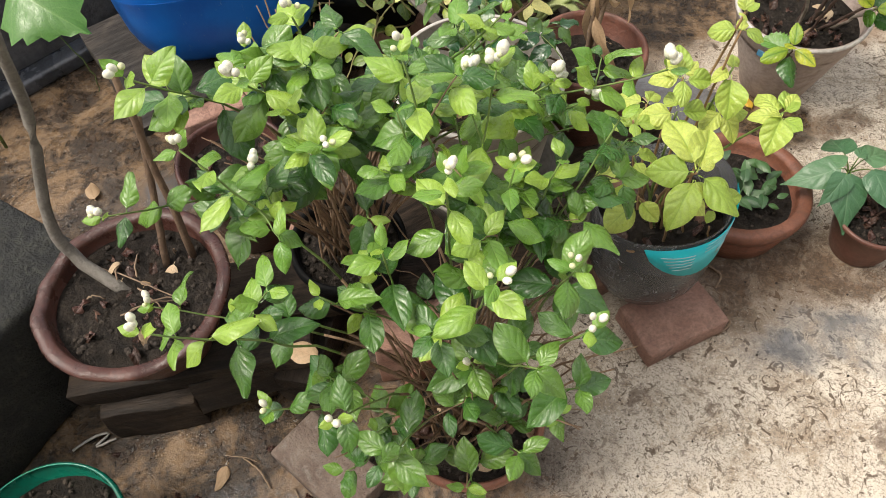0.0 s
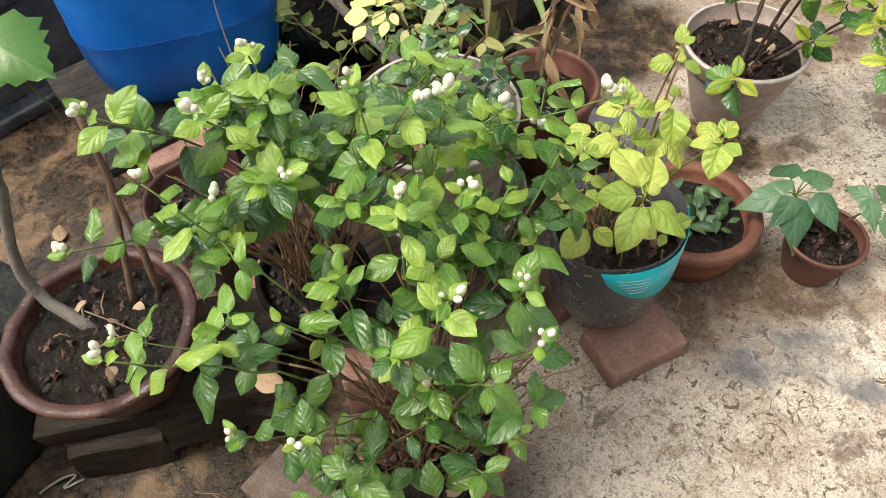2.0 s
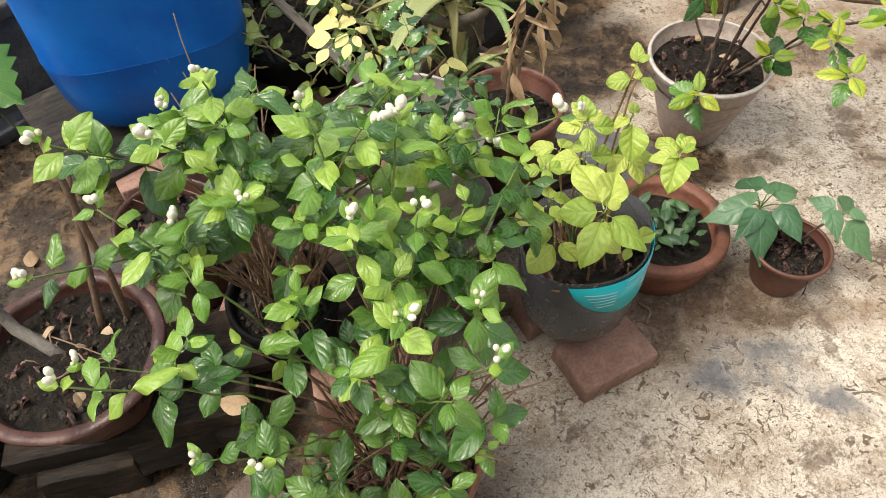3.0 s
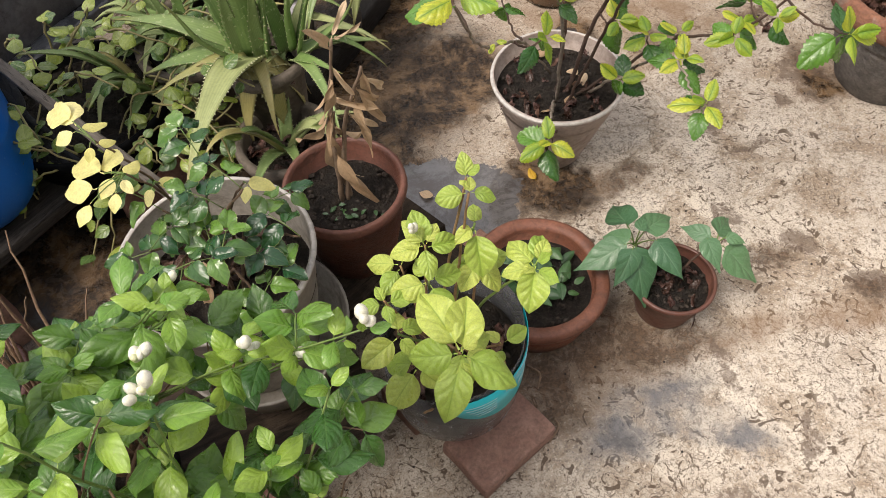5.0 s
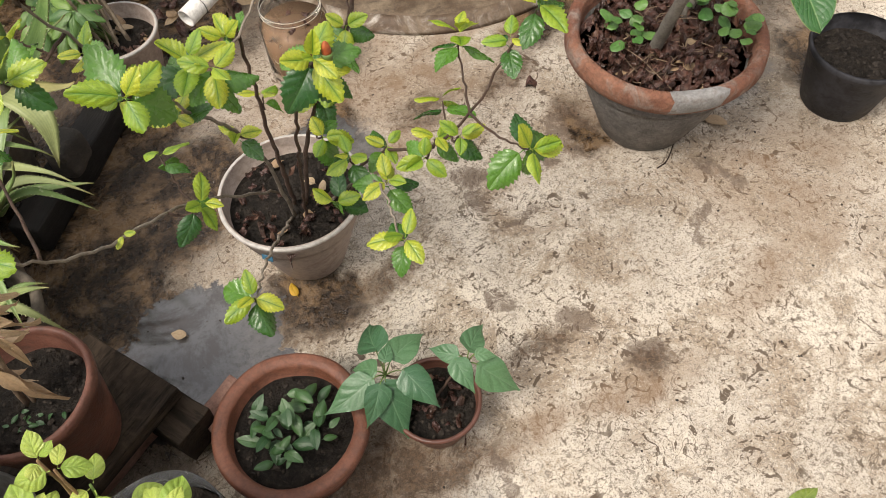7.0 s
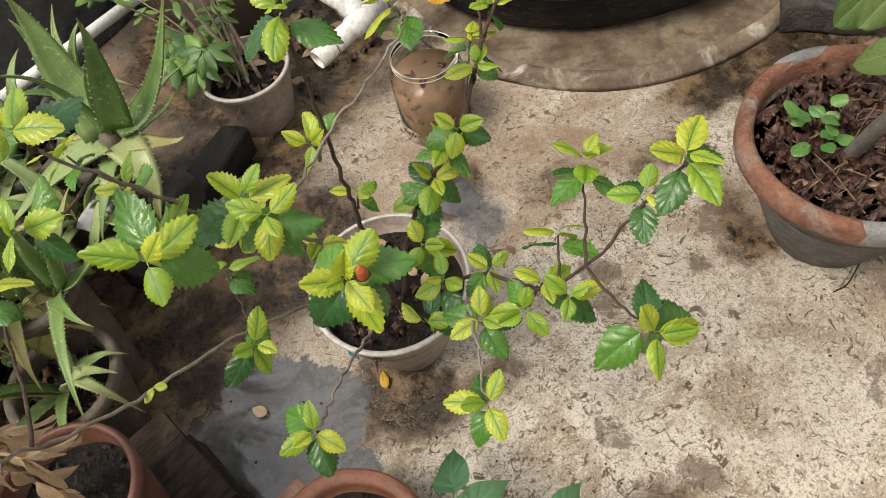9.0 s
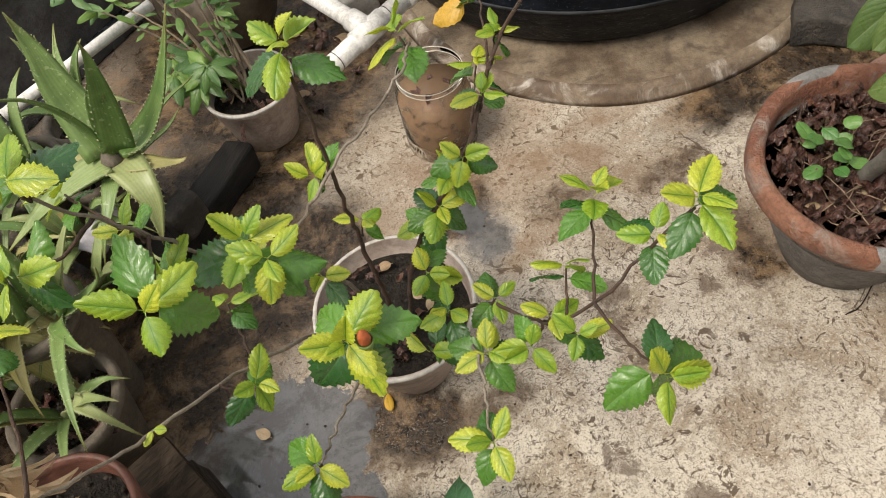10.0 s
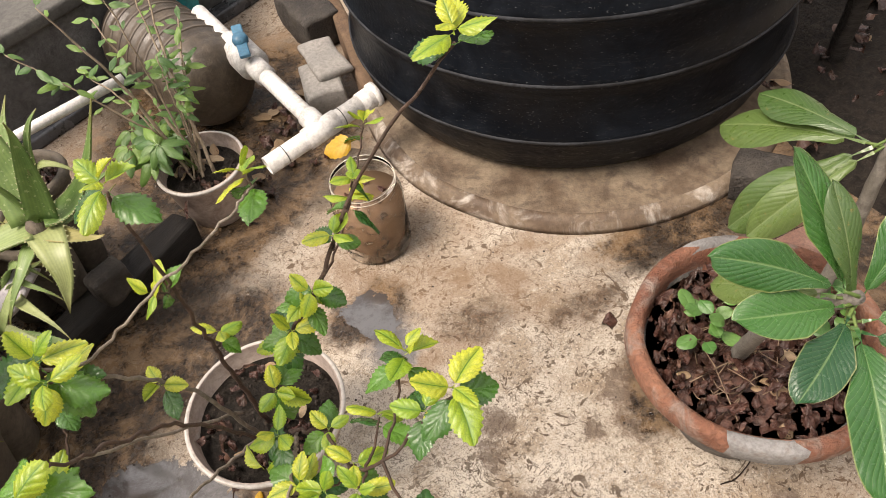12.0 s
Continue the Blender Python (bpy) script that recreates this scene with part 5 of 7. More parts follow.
# tips of the flowering shoots of the jasmine
JASMINE_TIPS = [(0.05, 1.26, 1.03), (0.23, 1.32, 1.06), (0.14, 1.38, 0.96), (0.17, 1.27, 1.02), (0.35, 1.27, 1.05), (0.45, 1.30, 1.0), (0.52, 1.37, 0.91),
                (0.10, 1.21, 0.97), (0.25, 1.25, 0.93), (0.40, 1.15, 1.0), (0.47, 1.20, 0.95), (0.15, 1.26, 0.88), (-0.07, 1.24, 0.80), (-0.04, 1.18, 0.66),
                (0.08, 1.02, 0.90), (0.14, 1.05, 0.60), (0.26, 0.99, 0.73), (0.42, 1.10, 0.66), (0.555, 1.055, 0.85), (0.54, 1.13, 0.85), (0.45, 1.075, 0.915)]
JASMINE_PLAIN = [(0.24, 1.115, 0.81), (0.02, 1.37, 0.64), (0.23, 1.48, 0.90), (0.36, 1.17, 0.70), (0.485, 1.125, 0.66), (0.34, 1.255, 0.98), (0.40, 1.32, 0.90),
                 (0.53, 1.27, 0.88), (0.60, 1.31, 0.91), (0.20, 1.30, 0.94), (0.26, 1.34, 0.87), (0.46, 1.43, 0.97), (0.28, 1.26, 0.77), (0.38, 1.07, 0.80),
                 (0.557, 1.05, 0.70), (0.62, 1.42, 0.80), (0.33, 1.42, 0.88), (0.55, 1.20, 0.72), (0.30, 0.98, 0.60), (0.12, 1.12, 0.75), (0.33, 1.01, 0.44), (0.41, 1.00, 0.42), (0.49, 1.03, 0.50), (0.27, 1.07, 0.46), (0.55, 1.10, 0.48), (0.22, 1.02, 0.42)]


JASMINE_BACK = [(0.41, 1.39, 0.90), (0.44, 1.49, 0.88), (0.46, 1.44, 0.93), (0.36, 1.50, 0.80), (0.57, 1.37, 0.88), (0.62, 1.33, 0.85), (0.30, 1.50, 0.80), (0.65, 1.34, 0.96), (0.52, 1.46, 0.78), (0.56, 1.28, 0.78),
                (0.32, 1.14, 0.88), (0.50, 1.04, 0.78)]


def foliage(parent, items, material):
    """Small inner leaves that cannot be told apart, in one mesh."""
    bm = bmesh.new()
    for me, m in items:
        n = len(bm.verts)
        bm.from_mesh(me)
        bm.verts.ensure_lookup_table()
        for v in bm.verts[n:]:
            v.co = m @ v.co
    part("inner_foliage", bm, material, parent)["kind"] = "stuff"


def jasmine_bush(o, label, tips, seed, twigs):
    o = Vector(o)
    t = thing("jasmine_bush", *o, label, "bush", "garden plants")
    rng = random.Random(seed)
    young, old = [], []
    for tip, flower in tips:
        base = (rng.uniform(-.07, .07), rng.uniform(-.06, .06), 0)
        low = tip[2] < 0.86
        line = jasmine_shoot(t, base, local(o, tip), rng, rng.choice((2, 3)) if low else rng.choice((4, 5)) if flower else rng.choice((3, 4, 4)), 0.035, rng.uniform(0.8, 1.1), rng.choice((3, 3, 4, 5)) if flower else 0, (1 if low else 3) if flower else rng.choice((0, 1) if low else (1, 2, 2)))
        # short side shoots with a pair or two of small leaves
        for k in range(rng.choice((0, 0, 1)) if low else rng.choice((1, 2, 2, 2))):
            at = line[rng.randrange(10, 15)]
            d = spread((0, 0, 1), rng.uniform(0, 6.28), rng.uniform(10, 60))
            e = at + d * rng.uniform(0.03, 0.085)
            branch(t, [at, at.lerp(e, 0.5) + Vector((0, 0, 0.006)), e], 0.0014, 0.0009, GREEN_STEM if rng.random() < 0.6 else TWIG_BARK, "side_shoot", 5, 0.002, k, 4)
            turn = rng.uniform(0, 3.14)
            for j in range(rng.choice((2, 3))):
                for sd in (0, 1):
                    dd = spread(d + Vector((0, 0, 0.6)), turn + math.pi * sd + rng.uniform(-.3, .3), rng.uniform(5, 40))
                    m = aim(e - d * 0.016 * j, dd, Vector((rng.uniform(-.4, .4), rng.uniform(-.5, .2), 1)), rng.uniform(0.5, 0.95))
                    if rng.random() < 0.5 and not low:
                        young.append((rng.choice(JY), m))
                    else:
                        old.append((rng.choice(JO), m))
                turn += math.pi / 2
    foliage(t, young, JASMINE_YOUNG)
    foliage(t, old, JASMINE_OLD)
    for i in range(twigs):
        a, q = rng.uniform(0, 6.28), rng.uniform(0.05, 0.24)
        b = Vector((rng.uniform(-.07, .05), rng.uniform(-.06, .08), 0.0))
        e = b + Vector((q * math.cos(a), q * math.sin(a), rng.uniform(0.22, 0.5)))
        line = branch(t, [b, b.lerp(e, 0.5) + Vector((0, 0, 0.06)), e], 0.0030 if i % 4 else 0.0044, 0.0011, TWIG_BARK, "twig", 10, 0.007, i, 5)
        if i % 2:
            f = line[6] + Vector((rng.uniform(-.08, .08), rng.uniform(-.08, .08), rng.uniform(0.0, 0.1)))
            branch(t, [line[6], line[6].lerp(f, 0.5) + Vector((0, 0, 0.01)), f], 0.0018, 0.0008, TWIG_BARK, "twig", 6, 0.005, i + 90, 4)


TWIG_BARK = surface("twig_bark", (0.19, 0.115, 0.065), (0.30, 0.20, 0.12), (0.10, 0.06, 0.036), 30, 160, 0.85, 0.7, 0.5)


def in_front(p):
    return p[1] < 1.22 or (p[0] >= 0.3 and p[1] < 1.34)


ALL_TIPS = [(p, True) for p in JASMINE_TIPS] + [(p, False) for p in JASMINE_PLAIN] + [(p, i in (0, 1, 4, 7)) for i, p in enumerate(JASMINE_BACK)]
jasmine_bush((0.408, 1.20, 0.17), "dense jasmine bush with glossy green leaves and white buds", [q for q in ALL_TIPS if in_front(q[0])], 5, 62)
jasmine_bush((0.17, 1.50, 0.33), "leafy jasmine bush with white buds behind the clay pot", [q for q in ALL_TIPS if not in_front(q[0])], 6, 34)

PY = leaf_set("leaf", 6, 0.082, 0.055, PALE_JASMINE, 21, droop=0.28, fold=0.35, wave=0.10, bow=0.5, quilt=0.8, rows=18)


def pale_jasmine():
    o = Vector((0.792, 1.60, 0.25))
    t = thing("pale_jasmine", *o, "yellow-green jasmine plant with large quilted leaves", "plant", "garden plants")
    rng = random.Random(8)
    # nodes along the shoots: place, then leaves as bearing, rise and length
    nodes = [((0.904, 1.52, 0.694), [(115, 5, 60), (60, 5, 54), (40, 30, 38), (180, 10, 44), (-60, 20, 38), (-110, -22, 68), (0, 50, 24), (215, 40, 26)]),
             ((0.823, 1.602, 0.823), [(90, 60, 34), (250, 40, 24), (20, 45, 22)]),
             ((0.826, 1.60, 0.79), [(185, 5, 46), (-15, 5, 36), (75, 20, 26)]),
             ((0.835, 1.60, 0.715), [(-95, -28, 72), (205, 0, 36), (70, 5, 40)]),
             ((0.839, 1.59, 0.63), [(15, 0, 52), (160, 0, 46), (-60, -15, 52), (230, -10, 50)]),
             ((0.756, 1.589, 0.704), [(95, 38, 52), (130, 45, 44), (180, 10, 48), (0, 8, 48), (-90, 5, 48), (165, 25, 34), (40, 30, 36)]),
             ((0.751, 1.555, 0.66), [(5, 0, 50), (182, 0, 56), (-75, -18, 64), (195, -5, 40), (100, 10, 40)]),
             ((0.766, 1.43, 0.655), [(105, 26, 100), (68, 20, 84), (-28, -6, 88), (236, -10, 84), (180, 0, 74), (-90, -15, 44), (30, 35, 30)]),
             ((0.68, 1.543, 0.653), [(180, 10, 38), (0, 10, 42), (100, 40, 26), (-80, 10, 32)]),
             ((0.69, 1.52, 0.585), [(200, -5, 64), (-60, 0, 36), (80, 5, 40), (10, 0, 44)]),
             ((0.71, 1.50, 0.50), [(215, -15, 80), (150, -5, 60), (-50, -10, 50)]),
             ((0.865, 1.528, 0.44), [(20, 10, 48), (245, 5, 28), (120, 20, 30)]),
             ((0.79, 1.51, 0.50), [(-55, -15, 56), (240, -10, 60), (10, -10, 50)]),
             ((0.72, 1.63, 0.60), [(150, 0, 56), (60, 5, 50), (220, 0, 50)])]
    for i, (p, leaves) in enumerate(nodes):
        q = local(o, p)
        b = Vector((rng.uniform(-.05, .05), rng.uniform(-.06, .02), -0.01))
        branch(t, [b, b.lerp(q, 0.5) + Vector((0, 0.01, 0.03)), q], 0.0036, 0.0019, TAN_STEM if i % 3 else GREEN_STEM, "stem", 12, 0.003, i, 5)
        for az, rise, mm in leaves:
            a = radians(az + rng.uniform(-8, 8))
            e = radians(rise + rng.uniform(-6, 6))
            d = Vector((math.cos(a) * math.cos(e), math.sin(a) * math.cos(e), math.sin(e)))
            placed("leaf", rng.choice(PY), t, aim(q + d * 0.004 + Vector((0, 0, rng.uniform(-.012, .004))), d, (rng.uniform(-.2, .2), -0.35 + rng.uniform(-.2, .2), 1), mm / 82))
    for i in range(9):
        b = Vector((rng.uniform(-.04, .08), rng.uniform(-.09, 0), -0.005))
        e = b + Vector((rng.uniform(-.05, .07), rng.uniform(-.05, .03), rng.uniform(0.08, 0.22)))
        branch(t, [b, b.lerp(e, 0.5) + Vector((0.005, 0, 0.02)), e], 0.0035, 0.0022, TAN_STEM, "dry_stem", 8, 0.004, i + 40, 5)
    bud_group(t, local(o, (0.74, 1.60, 0.72)), Vector((0, 0, 1)), rng, 3)


TAN_STEM = surface("tan_stem", (0.27, 0.16, 0.075), (0.38, 0.25, 0.12), (0.15, 0.085, 0.045), 25, 120, 0.8, 0.5, 0.4)
pale_jasmine()

HY = leaf_set("leaf", 7, 0.057, 0.034, HIB_YOUNG, 31, droop=0.3, fold=0.5, bow=0.6, serr=0.09, rows=18, wave=0.05, shape="ovate", quilt=0.5)
HO = leaf_set("leaf", 7, 0.070, 0.046, HIB_OLD, 32, droop=0.35, fold=0.35, bow=0.7, serr=0.09, rows=18, wave=0.06, shape="broad", quilt=0.5)


def hibiscus_cluster(t, at, axis, rng, size=1.0, young=4, old=3):
    turn = rng.uniform(0, 6.28)
    ax = (Vector(axis).normalized() + Vector((0, -0.25, 0.9))).normalized()
    for i in range(old):
        d = spread(ax, turn + i * 2.4, rng.uniform(-25, 5))
        placed("leaf", rng.choice(HO), t, aim(at - ax * 0.015, d, ax + Vector((rng.uniform(-.3, .3), rng.uniform(-.3, .3), 0.2)), size * rng.uniform(0.8, 1.1)))
    for i in range(young):
        d = spread(ax, turn + 1.0 + i * 2.2, 4 + 12 * i + rng.uniform(-10, 10))
        placed("leaf", rng.choice(HY), t, aim(at + ax * 0.004 * i, d, ax + Vector((rng.uniform(-.2, .2), rng.uniform(-.2, .2), 0.1)), size * (1.05 - 0.11 * i) * rng.uniform(0.9, 1.1)))


PALE_TWIG = surface("pale_twig", (0.22, 0.18, 0.135), (0.36, 0.31, 0.25), (0.12, 0.085, 0.06), 40, 170, 0.85, 1.0, 0.5)
HIB_BARK = surface("hibiscus_bark", (0.055, 0.030, 0.020), (0.12, 0.07, 0.048), (0.22, 0.17, 0.13), 40, 160, 0.85, 1.0, 0.5)


def hibiscus():
    o = Vector((1.252, 2.292, 0.22))
    t = thing("hibiscus_bush", *o, "sprawling hibiscus with lime serrated leaves and one red bud", "bush", "garden plants")
    rng = random.Random(17)
    root = (1.25, 2.28, 0.21)
    main = [  # thick stems through their forks
        ([root, (1.245, 2.27, 0.55), (1.255, 2.245, 0.99)], 0.0058),
        ([(1.27, 2.27, 0.21), (1.33, 2.28, 0.45), (1.46, 2.30, 0.66), (1.56, 2.38, 0.82), (1.73, 2.32, 1.09)], 0.0058),
        ([(1.24, 2.25, 0.21), (1.20, 2.20, 0.55), (1.10, 2.12, 0.78), (0.99, 2.06, 1.06)], 0.0048),
        ([(1.26, 2.24, 0.21), (1.27, 2.05, 0.7), (1.28, 1.85, 1.02)], 0.0042),
        ([(1.29, 2.26, 0.21), (1.42, 2.12, 0.47), (1.52, 1.98, 0.62), (1.67, 1.96, 0.85)], 0.0042)]
    side = [  # thin pale side shoots
        ([(1.23, 2.25, 0.22), (1.15, 2.08, 0.36), (1.09, 1.95, 0.42)], 0.004),
        ([(1.31, 2.25, 0.22), (1.38, 2.05, 0.5), (1.37, 1.87, 0.53)], 0.004),
        ([(1.22, 2.27, 0.3), (1.06, 2.05, 0.62), (0.93, 1.89, 0.78), (0.855, 1.77, 0.97)], 0.0034),
        ([(1.10, 2.05, 0.85), (1.19, 2.09, 0.84), (1.28, 2.18, 0.86), (1.38, 2.25, 0.90), (1.41, 2.33, 0.88)], 0.0026)]
    limbs = main + side
    for i, (pts, r) in enumerate(limbs):
        branch(t, [local(o, p) for p in pts], r, 0.0024 if i < 2 else 0.0020, PALE_TWIG if i in (2, 5, 6, 7, 8) else HIB_BARK, "branch", 34, 0.007, i * 3.1)
    # leaf clusters: place, size, young, old
    tops = [((1.255, 2.245, 1.0), 1.0, 4, 2), ((1.52, 2.46, 0.68), 1.0, 3, 2), ((1.23, 2.25, 0.76), 0.9, 3, 2), ((1.147, 2.067, 0.88), 1.1, 4, 3),
            ((1.258, 2.286, 0.57), 0.8, 2, 1), ((1.39, 2.27, 0.57), 1.0, 3, 3), ((1.40, 2.35, 0.88), 1.0, 4, 2), ((1.56, 2.56, 0.76), 0.9, 4, 1),
            ((1.73, 2.315, 1.105), 1.1, 4, 2), ((1.175, 2.03, 0.89), 0.9, 3, 2), ((1.34, 2.21, 0.48), 1.0, 3, 2), ((1.67, 1.96, 0.865), 1.1, 3, 2)]
    flank = [((1.60, 2.10, 0.72), 1.0, 4, 3), ((1.545, 2.06, 0.62), 0.9, 2, 2), ((1.518, 1.936, 0.66), 0.8, 3, 1), ((1.275, 1.815, 1.04), 0.9, 5, 4),
            ((1.60, 1.84, 0.68), 1.1, 3, 4), ((0.94, 2.19, 0.92), 0.9, 3, 2), ((1.09, 1.94, 0.44), 1.0, 3, 2), ((1.37, 1.86, 0.545), 1.0, 3, 2),
            ((1.057, 1.965, 0.95), 1.15, 3, 2), ((1.04, 2.08, 0.85), 0.8, 3, 2), ((1.075, 1.99, 0.676), 0.9, 3, 2), ((1.449, 2.28, 0.67), 0.9, 2, 2)]
    skirt = [((1.36, 2.10, 0.52), 0.9, 3, 2), ((1.40, 2.01, 0.52), 1.0, 3, 3), ((1.46, 1.96, 0.61), 0.9, 3, 1), ((1.043, 2.14, 0.66), 0.8, 1, 2),
            ((0.99, 2.05, 1.09), 1.0, 4, 2), ((0.93, 2.03, 0.98), 0.9, 3, 2), ((0.87, 2.0, 0.94), 0.8, 3, 1), ((1.31, 2.09, 0.42), 0.9, 1, 3),
            ((0.855, 1.765, 0.985), 1.1, 3, 1), ((0.965, 1.93, 0.745), 0.35, 1, 0)]
    stemmy = [((1.37, 2.29, 0.52), 0.9, 2, 3), ((1.43, 2.30, 0.62), 0.9, 3, 2), ((1.50, 2.33, 0.74), 0.8, 3, 2), ((1.545, 2.39, 0.80), 0.7, 3, 1),
              ((1.10, 2.13, 0.74), 0.9, 2, 2), ((1.18, 2.18, 0.60), 0.8, 2, 1), ((1.03, 2.09, 0.93), 0.8, 3, 1), ((1.44, 2.11, 0.50), 0.8, 2, 2), ((1.50, 2.00, 0.60), 0.8, 2, 1), ((1.63, 1.97, 0.80), 0.8, 2, 2)]
    spots = tops + flank + skirt + stemmy
    joints = [Vector(p) - o for pts, _ in limbs for p in bend(pts, 12)]
    for i, (p, s, a, b) in enumerate(spots):
        q = local(o, p)
        near = min(joints, key=lambda j: (j - q).length + max(0.0, j.z - q.z) * 2)
        if (near - q).length > 0.02:
            branch(t, [near, near.lerp(q, 0.5) + Vector((0, 0, -0.015)), q], 0.0028, 0.0016, HIB_BARK, "twig", 10, 0.005, i, 5)
        hibiscus_cluster(t, q, q - near if (q - near).length > 0.02 else Vector((0, 0, 1)), rng, s, a + 1, b)
    bud = part("flower_bud", lathe([(0, 0), (0.0040, 0.003), (0.0058, 0.010), (0.0050, 0.018), (0.0034, 0.022), (0.0012, 0.0245), (0, 0.025)], 12), RED_BUD, t, "orange-red flower bud")
    bud.location = local(o, (1.29, 1.80, 1.048))
    cal = part("calyx", lathe([(0, -0.004), (0.005, -0.002), (0.0075, 0.006), (0.0078, 0.011), (0.0068, 0.009), (0, 0.004)], 10), GREEN_STEM, bud, "green calyx")
    yl = leaf_mesh("leaf", 0.075, 0.045, YELLOW_LEAF, 0.3, 0.3, 0.06, 0.05, rows=11)
    placed("leaf", yl, t, aim(local(o, (1.54, 2.565, 0.73)), (-0.8, 0.0, -0.25), (0, -0.5, 1)))


hibiscus()

RD = leaf_set("leaf", 6, 0.042, 0.030, ROSE_DARK, 41, droop=0.45, fold=0.45, serr=0.04, rows=14, wave=0.16, quilt=0.7)
RY = leaf_set("leaf", 4, 0.062, 0.034, ROSE_YELLOW, 42, droop=0.15, fold=0.25, serr=0.02, rows=14)


def rose(name, o, label, seed, canes, leaves, per=5):
    o = Vector(o)
    t = thing(name, *o, label, "plant", "garden plants")
    rng = random.Random(seed)
    for i, (tip, count) in enumerate(canes):
        q = local(o, tip)
        b = Vector((rng.uniform(-.04, .04), rng.uniform(-.04, .04), 0))
        line = branch(t, [b, b.lerp(q, 0.5) + Vector((0, 0, 0.05)), q], 0.004, 0.0018, BARK, "cane", 12, 0.004, i, 5)
        for k in range(count):
            p = line[-1 - int(k * 9 / max(1, count))]
            base = spread((0, 0, 1), rng.uniform(0, 6.28), rng.uniform(5, 45))
            sidev = base.cross(Vector((0, 0, 1))).normalized()
            rach = [p, p + base * 0.03, p + base * 0.065 - Vector((0, 0, 0.01))]
            bm = bmesh.new()
            tube_into(bm, rach, [0.0012, 0.001, 0.0008], 4)
            part("leaf_stalk", bm, GREEN_STEM, t)
            for j in range(per):
                at = rach[1] if j < 2 else rach[2]
                d = base if j == per - 1 else (base * 0.45 + sidev * (1 if j % 2 else -1))
                placed("leaf", rng.choice(leaves), t, aim(at, d + Vector((0, 0, rng.uniform(-.3, .1))), (rng.uniform(-.3, .3), rng.uniform(-.5, .1), 1), rng.uniform(0.75, 1.1)))
    return t


rose("rose_plant", (0.418, 1.784, 0.44), "dark-leaved rose bush in a grey-white bucket", 3,
     [((0.515, 1.73, 0.75), 1), ((0.575, 1.71, 0.63), 2), ((0.385, 1.68, 0.66), 2), ((0.45, 1.66, 0.66), 2), ((0.47, 1.76, 0.68), 1), ((0.37, 1.80, 0.66), 1), ((0.51, 1.79, 0.62), 1), ((0.34, 1.74, 0.64), 2), ((0.49, 1.64, 0.58), 2), ((0.42, 1.73, 0.64), 2), ((0.45, 1.85, 0.70), 1)], RD)


def yellow_rose():
    """A pale rose shoot: leaflets by base and tip in loose compound leaves."""
    o = Vector((0.40, 1.86, 0.44))
    t = thing("rose_plant", *o, "pale yellow-leaved rose shoot in a bucket", "plant", "garden plants")
    sprays = [((0.355, 1.785, 0.775), [((0.325, 1.794), (0.263, 1.844)), ((0.336, 1.791), (0.325, 1.857)), ((0.352, 1.782), (0.369, 1.817)), ((0.349, 1.778), (0.357, 1.755)),
                                       ((0.338, 1.786), (0.317, 1.758)), ((0.341, 1.756), (0.334, 1.727)), ((0.314, 1.768), (0.258, 1.781)), ((0.306, 1.745), (0.284, 1.716))]),
              ((0.32, 1.84, 0.80), [((0.288, 1.889), (0.237, 1.937)), ((0.294, 1.878), (0.26, 1.954)), ((0.297, 1.869), (0.330, 1.885)), ((0.293, 1.866), (0.257, 1.86)), ((0.314, 1.831), (0.31, 1.810)), ((0.323, 1.831), (0.345, 1.842))]),
              ((0.385, 1.805, 0.72), [((0.379, 1.806), (0.412, 1.81)), ((0.375, 1.798), (0.36, 1.775))]),
              ((0.51, 1.785, 0.70), [((0.511, 1.784), (0.556, 1.781)), ((0.515, 1.781), (0.507, 1.755))])]
    rng = random.Random(4)
    for i, (end, rows) in enumerate(sprays):
        q = local(o, end)
        branch(t, [(0.005 * i, 0, 0), q * 0.6 + Vector((0.01, 0, 0.03)), q], 0.0032, 0.0016, BARK, "cane", 12, 0.004, i, 5)
        for (x0, y0), (x1, y1) in rows:
            a, b = local(o, (x0, y0, end[2])), local(o, (x1, y1, end[2] - 0.012))
            branch(t, [q, q.lerp(a, 0.5) + Vector((0, 0, 0.004)), a], 0.0012, 0.0009, GREEN_STEM, "leaf_stalk", 4, 0.0, i, 4)
            placed("leaf", rng.choice(RY), t, aim(a, b - a, (rng.uniform(-.3, .3), rng.uniform(-.5, 0), 1), (b - a).length * 1.08 / 0.062))


yellow_rose()


def cane_stick():
    t = thing("wooden_lath", 0.43, 1.875, 0.455, "slanting grey weathered wooden lath resting in a bucket", "lath")
    a, b = Vector((0.02, -0.03, -0.01)), Vector((-0.47, 0.60, 0.06))
    ob = part("shaft", block((b - a).length, 0.024, 0.012, 0.003, 0.004, 5, 8), LATH_WOOD, t)
    ob.matrix_basis = Matrix.Translation((a + b) / 2) @ (b - a).to_track_quat("X", "Z").to_matrix().to_4x4()


LATH_WOOD = timber("grey_lath", (0.075, 0.066, 0.055), (0.16, 0.14, 0.115), (0.21, 0.19, 0.16), 0.4, 0.2)
cane_stick()

HL = leaf_set("leaf", 5, 0.105, 0.066, HEART_LEAF, 51, droop=0.10, fold=0.18, shape="heart", wave=0.05, rows=14, bow=0.3)


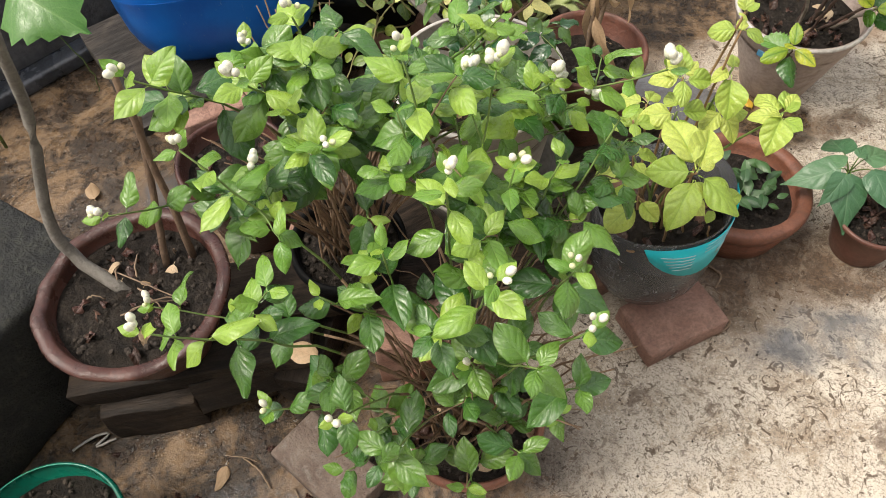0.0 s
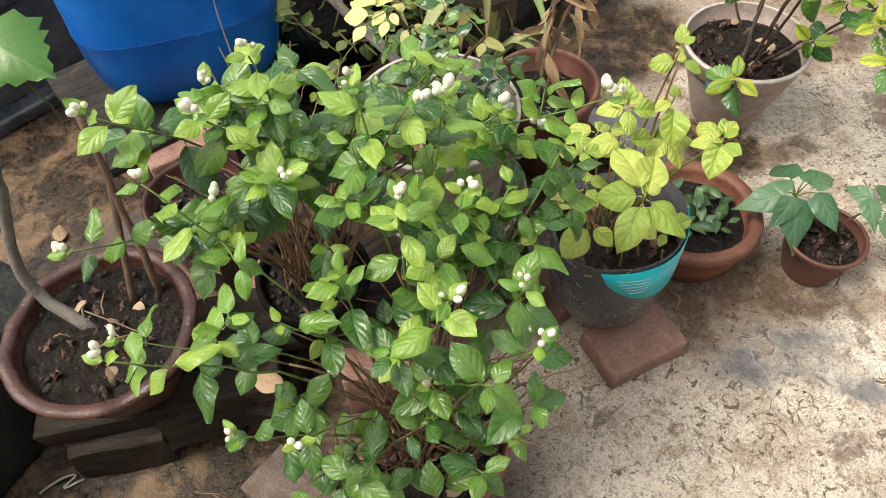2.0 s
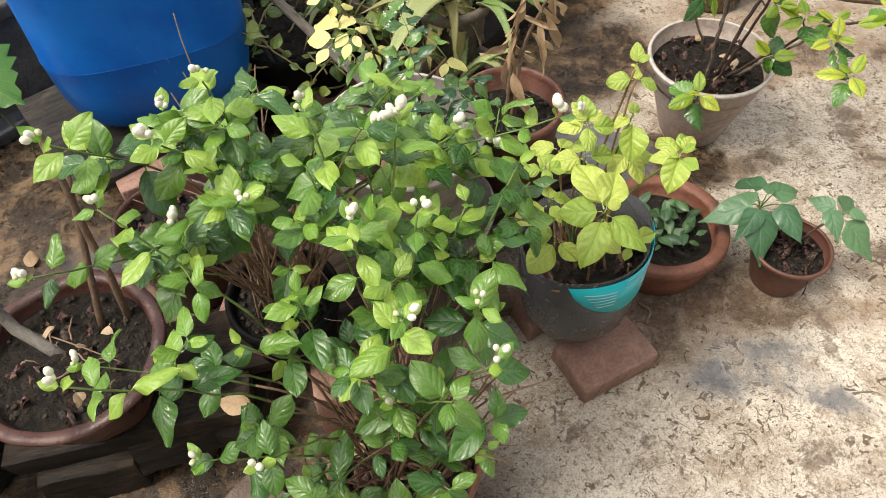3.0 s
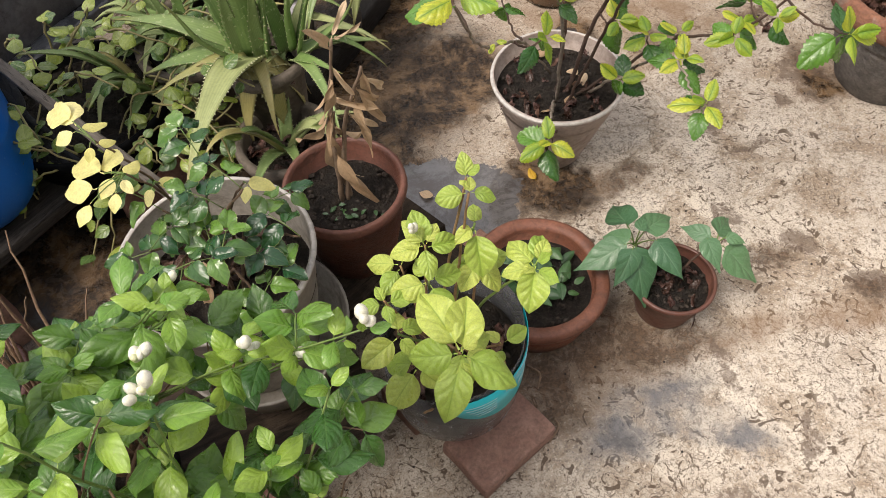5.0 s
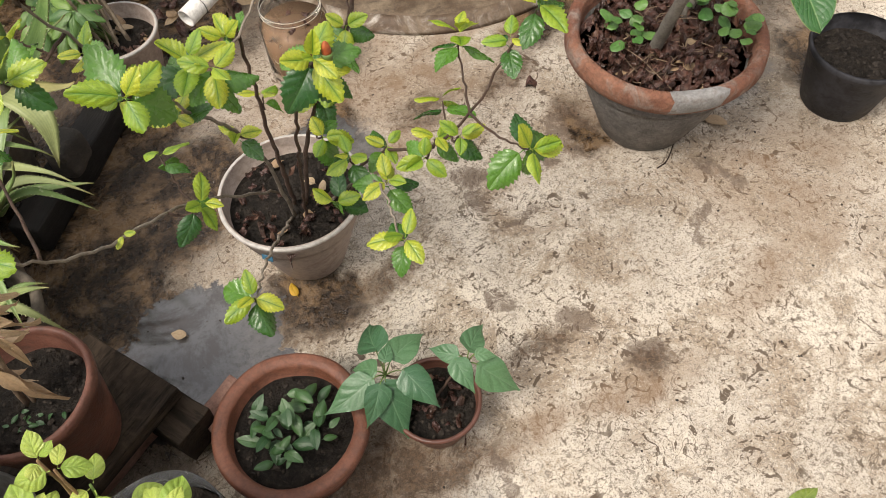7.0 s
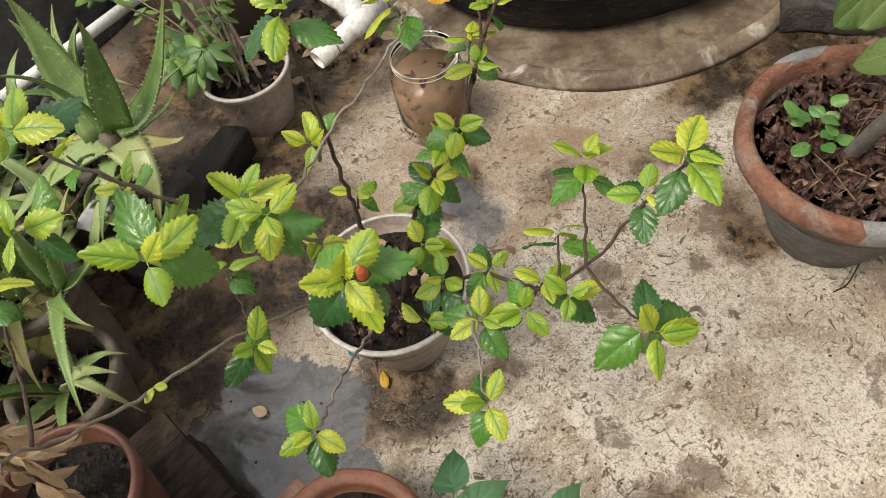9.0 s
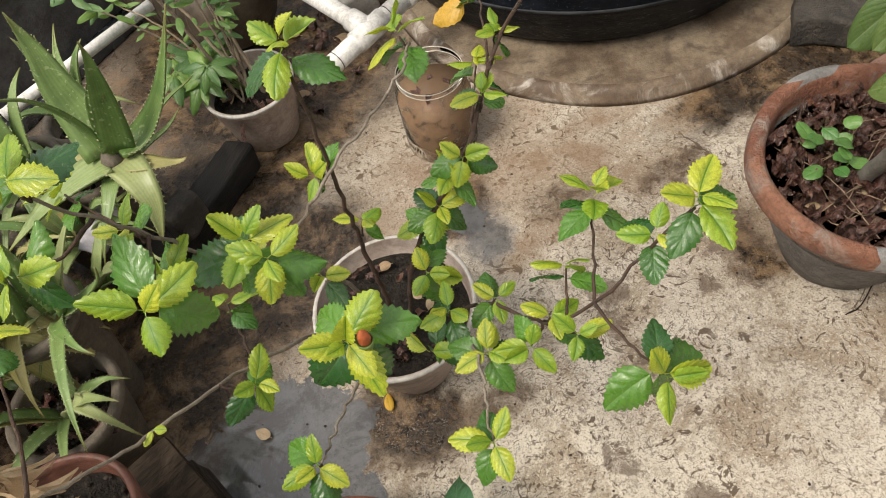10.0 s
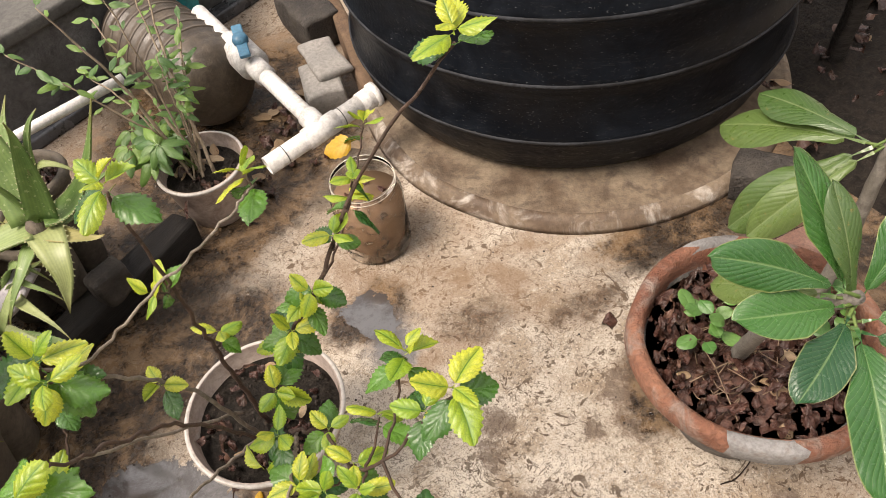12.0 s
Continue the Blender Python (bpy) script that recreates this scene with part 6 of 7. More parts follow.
def heart_plant():
    o = Vector((1.349, 1.732, 0.11))
    t = thing("heart_leaf_plant", *o, "young plant with dull dark-green heart-shaped leaves", "plant", "garden plants")
    rng = random.Random(5)
    forks = {0: (1.265, 1.795, 0.20), 1: (1.425, 1.735, 0.215)}
    # leaves: fork, base and tip
    rows = [(0, (1.27, 1.855, 0.20), (1.275, 1.975, 0.14)), (0, (1.29, 1.805, 0.24), (1.385, 1.855, 0.215)), (0, (1.258, 1.775, 0.215), (1.248, 1.665, 0.13)), (0, (1.235, 1.79, 0.22), (1.115, 1.77, 0.175)),
            (0, (1.30, 1.77, 0.24), (1.337, 1.66, 0.20)), (1, (1.435, 1.75, 0.24), (1.503, 1.815, 0.21)), (1, (1.44, 1.715, 0.23), (1.508, 1.640, 0.16)), (1, (1.40, 1.74, 0.25), (1.405, 1.665, 0.22)),
            (1, (1.41, 1.745, 0.25), (1.355, 1.79, 0.24)), (1, (1.44, 1.73, 0.255), (1.485, 1.71, 0.245)), (0, (1.25, 1.80, 0.225), (1.205, 1.855, 0.19)), (0, (1.27, 1.80, 0.25), (1.30, 1.84, 0.25)), (0, (1.245, 1.77, 0.225), (1.19, 1.70, 0.18))]
    for k, f in forks.items():
        branch(t, [(0.01 - 0.02 * k, 0, 0), local(o, f) * 0.5 + Vector((0, 0, 0.03)), local(o, f)], 0.0034, 0.0024, HIB_BARK, "stem", 10, 0.003, k, 6)
    for i, (k, at, tip) in enumerate(rows):
        a, e, f = local(o, at), local(o, tip), local(o, forks[k])
        branch(t, [f, f.lerp(a, 0.5) + Vector((0, 0, 0.008)), a], 0.0018, 0.0012, GREEN_STEM, "leaf_stalk", 6, 0.001, i, 5)
        placed("leaf", rng.choice(HL), t, aim(a, e - a, (rng.uniform(-.2, .15), rng.uniform(-.6, -.3), 1), max(0.40, 0.92 * (e - a).length / 0.105)))


heart_plant()

RL = leaf_set("leaf", 4, 0.055, 0.026, RING_LEAF, 61, droop=0.35, fold=0.35, wave=0.05)


def tuft(name, o, label, meshes, count, lo, hi, seed, stems=0.0, rise=(5, 60)):
    o = Vector(o)
    t = thing(name, *o, label, "plant", "garden plants")
    rng = random.Random(seed)
    for i in range(count):
        d = spread((0, 0, 1), i * 2.4 + rng.uniform(-.4, .4), rng.uniform(*rise))
        q = 0.085 if stems else 0.03
        p = Vector((rng.uniform(-q, q) * 0.8, rng.uniform(-q, q) * 0.8, rng.uniform(0, stems + 0.01)))
        placed("leaf", rng.choice(meshes), t, aim(p, d, (0, -0.2, 1), rng.uniform(lo, hi)))
    return t


tuft("seedling_tuft", (1.05, 1.81, 0.10), "low dark-green seedlings in a shallow clay pot", RL, 46, 0.4, 1.1, 6, 0.045)
tuft("weed", (0.64, 1.93, 0.385), "tiny green weed in a pot", RL, 7, 0.25, 0.4, 7)
tuft("weed", (0.70, 1.90, 0.385), "tiny green weed in a pot", RL, 7, 0.2, 0.35, 8)


def dry_plant():
    o = Vector((0.663, 1.97, 0.375))
    t = thing("withered_plant", *o, "withered brown plant with hanging dry leaves", "plant", "garden plants")
    rng = random.Random(9)
    meshes = leaf_set("leaf", 6, 0.11, 0.017, DRY_LEAF, 71, droop=0.35, fold=0.9, shape="long", wave=0.10, rows=14, bow=0.2)
    # stems and the hanging leaves on them: where along the stem, and the leaf's tip
    stems = [((0.695, 1.955, 0.80), [(1.0, (0.727, 1.982, 0.85)), (0.95, (0.677, 1.913, 0.86)), (0.9, (0.711, 1.92, 0.70)), (0.8, (0.665, 1.94, 0.62)), (0.7, (0.735, 1.92, 0.66)), (0.6, (0.62, 1.96, 0.54)), (0.5, (0.64, 1.94, 0.43))]),
             ((0.735, 1.945, 0.74), [(1.0, (0.738, 1.942, 0.64)), (0.95, (0.785, 1.96, 0.66)), (0.9, (0.765, 1.93, 0.59)), (0.8, (0.715, 1.92, 0.60)), (0.7, (0.75, 1.91, 0.56))]),
             ((0.675, 1.975, 0.62), [(1.0, (0.64, 1.93, 0.57)), (0.8, (0.735, 2.0, 0.50)), (0.6, (0.675, 1.90, 0.45)), (0.4, (0.71, 1.90, 0.42))])]
    for i, (tip, leaves) in enumerate(stems):
        q = local(o, tip)
        line = branch(t, [(0.012 * i - 0.01, -0.012, 0), q * 0.5 + Vector((-0.012, 0.01, 0.02)), q], 0.0062, 0.0028, DRY_STEM, "stem", 14, 0.006, i, 6)
        for f, end in leaves:
            at = line[int(f * 14)]
            e = local(o, end)
            d = e - at
            placed("leaf", rng.choice(meshes), t, aim(at, d, (rng.uniform(-1, 1), -1.0, 0.5), max(0.55, d.length * 1.05 / 0.11)))
            if rng.random() < 0.6:
                placed("leaf", rng.choice(meshes), t, aim(at, d + Vector((rng.uniform(-.06, .06), rng.uniform(-.04, .04), rng.uniform(-.05, 0.02))), (rng.uniform(-1, 1), -0.6, 0.3), rng.uniform(0.5, 0.8)))


dry_plant()


# ---- aloes ----
def aloe_skin(name, a, b, pale, specks=0.6):
    """Aloe skin: dull green drawn out along the blade, pale flecks, a bloom and brown wear."""
    k = Nodes(name)
    uv = k.node("ShaderNodeSeparateXYZ", Vector=k.coords("UV"))
    vec = k.coords()
    rnd = k.node("ShaderNodeObjectInfo").outputs["Random"]
    big, fine = k.noise(vec, 9, 5, 0.65, 0.5), k.noise(vec, 120, 4, 0.7)
    col = k.mix(k.step(big, 0.35, 0.65), a, b)
    col = k.mix(k.step(rnd, 0.0, 1.0, 0.0, 0.55), col, pale)
    stripe = k.calc("ABSOLUTE", k.calc("SUBTRACT", k.calc("FRACT", k.calc("MULTIPLY", uv.outputs[0], 9.0)), 0.5))
    col = k.mix(k.step(stripe, 0.1, 0.4, 0.22, 0.0), col, k.mix(0.6, col, (0.02, 0.06, 0.01)))
    fleck = k.calc("MULTIPLY", k.step(k.noise(vec, 95, 2, 0.5), 0.62, 0.68), specks)
    col = k.mix(fleck, col, (0.36, 0.42, 0.22))
    col = k.mix(k.step(uv.outputs[1], 0.80, 1.0, 0.0, 0.5), col, (0.27, 0.19, 0.07))
    col = k.mix(k.step(k.noise(vec, 26, 6, 0.75, 1.0), 0.60, 0.72, 0.0, 0.55), col, (0.22, 0.14, 0.06))
    col = k.mix(k.step(fine, 0.45, 0.75, 0.0, 0.3), col, k.mix(0.6, col, (0.03, 0.05, 0.02)))
    k.bump(k.calc("ADD", big, k.calc("MULTIPLY", fine, 0.5)), 0.3, 0.004)
    return k.set(color=col, rough=k.step(big, 0.3, 0.7, 0.36, 0.55), spec=0.45)


ALOE = aloe_skin("aloe_skin", (0.095, 0.175, 0.045), (0.165, 0.26, 0.07), (0.25, 0.325, 0.125))
ALOE_DRY = aloe_skin("aloe_dry", (0.27, 0.27, 0.09), (0.36, 0.34, 0.14), (0.40, 0.31, 0.12), 0.2)
ALOE_PALE = aloe_skin("aloe_pale", (0.215, 0.29, 0.105), (0.30, 0.37, 0.15), (0.35, 0.36, 0.16), 0.3)
BOWL = surface("stained_bowl", (0.10, 0.082, 0.062), (0.18, 0.15, 0.115), (0.035, 0.028, 0.02), 10, 70, 0.8, 0.8, 0.6)
SKINS = {"green": ALOE, "dry": ALOE_DRY, "pale": ALOE_PALE}


def aloe_blade(parent, base, bow, tip, width, material, seed, flat=1.0, face=None):
    """A fleshy blade from its base over a bow point to its tip: hollow above, round below, toothed along both edges."""
    base, bow, tip = Vector(base), Vector(bow), Vector(tip)
    bm = bmesh.new()
    uvl = bm.loops.layers.uv.new("UVMap")
    n = 16
    run = Vector((tip.x - base.x, tip.y - base.y, 0))
    run = run.normalized() if run.length > 0.02 else Vector((-0.3, 0.95, 0))
    if face:
        run = Vector((face[0], face[1], 0)).normalized()
    rows, spine, uvs = [], [], {}
    for i in range(n + 1):
        f = i / n
        p = base * (1 - f) ** 2 + bow * 2 * f * (1 - f) + tip * f * f
        p += noise.noise_vector((f * 2.5 + seed, seed * 1.7, 0)) * 0.012 * f
        d = ((bow - base) * (1 - f) + (tip - bow) * f).normalized()
        sidev = Vector((0, 0, 1)).cross(run) * 0.98 + d.orthogonal().normalized() * 0.02
        sidev = (sidev - d * sidev.dot(d)).normalized()
        up = d.cross(sidev)
        w = width / 2 * max(0.03, (1 - f ** 1.35) * (1.12 + 0.35 * f * (1 - f)))
        th = (w * 0.42 + 0.0025) * flat
        ring = []
        for u, h in ((-1, 0.42), (-0.55, 0.0), (0, -0.16), (0.55, 0.0), (1, 0.42), (0.66, -0.62), (0, -0.95), (-0.66, -0.62)):
            vt = bm.verts.new(p + sidev * u * w + up * h * th)
            uvs[vt] = (u * 0.5 + 0.5, f)
            ring.append(vt)
        rows.append(ring)
        spine.append((p, sidev, up, w, th, d))
    for q, r in zip(rows, rows[1:]):
        for j in range(8):
            bm.faces.new((q[j], q[(j + 1) % 8], r[(j + 1) % 8], r[j]))
    bm.faces.new(rows[0][::-1])
    bm.faces.new(rows[-1])
    bmesh.ops.recalc_face_normals(bm, faces=bm.faces)
    for face in bm.faces:
        for lp in face.loops:
            lp[uvl].uv = uvs[lp.vert]
    leaf = part("leaf", bm, material, parent)
    bm = bmesh.new()
    rng = random.Random(seed)
    length = (bow - base).length + (tip - bow).length
    per = max(1, int(length / n / 0.011))
    for (p0, sv, up, w, th, d), (p1, _, _, w1, th1, _) in zip(spine[1:-1], spine[2:]):
        for c in range(per):
            f = c / per
            at, ww = p0.lerp(p1, f), w + (w1 - w) * f
            for sg in (-1, 1):
                b = at + sv * sg * ww * 0.99 + up * 0.42 * th
                k = min(0.0044, 0.0014 + ww * 0.10) * rng.uniform(0.7, 1.2)
                vs = [bm.verts.new(b + d * k * 0.7), bm.verts.new(b - d * k * 0.7), bm.verts.new(b + up * k * 0.6), bm.verts.new(b + sv * sg * k * 1.1 + d * k * 0.6)]
                for f3 in ((0, 1, 3), (1, 2, 3), (2, 0, 3), (0, 2, 1)):
                    bm.faces.new([vs[x] for x in f3])
    part("teeth", bm, ALOE_TOOTH, leaf, "pale thorny teeth", smooth=False)["kind"] = "stuff"


def aloe(o, label, rows, seed, foot=None):
    """Rows: bow point, tip, width, skin and the way the hollow side faces; all in the world."""
    o = Vector(o)
    t = thing("aloe_plant", *o, label, "aloe", "garden plants")
    if foot:
        branch(t, [local(o, foot), local(o, (foot[0] * 0.5 + o.x * 0.5, foot[1] * 0.5 + o.y * 0.5, o.z * 0.6 + foot[2] * 0.4 - 0.03)), (0, 0, -0.01)], 0.022, 0.026, BOWL, "stem", 10, 0.004, seed, 9)
    for i, (bow, tip, width, skin, *face) in enumerate(rows):
        a = math.atan2(bow[1] - o.y, bow[0] - o.x)
        base = Vector((math.cos(a), math.sin(a), 0)) * 0.018 + Vector((0, 0, -0.003 * i))
        aloe_blade(t, base, local(o, bow), local(o, tip), width, SKINS[skin], seed * 40 + i, 0.55 if skin == "dry" else 0.9, *face)
    return t


aloe((0.742, 2.752, 0.445), "large green aloe with toothed curved leaves", [
    ((0.855, 2.80, 0.41), (1.00, 2.79, 0.735), 0.066, "green", (0.75, 0.66)), ((0.808, 2.77, 0.602), (0.83, 2.755, 0.740), 0.064, "green", (-0.1, 1)), ((0.676, 2.882, 0.577), (0.675, 2.915, 0.73), 0.094, "green", (-0.35, 0.94)),
    ((0.66, 2.89, 0.508), (0.70, 3.00, 0.62), 0.056, "green", (0.2, 1)), ((0.72, 2.78, 0.63), (0.655, 2.66, 0.72), 0.036, "green"), ((0.613, 2.70, 0.45), (0.46, 2.63, 0.36), 0.076, "pale"),
    ((0.839, 2.627, 0.447), (0.79, 2.585, 0.29), 0.076, "pale"), ((0.846, 2.682, 0.432), (0.90, 2.715, 0.41), 0.050, "dry"), ((0.780, 2.775, 0.548), (0.822, 2.775, 0.66), 0.032, "green", (-0.2, 1)),
    ((0.776, 2.775, 0.518), (0.805, 2.755, 0.60), 0.026, "green", (-0.2, 1)), ((0.736, 2.80, 0.518), (0.765, 2.81, 0.60), 0.032, "green", (0, 1)), ((0.814, 2.879, 0.417), (0.92, 2.975, 0.41), 0.024, "green"),
    ((0.807, 2.803, 0.388), (0.877, 2.905, 0.38), 0.026, "green"), ((0.579, 2.86, 0.388), (0.50, 2.90, 0.30), 0.050, "dry"), ((0.60, 2.78, 0.40), (0.53, 2.84, 0.28), 0.045, "dry"), ((0.73, 2.66, 0.45), (0.66, 2.56, 0.31), 0.045, "green")], 1, (0.645, 2.825, 0.30))
aloe((0.53, 2.40, 0.44), "broad green aloe with one leaf hanging down", [
    ((0.44, 2.26, 0.53), (0.365, 2.01, 0.470), 0.077, "pale"), ((0.42, 2.35, 0.49), (0.29, 2.355, 0.410), 0.043, "dry"), ((0.40, 2.46, 0.52), (0.25, 2.50, 0.520), 0.074, "green"),
    ((0.41, 2.42, 0.46), (0.27, 2.45, 0.400), 0.071, "green"), ((0.43, 2.37, 0.48), (0.395, 2.33, 0.660), 0.055, "green"), ((0.525, 2.43, 0.60), (0.53, 2.38, 0.780), 0.088, "green"),
    ((0.57, 2.45, 0.58), (0.61, 2.46, 0.720), 0.077, "green"), ((0.47, 2.48, 0.56), (0.43, 2.52, 0.680), 0.071, "green"), ((0.545, 2.32, 0.45), (0.54, 2.225, 0.310), 0.032, "dry"),
    ((0.50, 2.40, 0.55), (0.50, 2.41, 0.640), 0.039, "green"), ((0.55, 2.40, 0.54), (0.56, 2.40, 0.630), 0.037, "green"),
    ((0.60, 2.37, 0.40), (0.625, 2.37, 0.230), 0.066, "dry"), ((0.56, 2.31, 0.38), (0.57, 2.33, 0.200), 0.066, "dry"), ((0.48, 2.32, 0.38), (0.47, 2.33, 0.200), 0.061, "dry"), ((0.62, 2.43, 0.39), (0.64, 2.45, 0.220), 0.061, "dry")], 2)
aloe((0.615, 2.40, 0.42), "small green aloe with narrow upright leaves", [
    ((0.62, 2.41, 0.54), (0.65, 2.41, 0.660), 0.045, "green"), ((0.66, 2.41, 0.52), (0.71, 2.40, 0.620), 0.042, "green"), ((0.70, 2.40, 0.42), (0.78, 2.36, 0.560), 0.037, "green"),
    ((0.64, 2.31, 0.47), (0.72, 2.26, 0.450), 0.031, "green"), ((0.68, 2.22, 0.52), (0.685, 2.09, 0.400), 0.029, "green"), ((0.59, 2.44, 0.53), (0.58, 2.48, 0.640), 0.037, "green"), ((0.65, 2.45, 0.50), (0.72, 2.52, 0.550), 0.037, "pale")], 3)
aloe((0.50, 2.85, 0.40), "sprawling aloe with many slender toothed leaves", [
    ((0.36, 2.88, 0.52), (0.17, 2.90, 0.360), 0.033, "green"), ((0.40, 2.93, 0.54), (0.24, 3.02, 0.470), 0.033, "green"), ((0.44, 2.95, 0.54), (0.33, 3.06, 0.450), 0.030, "green"),
    ((0.33, 2.82, 0.48), (0.14, 2.80, 0.300), 0.035, "green"), ((0.40, 2.78, 0.48), (0.27, 2.71, 0.330), 0.031, "pale"), ((0.44, 2.75, 0.48), (0.37, 2.64, 0.350), 0.030, "green"),
    ((0.46, 2.92, 0.56), (0.41, 3.00, 0.570), 0.037, "green"), ((0.49, 2.92, 0.56), (0.48, 2.99, 0.600), 0.042, "green"), ((0.42, 2.86, 0.54), (0.31, 2.86, 0.530), 0.030, "green"),
    ((0.54, 2.92, 0.54), (0.57, 3.01, 0.530), 0.037, "green"), ((0.57, 2.80, 0.48), (0.66, 2.77, 0.430), 0.029, "green"), ((0.52, 2.76, 0.46), (0.53, 2.66, 0.330), 0.030, "green"),
    ((0.38, 2.76, 0.42), (0.24, 2.62, 0.260), 0.029, "green"), ((0.46, 2.72, 0.42), (0.43, 2.60, 0.290), 0.030, "pale"), ((0.42, 2.84, 0.44), (0.20, 2.74, 0.350), 0.024, "dry"), ((0.56, 2.74, 0.42), (0.60, 2.65, 0.260), 0.024, "dry")], 4)
aloe((0.62, 3.00, 0.37), "green aloe by the wall with narrow leaves", [
    ((0.60, 3.04, 0.50), (0.56, 3.09, 0.560), 0.042, "green"), ((0.66, 3.03, 0.50), (0.70, 3.07, 0.520), 0.037, "green"), ((0.57, 2.97, 0.46), (0.49, 2.95, 0.440), 0.035, "green"), ((0.62, 3.02, 0.50), (0.63, 3.05, 0.570), 0.042, "green"),
    ((0.68, 2.98, 0.46), (0.77, 2.98, 0.360), 0.033, "pale")], 5)
aloe((0.36, 2.60, 0.34), "young aloe with slender toothed leaves", [
    ((0.30, 2.62, 0.45), (0.20, 2.64, 0.44), 0.027, "green"), ((0.37, 2.64, 0.46), (0.37, 2.69, 0.53), 0.029, "green"), ((0.32, 2.56, 0.42), (0.25, 2.50, 0.38), 0.027, "green"), ((0.42, 2.58, 0.44), (0.48, 2.57, 0.50), 0.027, "green"),
    ((0.34, 2.52, 0.42), (0.32, 2.43, 0.36), 0.027, "green"), ((0.40, 2.53, 0.40), (0.43, 2.45, 0.33), 0.027, "pale"), ((0.33, 2.62, 0.46), (0.28, 2.68, 0.52), 0.026, "green")], 6)


def aloe_pup(o, count, seed, lean, reach=0.26):
    """A young rosette whose slender leaves arch outwards, most of them to one side."""
    rng = random.Random(seed)
    rows = []
    for i in range(count):
        a = radians(lean + rng.gauss(0, 75))
        q = reach * rng.uniform(0.55, 1.1)
        up = rng.uniform(0.02, 0.20)
        bow = (o[0] + math.cos(a) * q * 0.5, o[1] + math.sin(a) * q * 0.5, o[2] + up + 0.03)
        tip = (o[0] + math.cos(a) * q, o[1] + math.sin(a) * q, o[2] + up * rng.uniform(-0.2, 1.3))
        rows.append((bow, tip, rng.uniform(0.024, 0.040), "dry" if rng.random() < 0.12 else "pale" if rng.random() < 0.3 else "green"))
    aloe(o, "young aloe with slender arching toothed leaves", rows, seed)


for n, (o, count, lean) in enumerate((((0.30, 2.74, 0.30), 11, 190), ((0.42, 2.64, 0.30), 11, 230), ((0.60, 2.68, 0.30), 9, 250), ((0.24, 2.56, 0.28), 10, 200), ((0.40, 2.98, 0.34), 10, 170), ((0.36, 2.86, 0.36), 10, 210), ((0.62, 2.54, 0.30), 8, 300), ((0.55, 2.28, 0.25), 8, 280))):
    aloe_pup(o, count, 110 + n, lean)




def aloe_tub(x, y, r, h, label, seed):
    t = clay_pot("planter_bowl", x, y, 0.0, r * 0.5, r, h, BOWL, label, 0.05, 0.012, 0.03, 0.012, 0.05, seed)
    litter(t, MULCH_BITS, r * 0.8, h - 0.04, 18, seed)
    return t


aloe_tub(0.545, 2.43, 0.105, 0.40, "grey cement bowl full of aloe and dry leaves", 41)
aloe_tub(0.630, 2.835, 0.085, 0.34, "grey cement bowl full of aloe", 42)
aloe_tub(0.49, 2.85, 0.11, 0.38, "grey cement bowl full of aloe", 43)
aloe_tub(0.61, 3.01, 0.10, 0.36, "grey cement bowl full of aloe", 44)
aloe_tub(0.55, 2.28, 0.125, 0.27, "low cement bowl crowded with young aloes", 47)
aloe_tub(0.36, 2.63, 0.14, 0.32, "low cement bowl crowded with young aloes", 45)
aloe_tub(0.33, 2.87, 0.10, 0.34, "low cement bowl crowded with young aloes", 46)

ML = leaf_set("leaf", 5, 0.058, 0.043, MONEY_LEAF, 81, droop=0.3, fold=0.3, shape="broad", wave=0.06)


def money_plant():
    o = Vector((0.10, 2.52, 0.0))
    t = thing("money_plant", *o, "trailing money plant with marbled green leaves", "climber", "garden plants")
    rng = random.Random(12)
    for i in range(78):
        b = Vector((rng.uniform(-.25, .30), rng.uniform(-.25, .2), rng.uniform(0.18, 0.42)))
        e = b + Vector((rng.uniform(-.2, .25), rng.uniform(-.25, .15), rng.uniform(-.15, .1)))
        e.z = max(e.z, 0.08)
        line = branch(t, [b, b.lerp(e, 0.5) + Vector((rng.uniform(-.05, .05), 0, 0.06)), e], 0.003, 0.002, VINE, "vine", 10, 0.01, i, 5)
        for k in range(3, 11, 2):
            d = spread((0, 0, 1), rng.uniform(0, 6.28), rng.uniform(-20, 50))
            placed("leaf", rng.choice(ML), t, aim(line[k], d, (rng.uniform(-.3, .3), rng.uniform(-.6, 0), 1), rng.uniform(0.45, 0.95)))


VINE = surface("vine_stem", (0.24, 0.22, 0.07), (0.32, 0.28, 0.12), (0.2, 0.13, 0.06), 20, 100, 0.6, 0.3, 0.5)
money_plant()
tub = clay_pot("plastic_pot", 0.08, 2.52, 0.0, 0.16, 0.22, 0.3, BLACK_PLASTIC, "black plastic tub under a money plant", 0.05, seed=51)


# ---- plumeria ----
PL = leaf_set("leaf", 5, 0.20, 0.086, PLUMERIA_LEAF, 91, droop=0.15, fold=0.3, shape="oblong", wave=0.04, rows=26, quilt=0.16, veins=13)
PP = leaf_set("leaf", 3, 0.20, 0.075, PLUMERIA_PALE, 92, droop=0.22, fold=0.3, shape="oblong", wave=0.05, rows=26, quilt=0.3, veins=13)


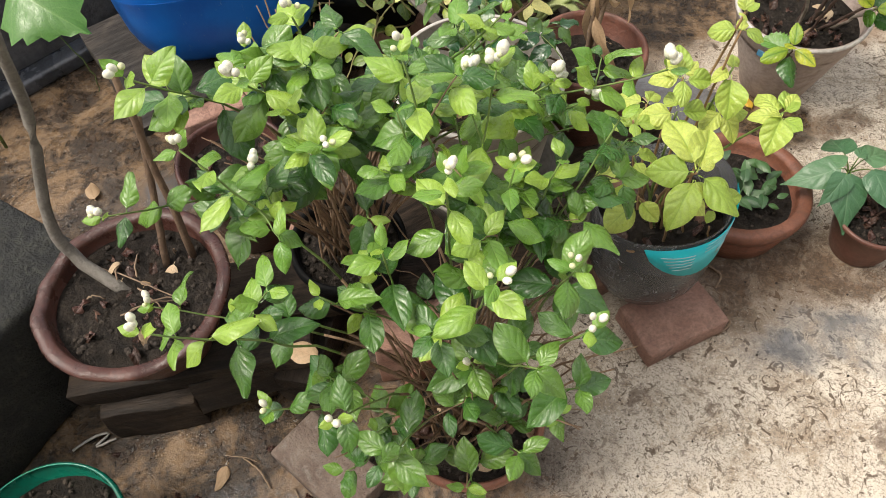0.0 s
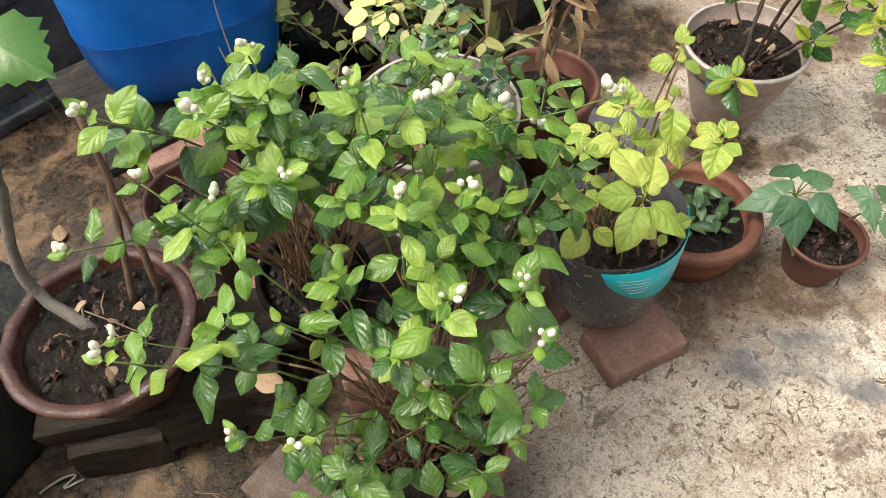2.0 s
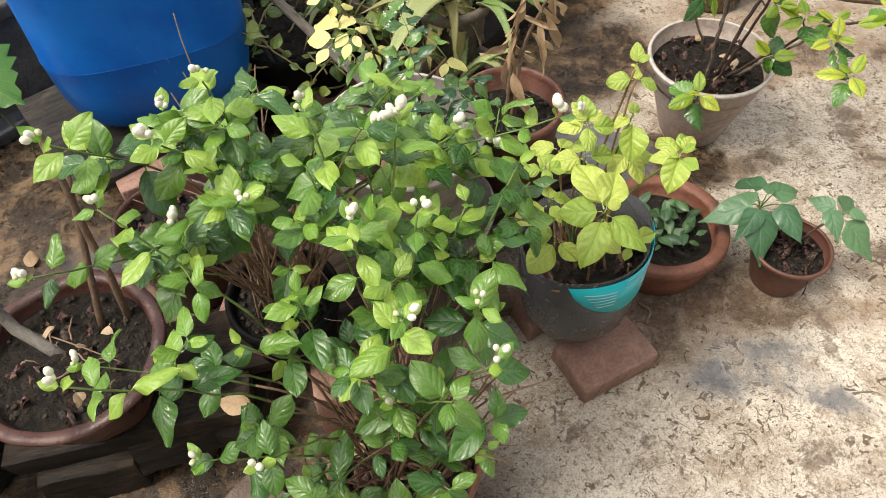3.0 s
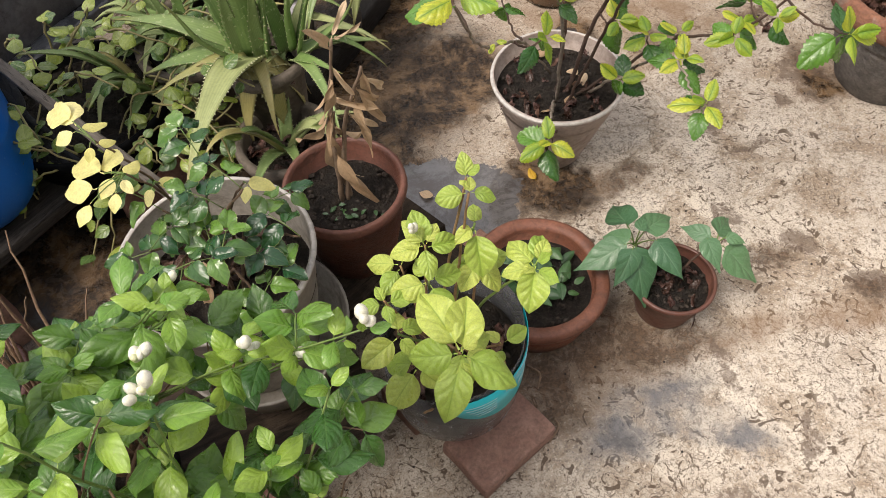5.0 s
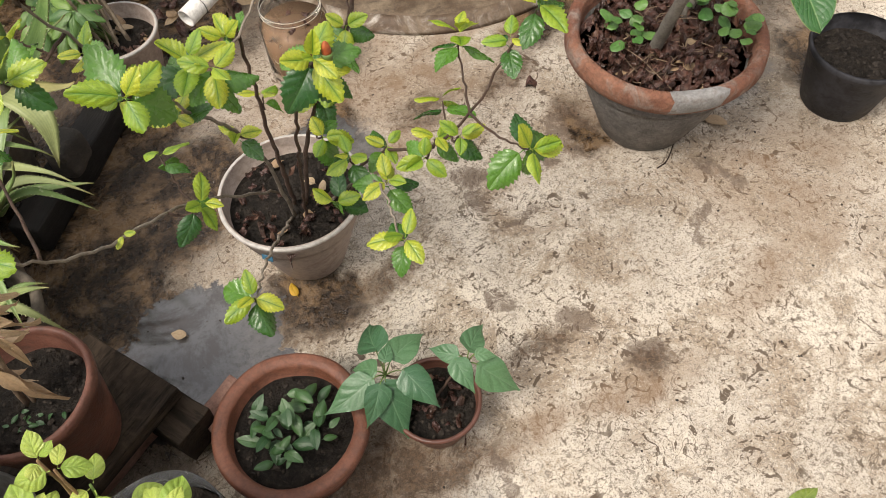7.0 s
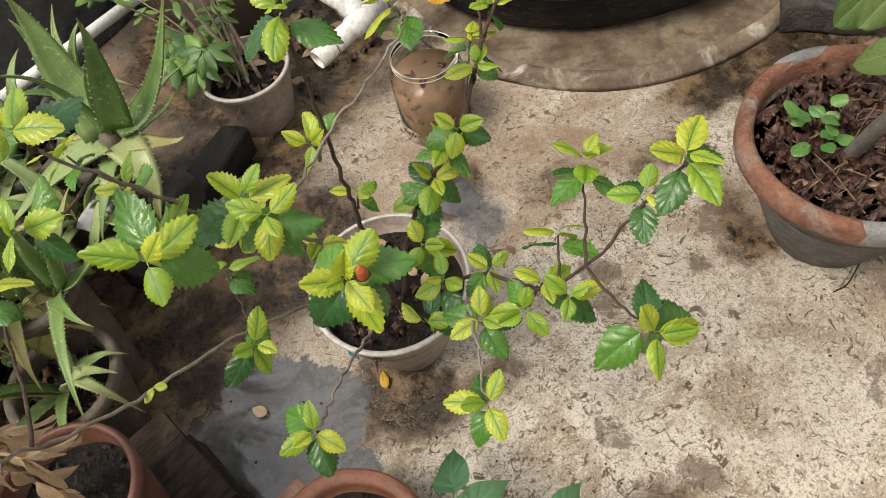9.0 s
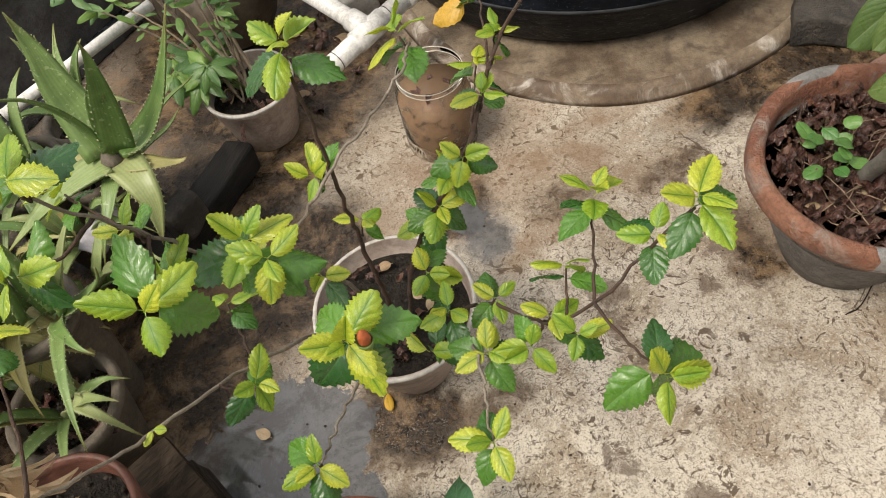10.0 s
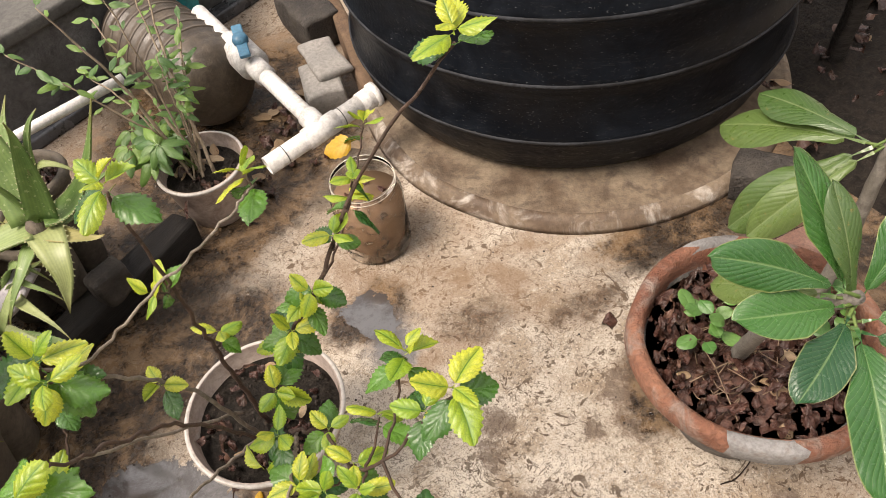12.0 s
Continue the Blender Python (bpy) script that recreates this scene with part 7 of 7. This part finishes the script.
def plumeria():
    o = Vector((2.28, 2.30, 0.28))
    t = thing("plumeria_plant", *o, "plumeria with thick grey stem and long glossy leaves", "shrub", "garden plants")
    rng = random.Random(3)
    node, high = Vector((2.224, 2.06, 0.785)), Vector((2.44, 2.38, 0.74))
    branch(t, [(-0.045, -0.035, -0.01), (-0.075, -0.10, 0.17), (-0.085, -0.17, 0.36), local(o, node)], 0.018, 0.010, GREY_BARK, "trunk", 14, 0.003, 1, 10)
    branch(t, [(0.10, 0.03, -0.01), (0.135, 0.04, 0.14), (0.15, 0.06, 0.30), local(o, high)], 0.016, 0.012, GREY_BARK, "trunk", 14, 0.003, 2, 10)
    # leaf tips round the lower and the upper crown, broad size, pale or green
    low = [((2.045, 2.10, 0.875), 0.9, PL), ((2.071, 2.185, 0.685), 1.0, PP), ((2.069, 2.023, 0.812), 0.9, PL), ((2.125, 1.945, 0.76), 0.85, PL), ((2.185, 1.835, 0.74), 1.1, PL),
           ((2.165, 2.175, 0.93), 0.85, PL), ((2.20, 2.105, 0.91), 0.45, PP), ((2.33, 2.14, 0.90), 0.9, PL), ((2.38, 2.00, 0.80), 1.0, PL), ((2.36, 1.92, 0.76), 1.0, PL)]
    top = [((2.205, 2.405, 0.555), 0.95, PP), ((2.225, 2.36, 0.58), 0.8, PP), ((2.25, 2.62, 0.60), 0.7, PP), ((2.31, 2.60, 0.68), 0.8, PP),
           ((2.60, 2.48, 0.80), 0.9, PL), ((2.46, 2.27, 0.88), 0.8, PL), ((2.52, 2.46, 0.90), 0.8, PL), ((2.60, 2.30, 0.78), 1.0, PL)]
    for crown, rows in ((node, low), (high, top)):
        for i, (tip, s, kind) in enumerate(rows):
            at = crown - Vector((0, 0, 0.008 * i if crown is node else 0.012 * i))
            d = Vector(tip) - at
            start = at + d * 0.12
            branch(t, [local(o, at), local(o, at.lerp(start, 0.6)), local(o, start)], 0.0032, 0.0022, GREEN_STEM, "leaf_stalk", 4, 0.0, i, 5)
            n = Vector((rng.uniform(-.2, .1), rng.uniform(-.5, -.2), 1))
            m = aim(local(o, start), d + Vector((0, 0, 0.10 * d.length)), n, d.length * 0.92 / 0.20)
            placed("leaf", rng.choice(kind), t, m @ Matrix.Diagonal((min(1.5, max(0.8, s * 0.20 / d.length)), 1, 1, 1)))


plumeria()
WEED_LEAF = leaf_material("weed_leaf", (0.16, 0.33, 0.07), (0.08, 0.22, 0.05), (0.2, 0.36, 0.12), 0.3, 0.42, 4.0)
ROUND_W = leaf_set("leaf", 3, 0.042, 0.030, WEED_LEAF, 93, shape="round", droop=0.1)
for x, y, s in ((2.18, 2.30, 11), (2.41, 2.18, 12), (2.41, 2.28, 13)):
    w = thing("weed", x, y, 0.30, "fresh green weed in the large pot", "plant", "garden plants")
    rg = random.Random(s)
    for i in range(12):
        placed("leaf", rg.choice(ROUND_W), w, aim((rg.uniform(-.03, .03), rg.uniform(-.05, .05), 0.02 + 0.006 * i), spread((0, 0, 1), i * 1.6, rg.uniform(0, 40)), (0, -.2, 1), rg.uniform(0.8, 1.3)))

SL = leaf_set("leaf", 4, 0.058, 0.02, SHRUB_LEAF, 95, droop=0.3, fold=0.3)


def leggy_shrub():
    o = Vector((0.993, 3.15, 0.14))
    t = thing("leggy_shrub", *o, "leggy shrub with thin pale stems and narrow leaves", "shrub", "garden plants")
    rng = random.Random(14)
    for i in range(11):
        a = rng.uniform(1.5, 3.3)
        q = rng.uniform(0.06, 0.40)
        e = Vector((math.cos(a) * q, math.sin(a) * q, rng.uniform(0.25, 0.62)))
        thick = 0.0065 if i < 4 else 0.0035
        line = branch(t, [(rng.uniform(-.04, .04), rng.uniform(-.04, .04), 0), e * 0.5 + Vector((0, 0, 0.05)), e], thick, 0.0018, PALE_STEM, "stem", 14, 0.007, i, 6)
        for k in range(6, 15):
            for j in range(2):
                if rng.random() < 0.35:
                    continue
                d = spread((0, 0, 1), rng.uniform(0, 6.28), rng.uniform(-20, 40))
                placed("leaf", rng.choice(SL), t, aim(line[k], d, (0, -.3, 1), rng.uniform(0.6, 1.2)))
    # low spray of finger-like leaves
    for i in range(9):
        p = Vector((-0.10 + rng.uniform(-.08, .06), -0.01 + rng.uniform(-.05, .10), 0.12 + rng.uniform(-.04, .09)))
        branch(t, [(0, 0, 0), p * 0.5 + Vector((0, 0, 0.03)), p], 0.002, 0.001, GREEN_STEM, "leaf_stalk", 6, 0.002, i, 4)
        turn = rng.uniform(0, 6.28)
        for k in range(7):
            d = spread((0, -.3, 1), turn + k * 0.7, rng.uniform(-15, 10))
            placed("leaf", rng.choice(SL), t, aim(p, d, (0, -.4, 1), rng.uniform(1.1, 1.6)))


PALE_STEM = surface("pale_stem", (0.33, 0.26, 0.18), (0.46, 0.37, 0.27), (0.16, 0.11, 0.07), 20, 120, 0.85, 0.6, 0.5)
leggy_shrub()


# ---- small tree in the left bowl and lobed vine ----
def bare_sapling():
    o = Vector((-0.20, 1.36, 0.36))
    t = thing("bare_sapling", *o, "bare crooked grey sapling trunk in a clay bowl", "tree", "garden plants")
    branch(t, [(-0.05, 0.01, 0), (-0.15, 0.06, 0.05), (-0.16, 0.08, 0.15), (-0.11, 0.13, 0.34), (-0.04, 0.10, 0.54), (0.0, 0.10, 0.75)], 0.013, 0.008, GREY_BARK, "trunk", 18, 0.003, 4, 9)


bare_sapling()


def stake(x, y, z, top, label, seed):
    t = thing("wooden_stake", x, y, z, label, "stake")
    branch(t, [(0, 0, 0), (top[0] * 0.5, top[1] * 0.5, top[2] * 0.5), top], 0.008, 0.006, BARK, "shaft", 8, 0.004, seed, 6)


stake(-0.14, 1.45, 0.36, (-0.02, 0.10, 0.42), "brown cut twig standing in a clay bowl", 1)
stake(-0.19, 1.43, 0.36, (0.02, 0.14, 0.3), "grey cut stick standing in a clay bowl", 2)

GL = leaf_set("leaf", 2, 0.19, 0.20, GRAPE_LEAF, 97, shape="heart", droop=0.12, fold=0.12, rows=11, serr=0.12)
lobed = thing("lobed_vine", -0.95, 2.05, 0.0, "vine with a broad lobed green leaf by the drum", "climber", "garden plants")
branch(lobed, [(0, 0, 0), (0.05, 0.02, 0.3), (0.22, 0.03, 0.50), (0.34, 0.0, 0.53)], 0.005, 0.003, GREEN_STEM, "vine", 14, 0.01, 2, 5)
placed("leaf", GL[0], lobed, aim((0.30, 0.02, 0.535), (0.8, -0.45, -0.25), (0.1, -0.7, 1), 1.0))
branch(lobed, [(0.34, 0.0, 0.53), (0.38, -0.02, 0.40), (0.39, 0.0, 0.28), (0.36, 0.02, 0.2)], 0.0022, 0.0014, GREEN_STEM, "tendril", 12, 0.01, 5, 4)

CL = leaf_set("leaf", 3, 0.10, 0.07, PALE_JASMINE, 98, droop=0.3, fold=0.3)
corner = thing("potted_climber", -0.34, 0.93, 0.20, "pale-leaved plant in a green plastic pot", "plant", "garden plants")
for k, (p, d) in enumerate((((0.0, 0.03, 0.40), (1, 0.1, -0.1)), ((-0.03, 0.0, 0.41), (0.9, -0.35, 0)), ((0.0, 0.06, 0.40), (0.5, 0.7, 0.0)), ((-0.04, 0.02, 0.42), (-0.6, 0.5, 0.1)))):
    branch(corner, [(0, 0, 0), (p[0] * 0.4, p[1] * 0.4, p[2] * 0.55), p], 0.003, 0.0018, GREEN_STEM, "stem", 8, 0.004, k, 5)
    placed("leaf", CL[k % 3], corner, aim(p, d, (0, -0.4, 1), (0.9, 1.45, 0.75, 1.2)[k]))

cloth = thing("black_net", 0.02, 2.36, 0.205, "crumpled black netting over a board", "net")
rg = random.Random(2)
for i in range(7):
    branch(cloth, [(-0.08 + rg.uniform(-.03, .03), 0.12 + rg.uniform(-.03, .03), 0.25), (-0.04 + rg.uniform(-.03, .03), 0.05, 0.14), (0.02 + rg.uniform(-.03, .04), -0.03, 0.02)], 0.012, 0.008, CLOTH, "fold", 10, 0.012, i, 6)

scrap = part("plastic_scrap", block(0.055, 0.135, 0.012, 0.004, 0.016, 4, 6), surface("lavender_plastic", (0.40, 0.38, 0.42), (0.50, 0.48, 0.51), (0.22, 0.19, 0.20), 14, 60, 0.4, 0.5, 0.5))
scrap.matrix_world = pose(0.668, 2.655, 0.33, 22, 12, -32)
tagged(scrap, "crumpled pale plastic scrap among the aloes", "scrap")

# ---- loose things on the floor ----
OVAL = leaf_set("fallen_leaf", 2, 0.06, 0.028, YELLOW_LEAF, 101, fold=0.5, droop=0.15)
PALE = leaf_set("fallen_leaf", 3, 0.075, 0.038, DRY_LEAF, 102, fold=0.4, droop=0.1)


GREEN_FALLEN = leaf_mesh("fallen_leaf", 0.075, 0.024, MONEY_LEAF, 0.5, 0.1, 0.05)


def floor_leaf(x, y, turn, mesh, label, s=1.0, z=0.012):
    ob = new("fallen_leaf", mesh)
    ob.matrix_world = pose(x, y, z, 0, 0, turn) @ Matrix.Scale(s, 4)
    tagged(ob, label, "leaf", "fallen leaves")


floor_leaf(1.172, 2.171, 10, OVAL[0], "fallen yellow leaf on the wet floor", 0.8)
floor_leaf(2.465, 2.125, 20, PALE[0], "fallen pale dry leaf on the floor", 1.1)
floor_leaf(0.894, 2.193, 50, PALE[1], "brown sodden leaf in a puddle", 0.7)
floor_leaf(1.87, 1.205, -75, GREEN_FALLEN, "fallen yellow-green leaf on the floor", 1.7)
floor_leaf(-0.62, 1.85, 30, PALE[2], "dry brown leaf on the damp floor", 1.0)
floor_leaf(0.18, 1.17, 70, PALE[1], "large pale dry leaf caught in the stems", 1.0, 0.51)
floor_leaf(1.14, 3.22, 60, PALE[1], "dry brown leaf beside a pipe", 0.9, 0.02)
floor_leaf(1.08, 3.32, 20, PALE[2], "dry brown leaf beside a pipe", 0.9, 0.02)
floor_leaf(1.20, 3.36, 100, PALE[0], "dry brown leaf beside a pipe", 0.9, 0.02)
floor_leaf(2.03, 2.54, -80, MULCH_BITS[0], "torn brown leaf on the floor", 1.6)


rg = random.Random(31)
for i in range(34):
    x, y = rg.uniform(1.06, 1.42), rg.uniform(3.15, 3.62)
    floor_leaf(x, y, rg.uniform(0, 360), rg.choice(PALE + MULCH_BITS), "dry brown leaf in the debris by a pipe", rg.uniform(0.7, 1.4), rg.uniform(0.006, 0.03))

for i in range(16):
    x, y = rg.uniform(-0.45, 0.15), rg.uniform(0.98, 1.2)
    floor_leaf(x, y, rg.uniform(0, 360), rg.choice(PALE + MULCH_BITS), "sodden brown leaf on the wet floor", rg.uniform(0.4, 0.9), rg.uniform(0.004, 0.012))


def wire(name, pts, r, material, label, seed):
    o = Vector(pts[0])
    t = thing(name, *o, label, "wire")
    branch(t, [Vector(p) - o for p in pts], r, r, material, "strand", 14, 0.002, seed, 5)


wire("iron_wire", [(2.20, 2.10, 0.004), (2.24, 2.11, 0.006), (2.29, 2.15, 0.02), (2.32, 2.18, 0.09)], 0.0015, DARK_WOOD, "thin bent iron wire beside the large pot", 1)
wire("string", [(-0.47, 1.17, 0.006), (-0.43, 1.20, 0.012), (-0.40, 1.21, 0.006), (-0.42, 1.18, 0.008), (-0.38, 1.20, 0.006)], 0.003, RIM_PLASTIC, "white plastic string on the wet floor", 2)
wire("straw", [(0.97, 1.475, 0.004), (1.0, 1.50, 0.012), (1.0, 1.52, 0.006)], 0.003, DRY_STEM, "curl of straw beside a brick", 3)
wire("straw", [(0.985, 1.60, 0.006), (1.0, 1.63, 0.015), (0.98, 1.66, 0.006)], 0.003, DRY_STEM, "scrap of dry straw on the floor", 4)

for n in range(9):
    x, y, a = rg.uniform(-0.42, 0.12), rg.uniform(0.98, 1.2), rg.uniform(0, 6.28)
    e = Vector((math.cos(a), math.sin(a), 0)) * rg.uniform(0.05, 0.14)
    wire("twig_scrap", [(x, y, 0.004), (x + e.x * 0.5 + 0.01, y + e.y * 0.5, 0.012), (x + e.x, y + e.y, 0.005)], rg.uniform(0.0012, 0.0025), DRY_STEM, "broken dry twig on the wet floor", 20 + n)


def grit():
    """Fine grit and crumbs strewn over the floor."""
    rng = random.Random(77)
    bm = bmesh.new()
    for i in range(420):
        x, y = rng.uniform(0.5, 2.6), rng.uniform(1.1, 3.1)
        s = rng.choice((0.0012, 0.0016, 0.002, 0.0032))
        bmesh.ops.create_icosphere(bm, subdivisions=1, radius=s, matrix=pose(x, y, s * 0.5, 0, 0, rng.uniform(0, 360)) @ Matrix.Diagonal((1, rng.uniform(0.6, 1.4), 0.6, 1)))
    tagged(part("grit", bm, CRUMB, smooth=False), "dark grit strewn on the terrace floor", "grit", kind="stuff")


grit()
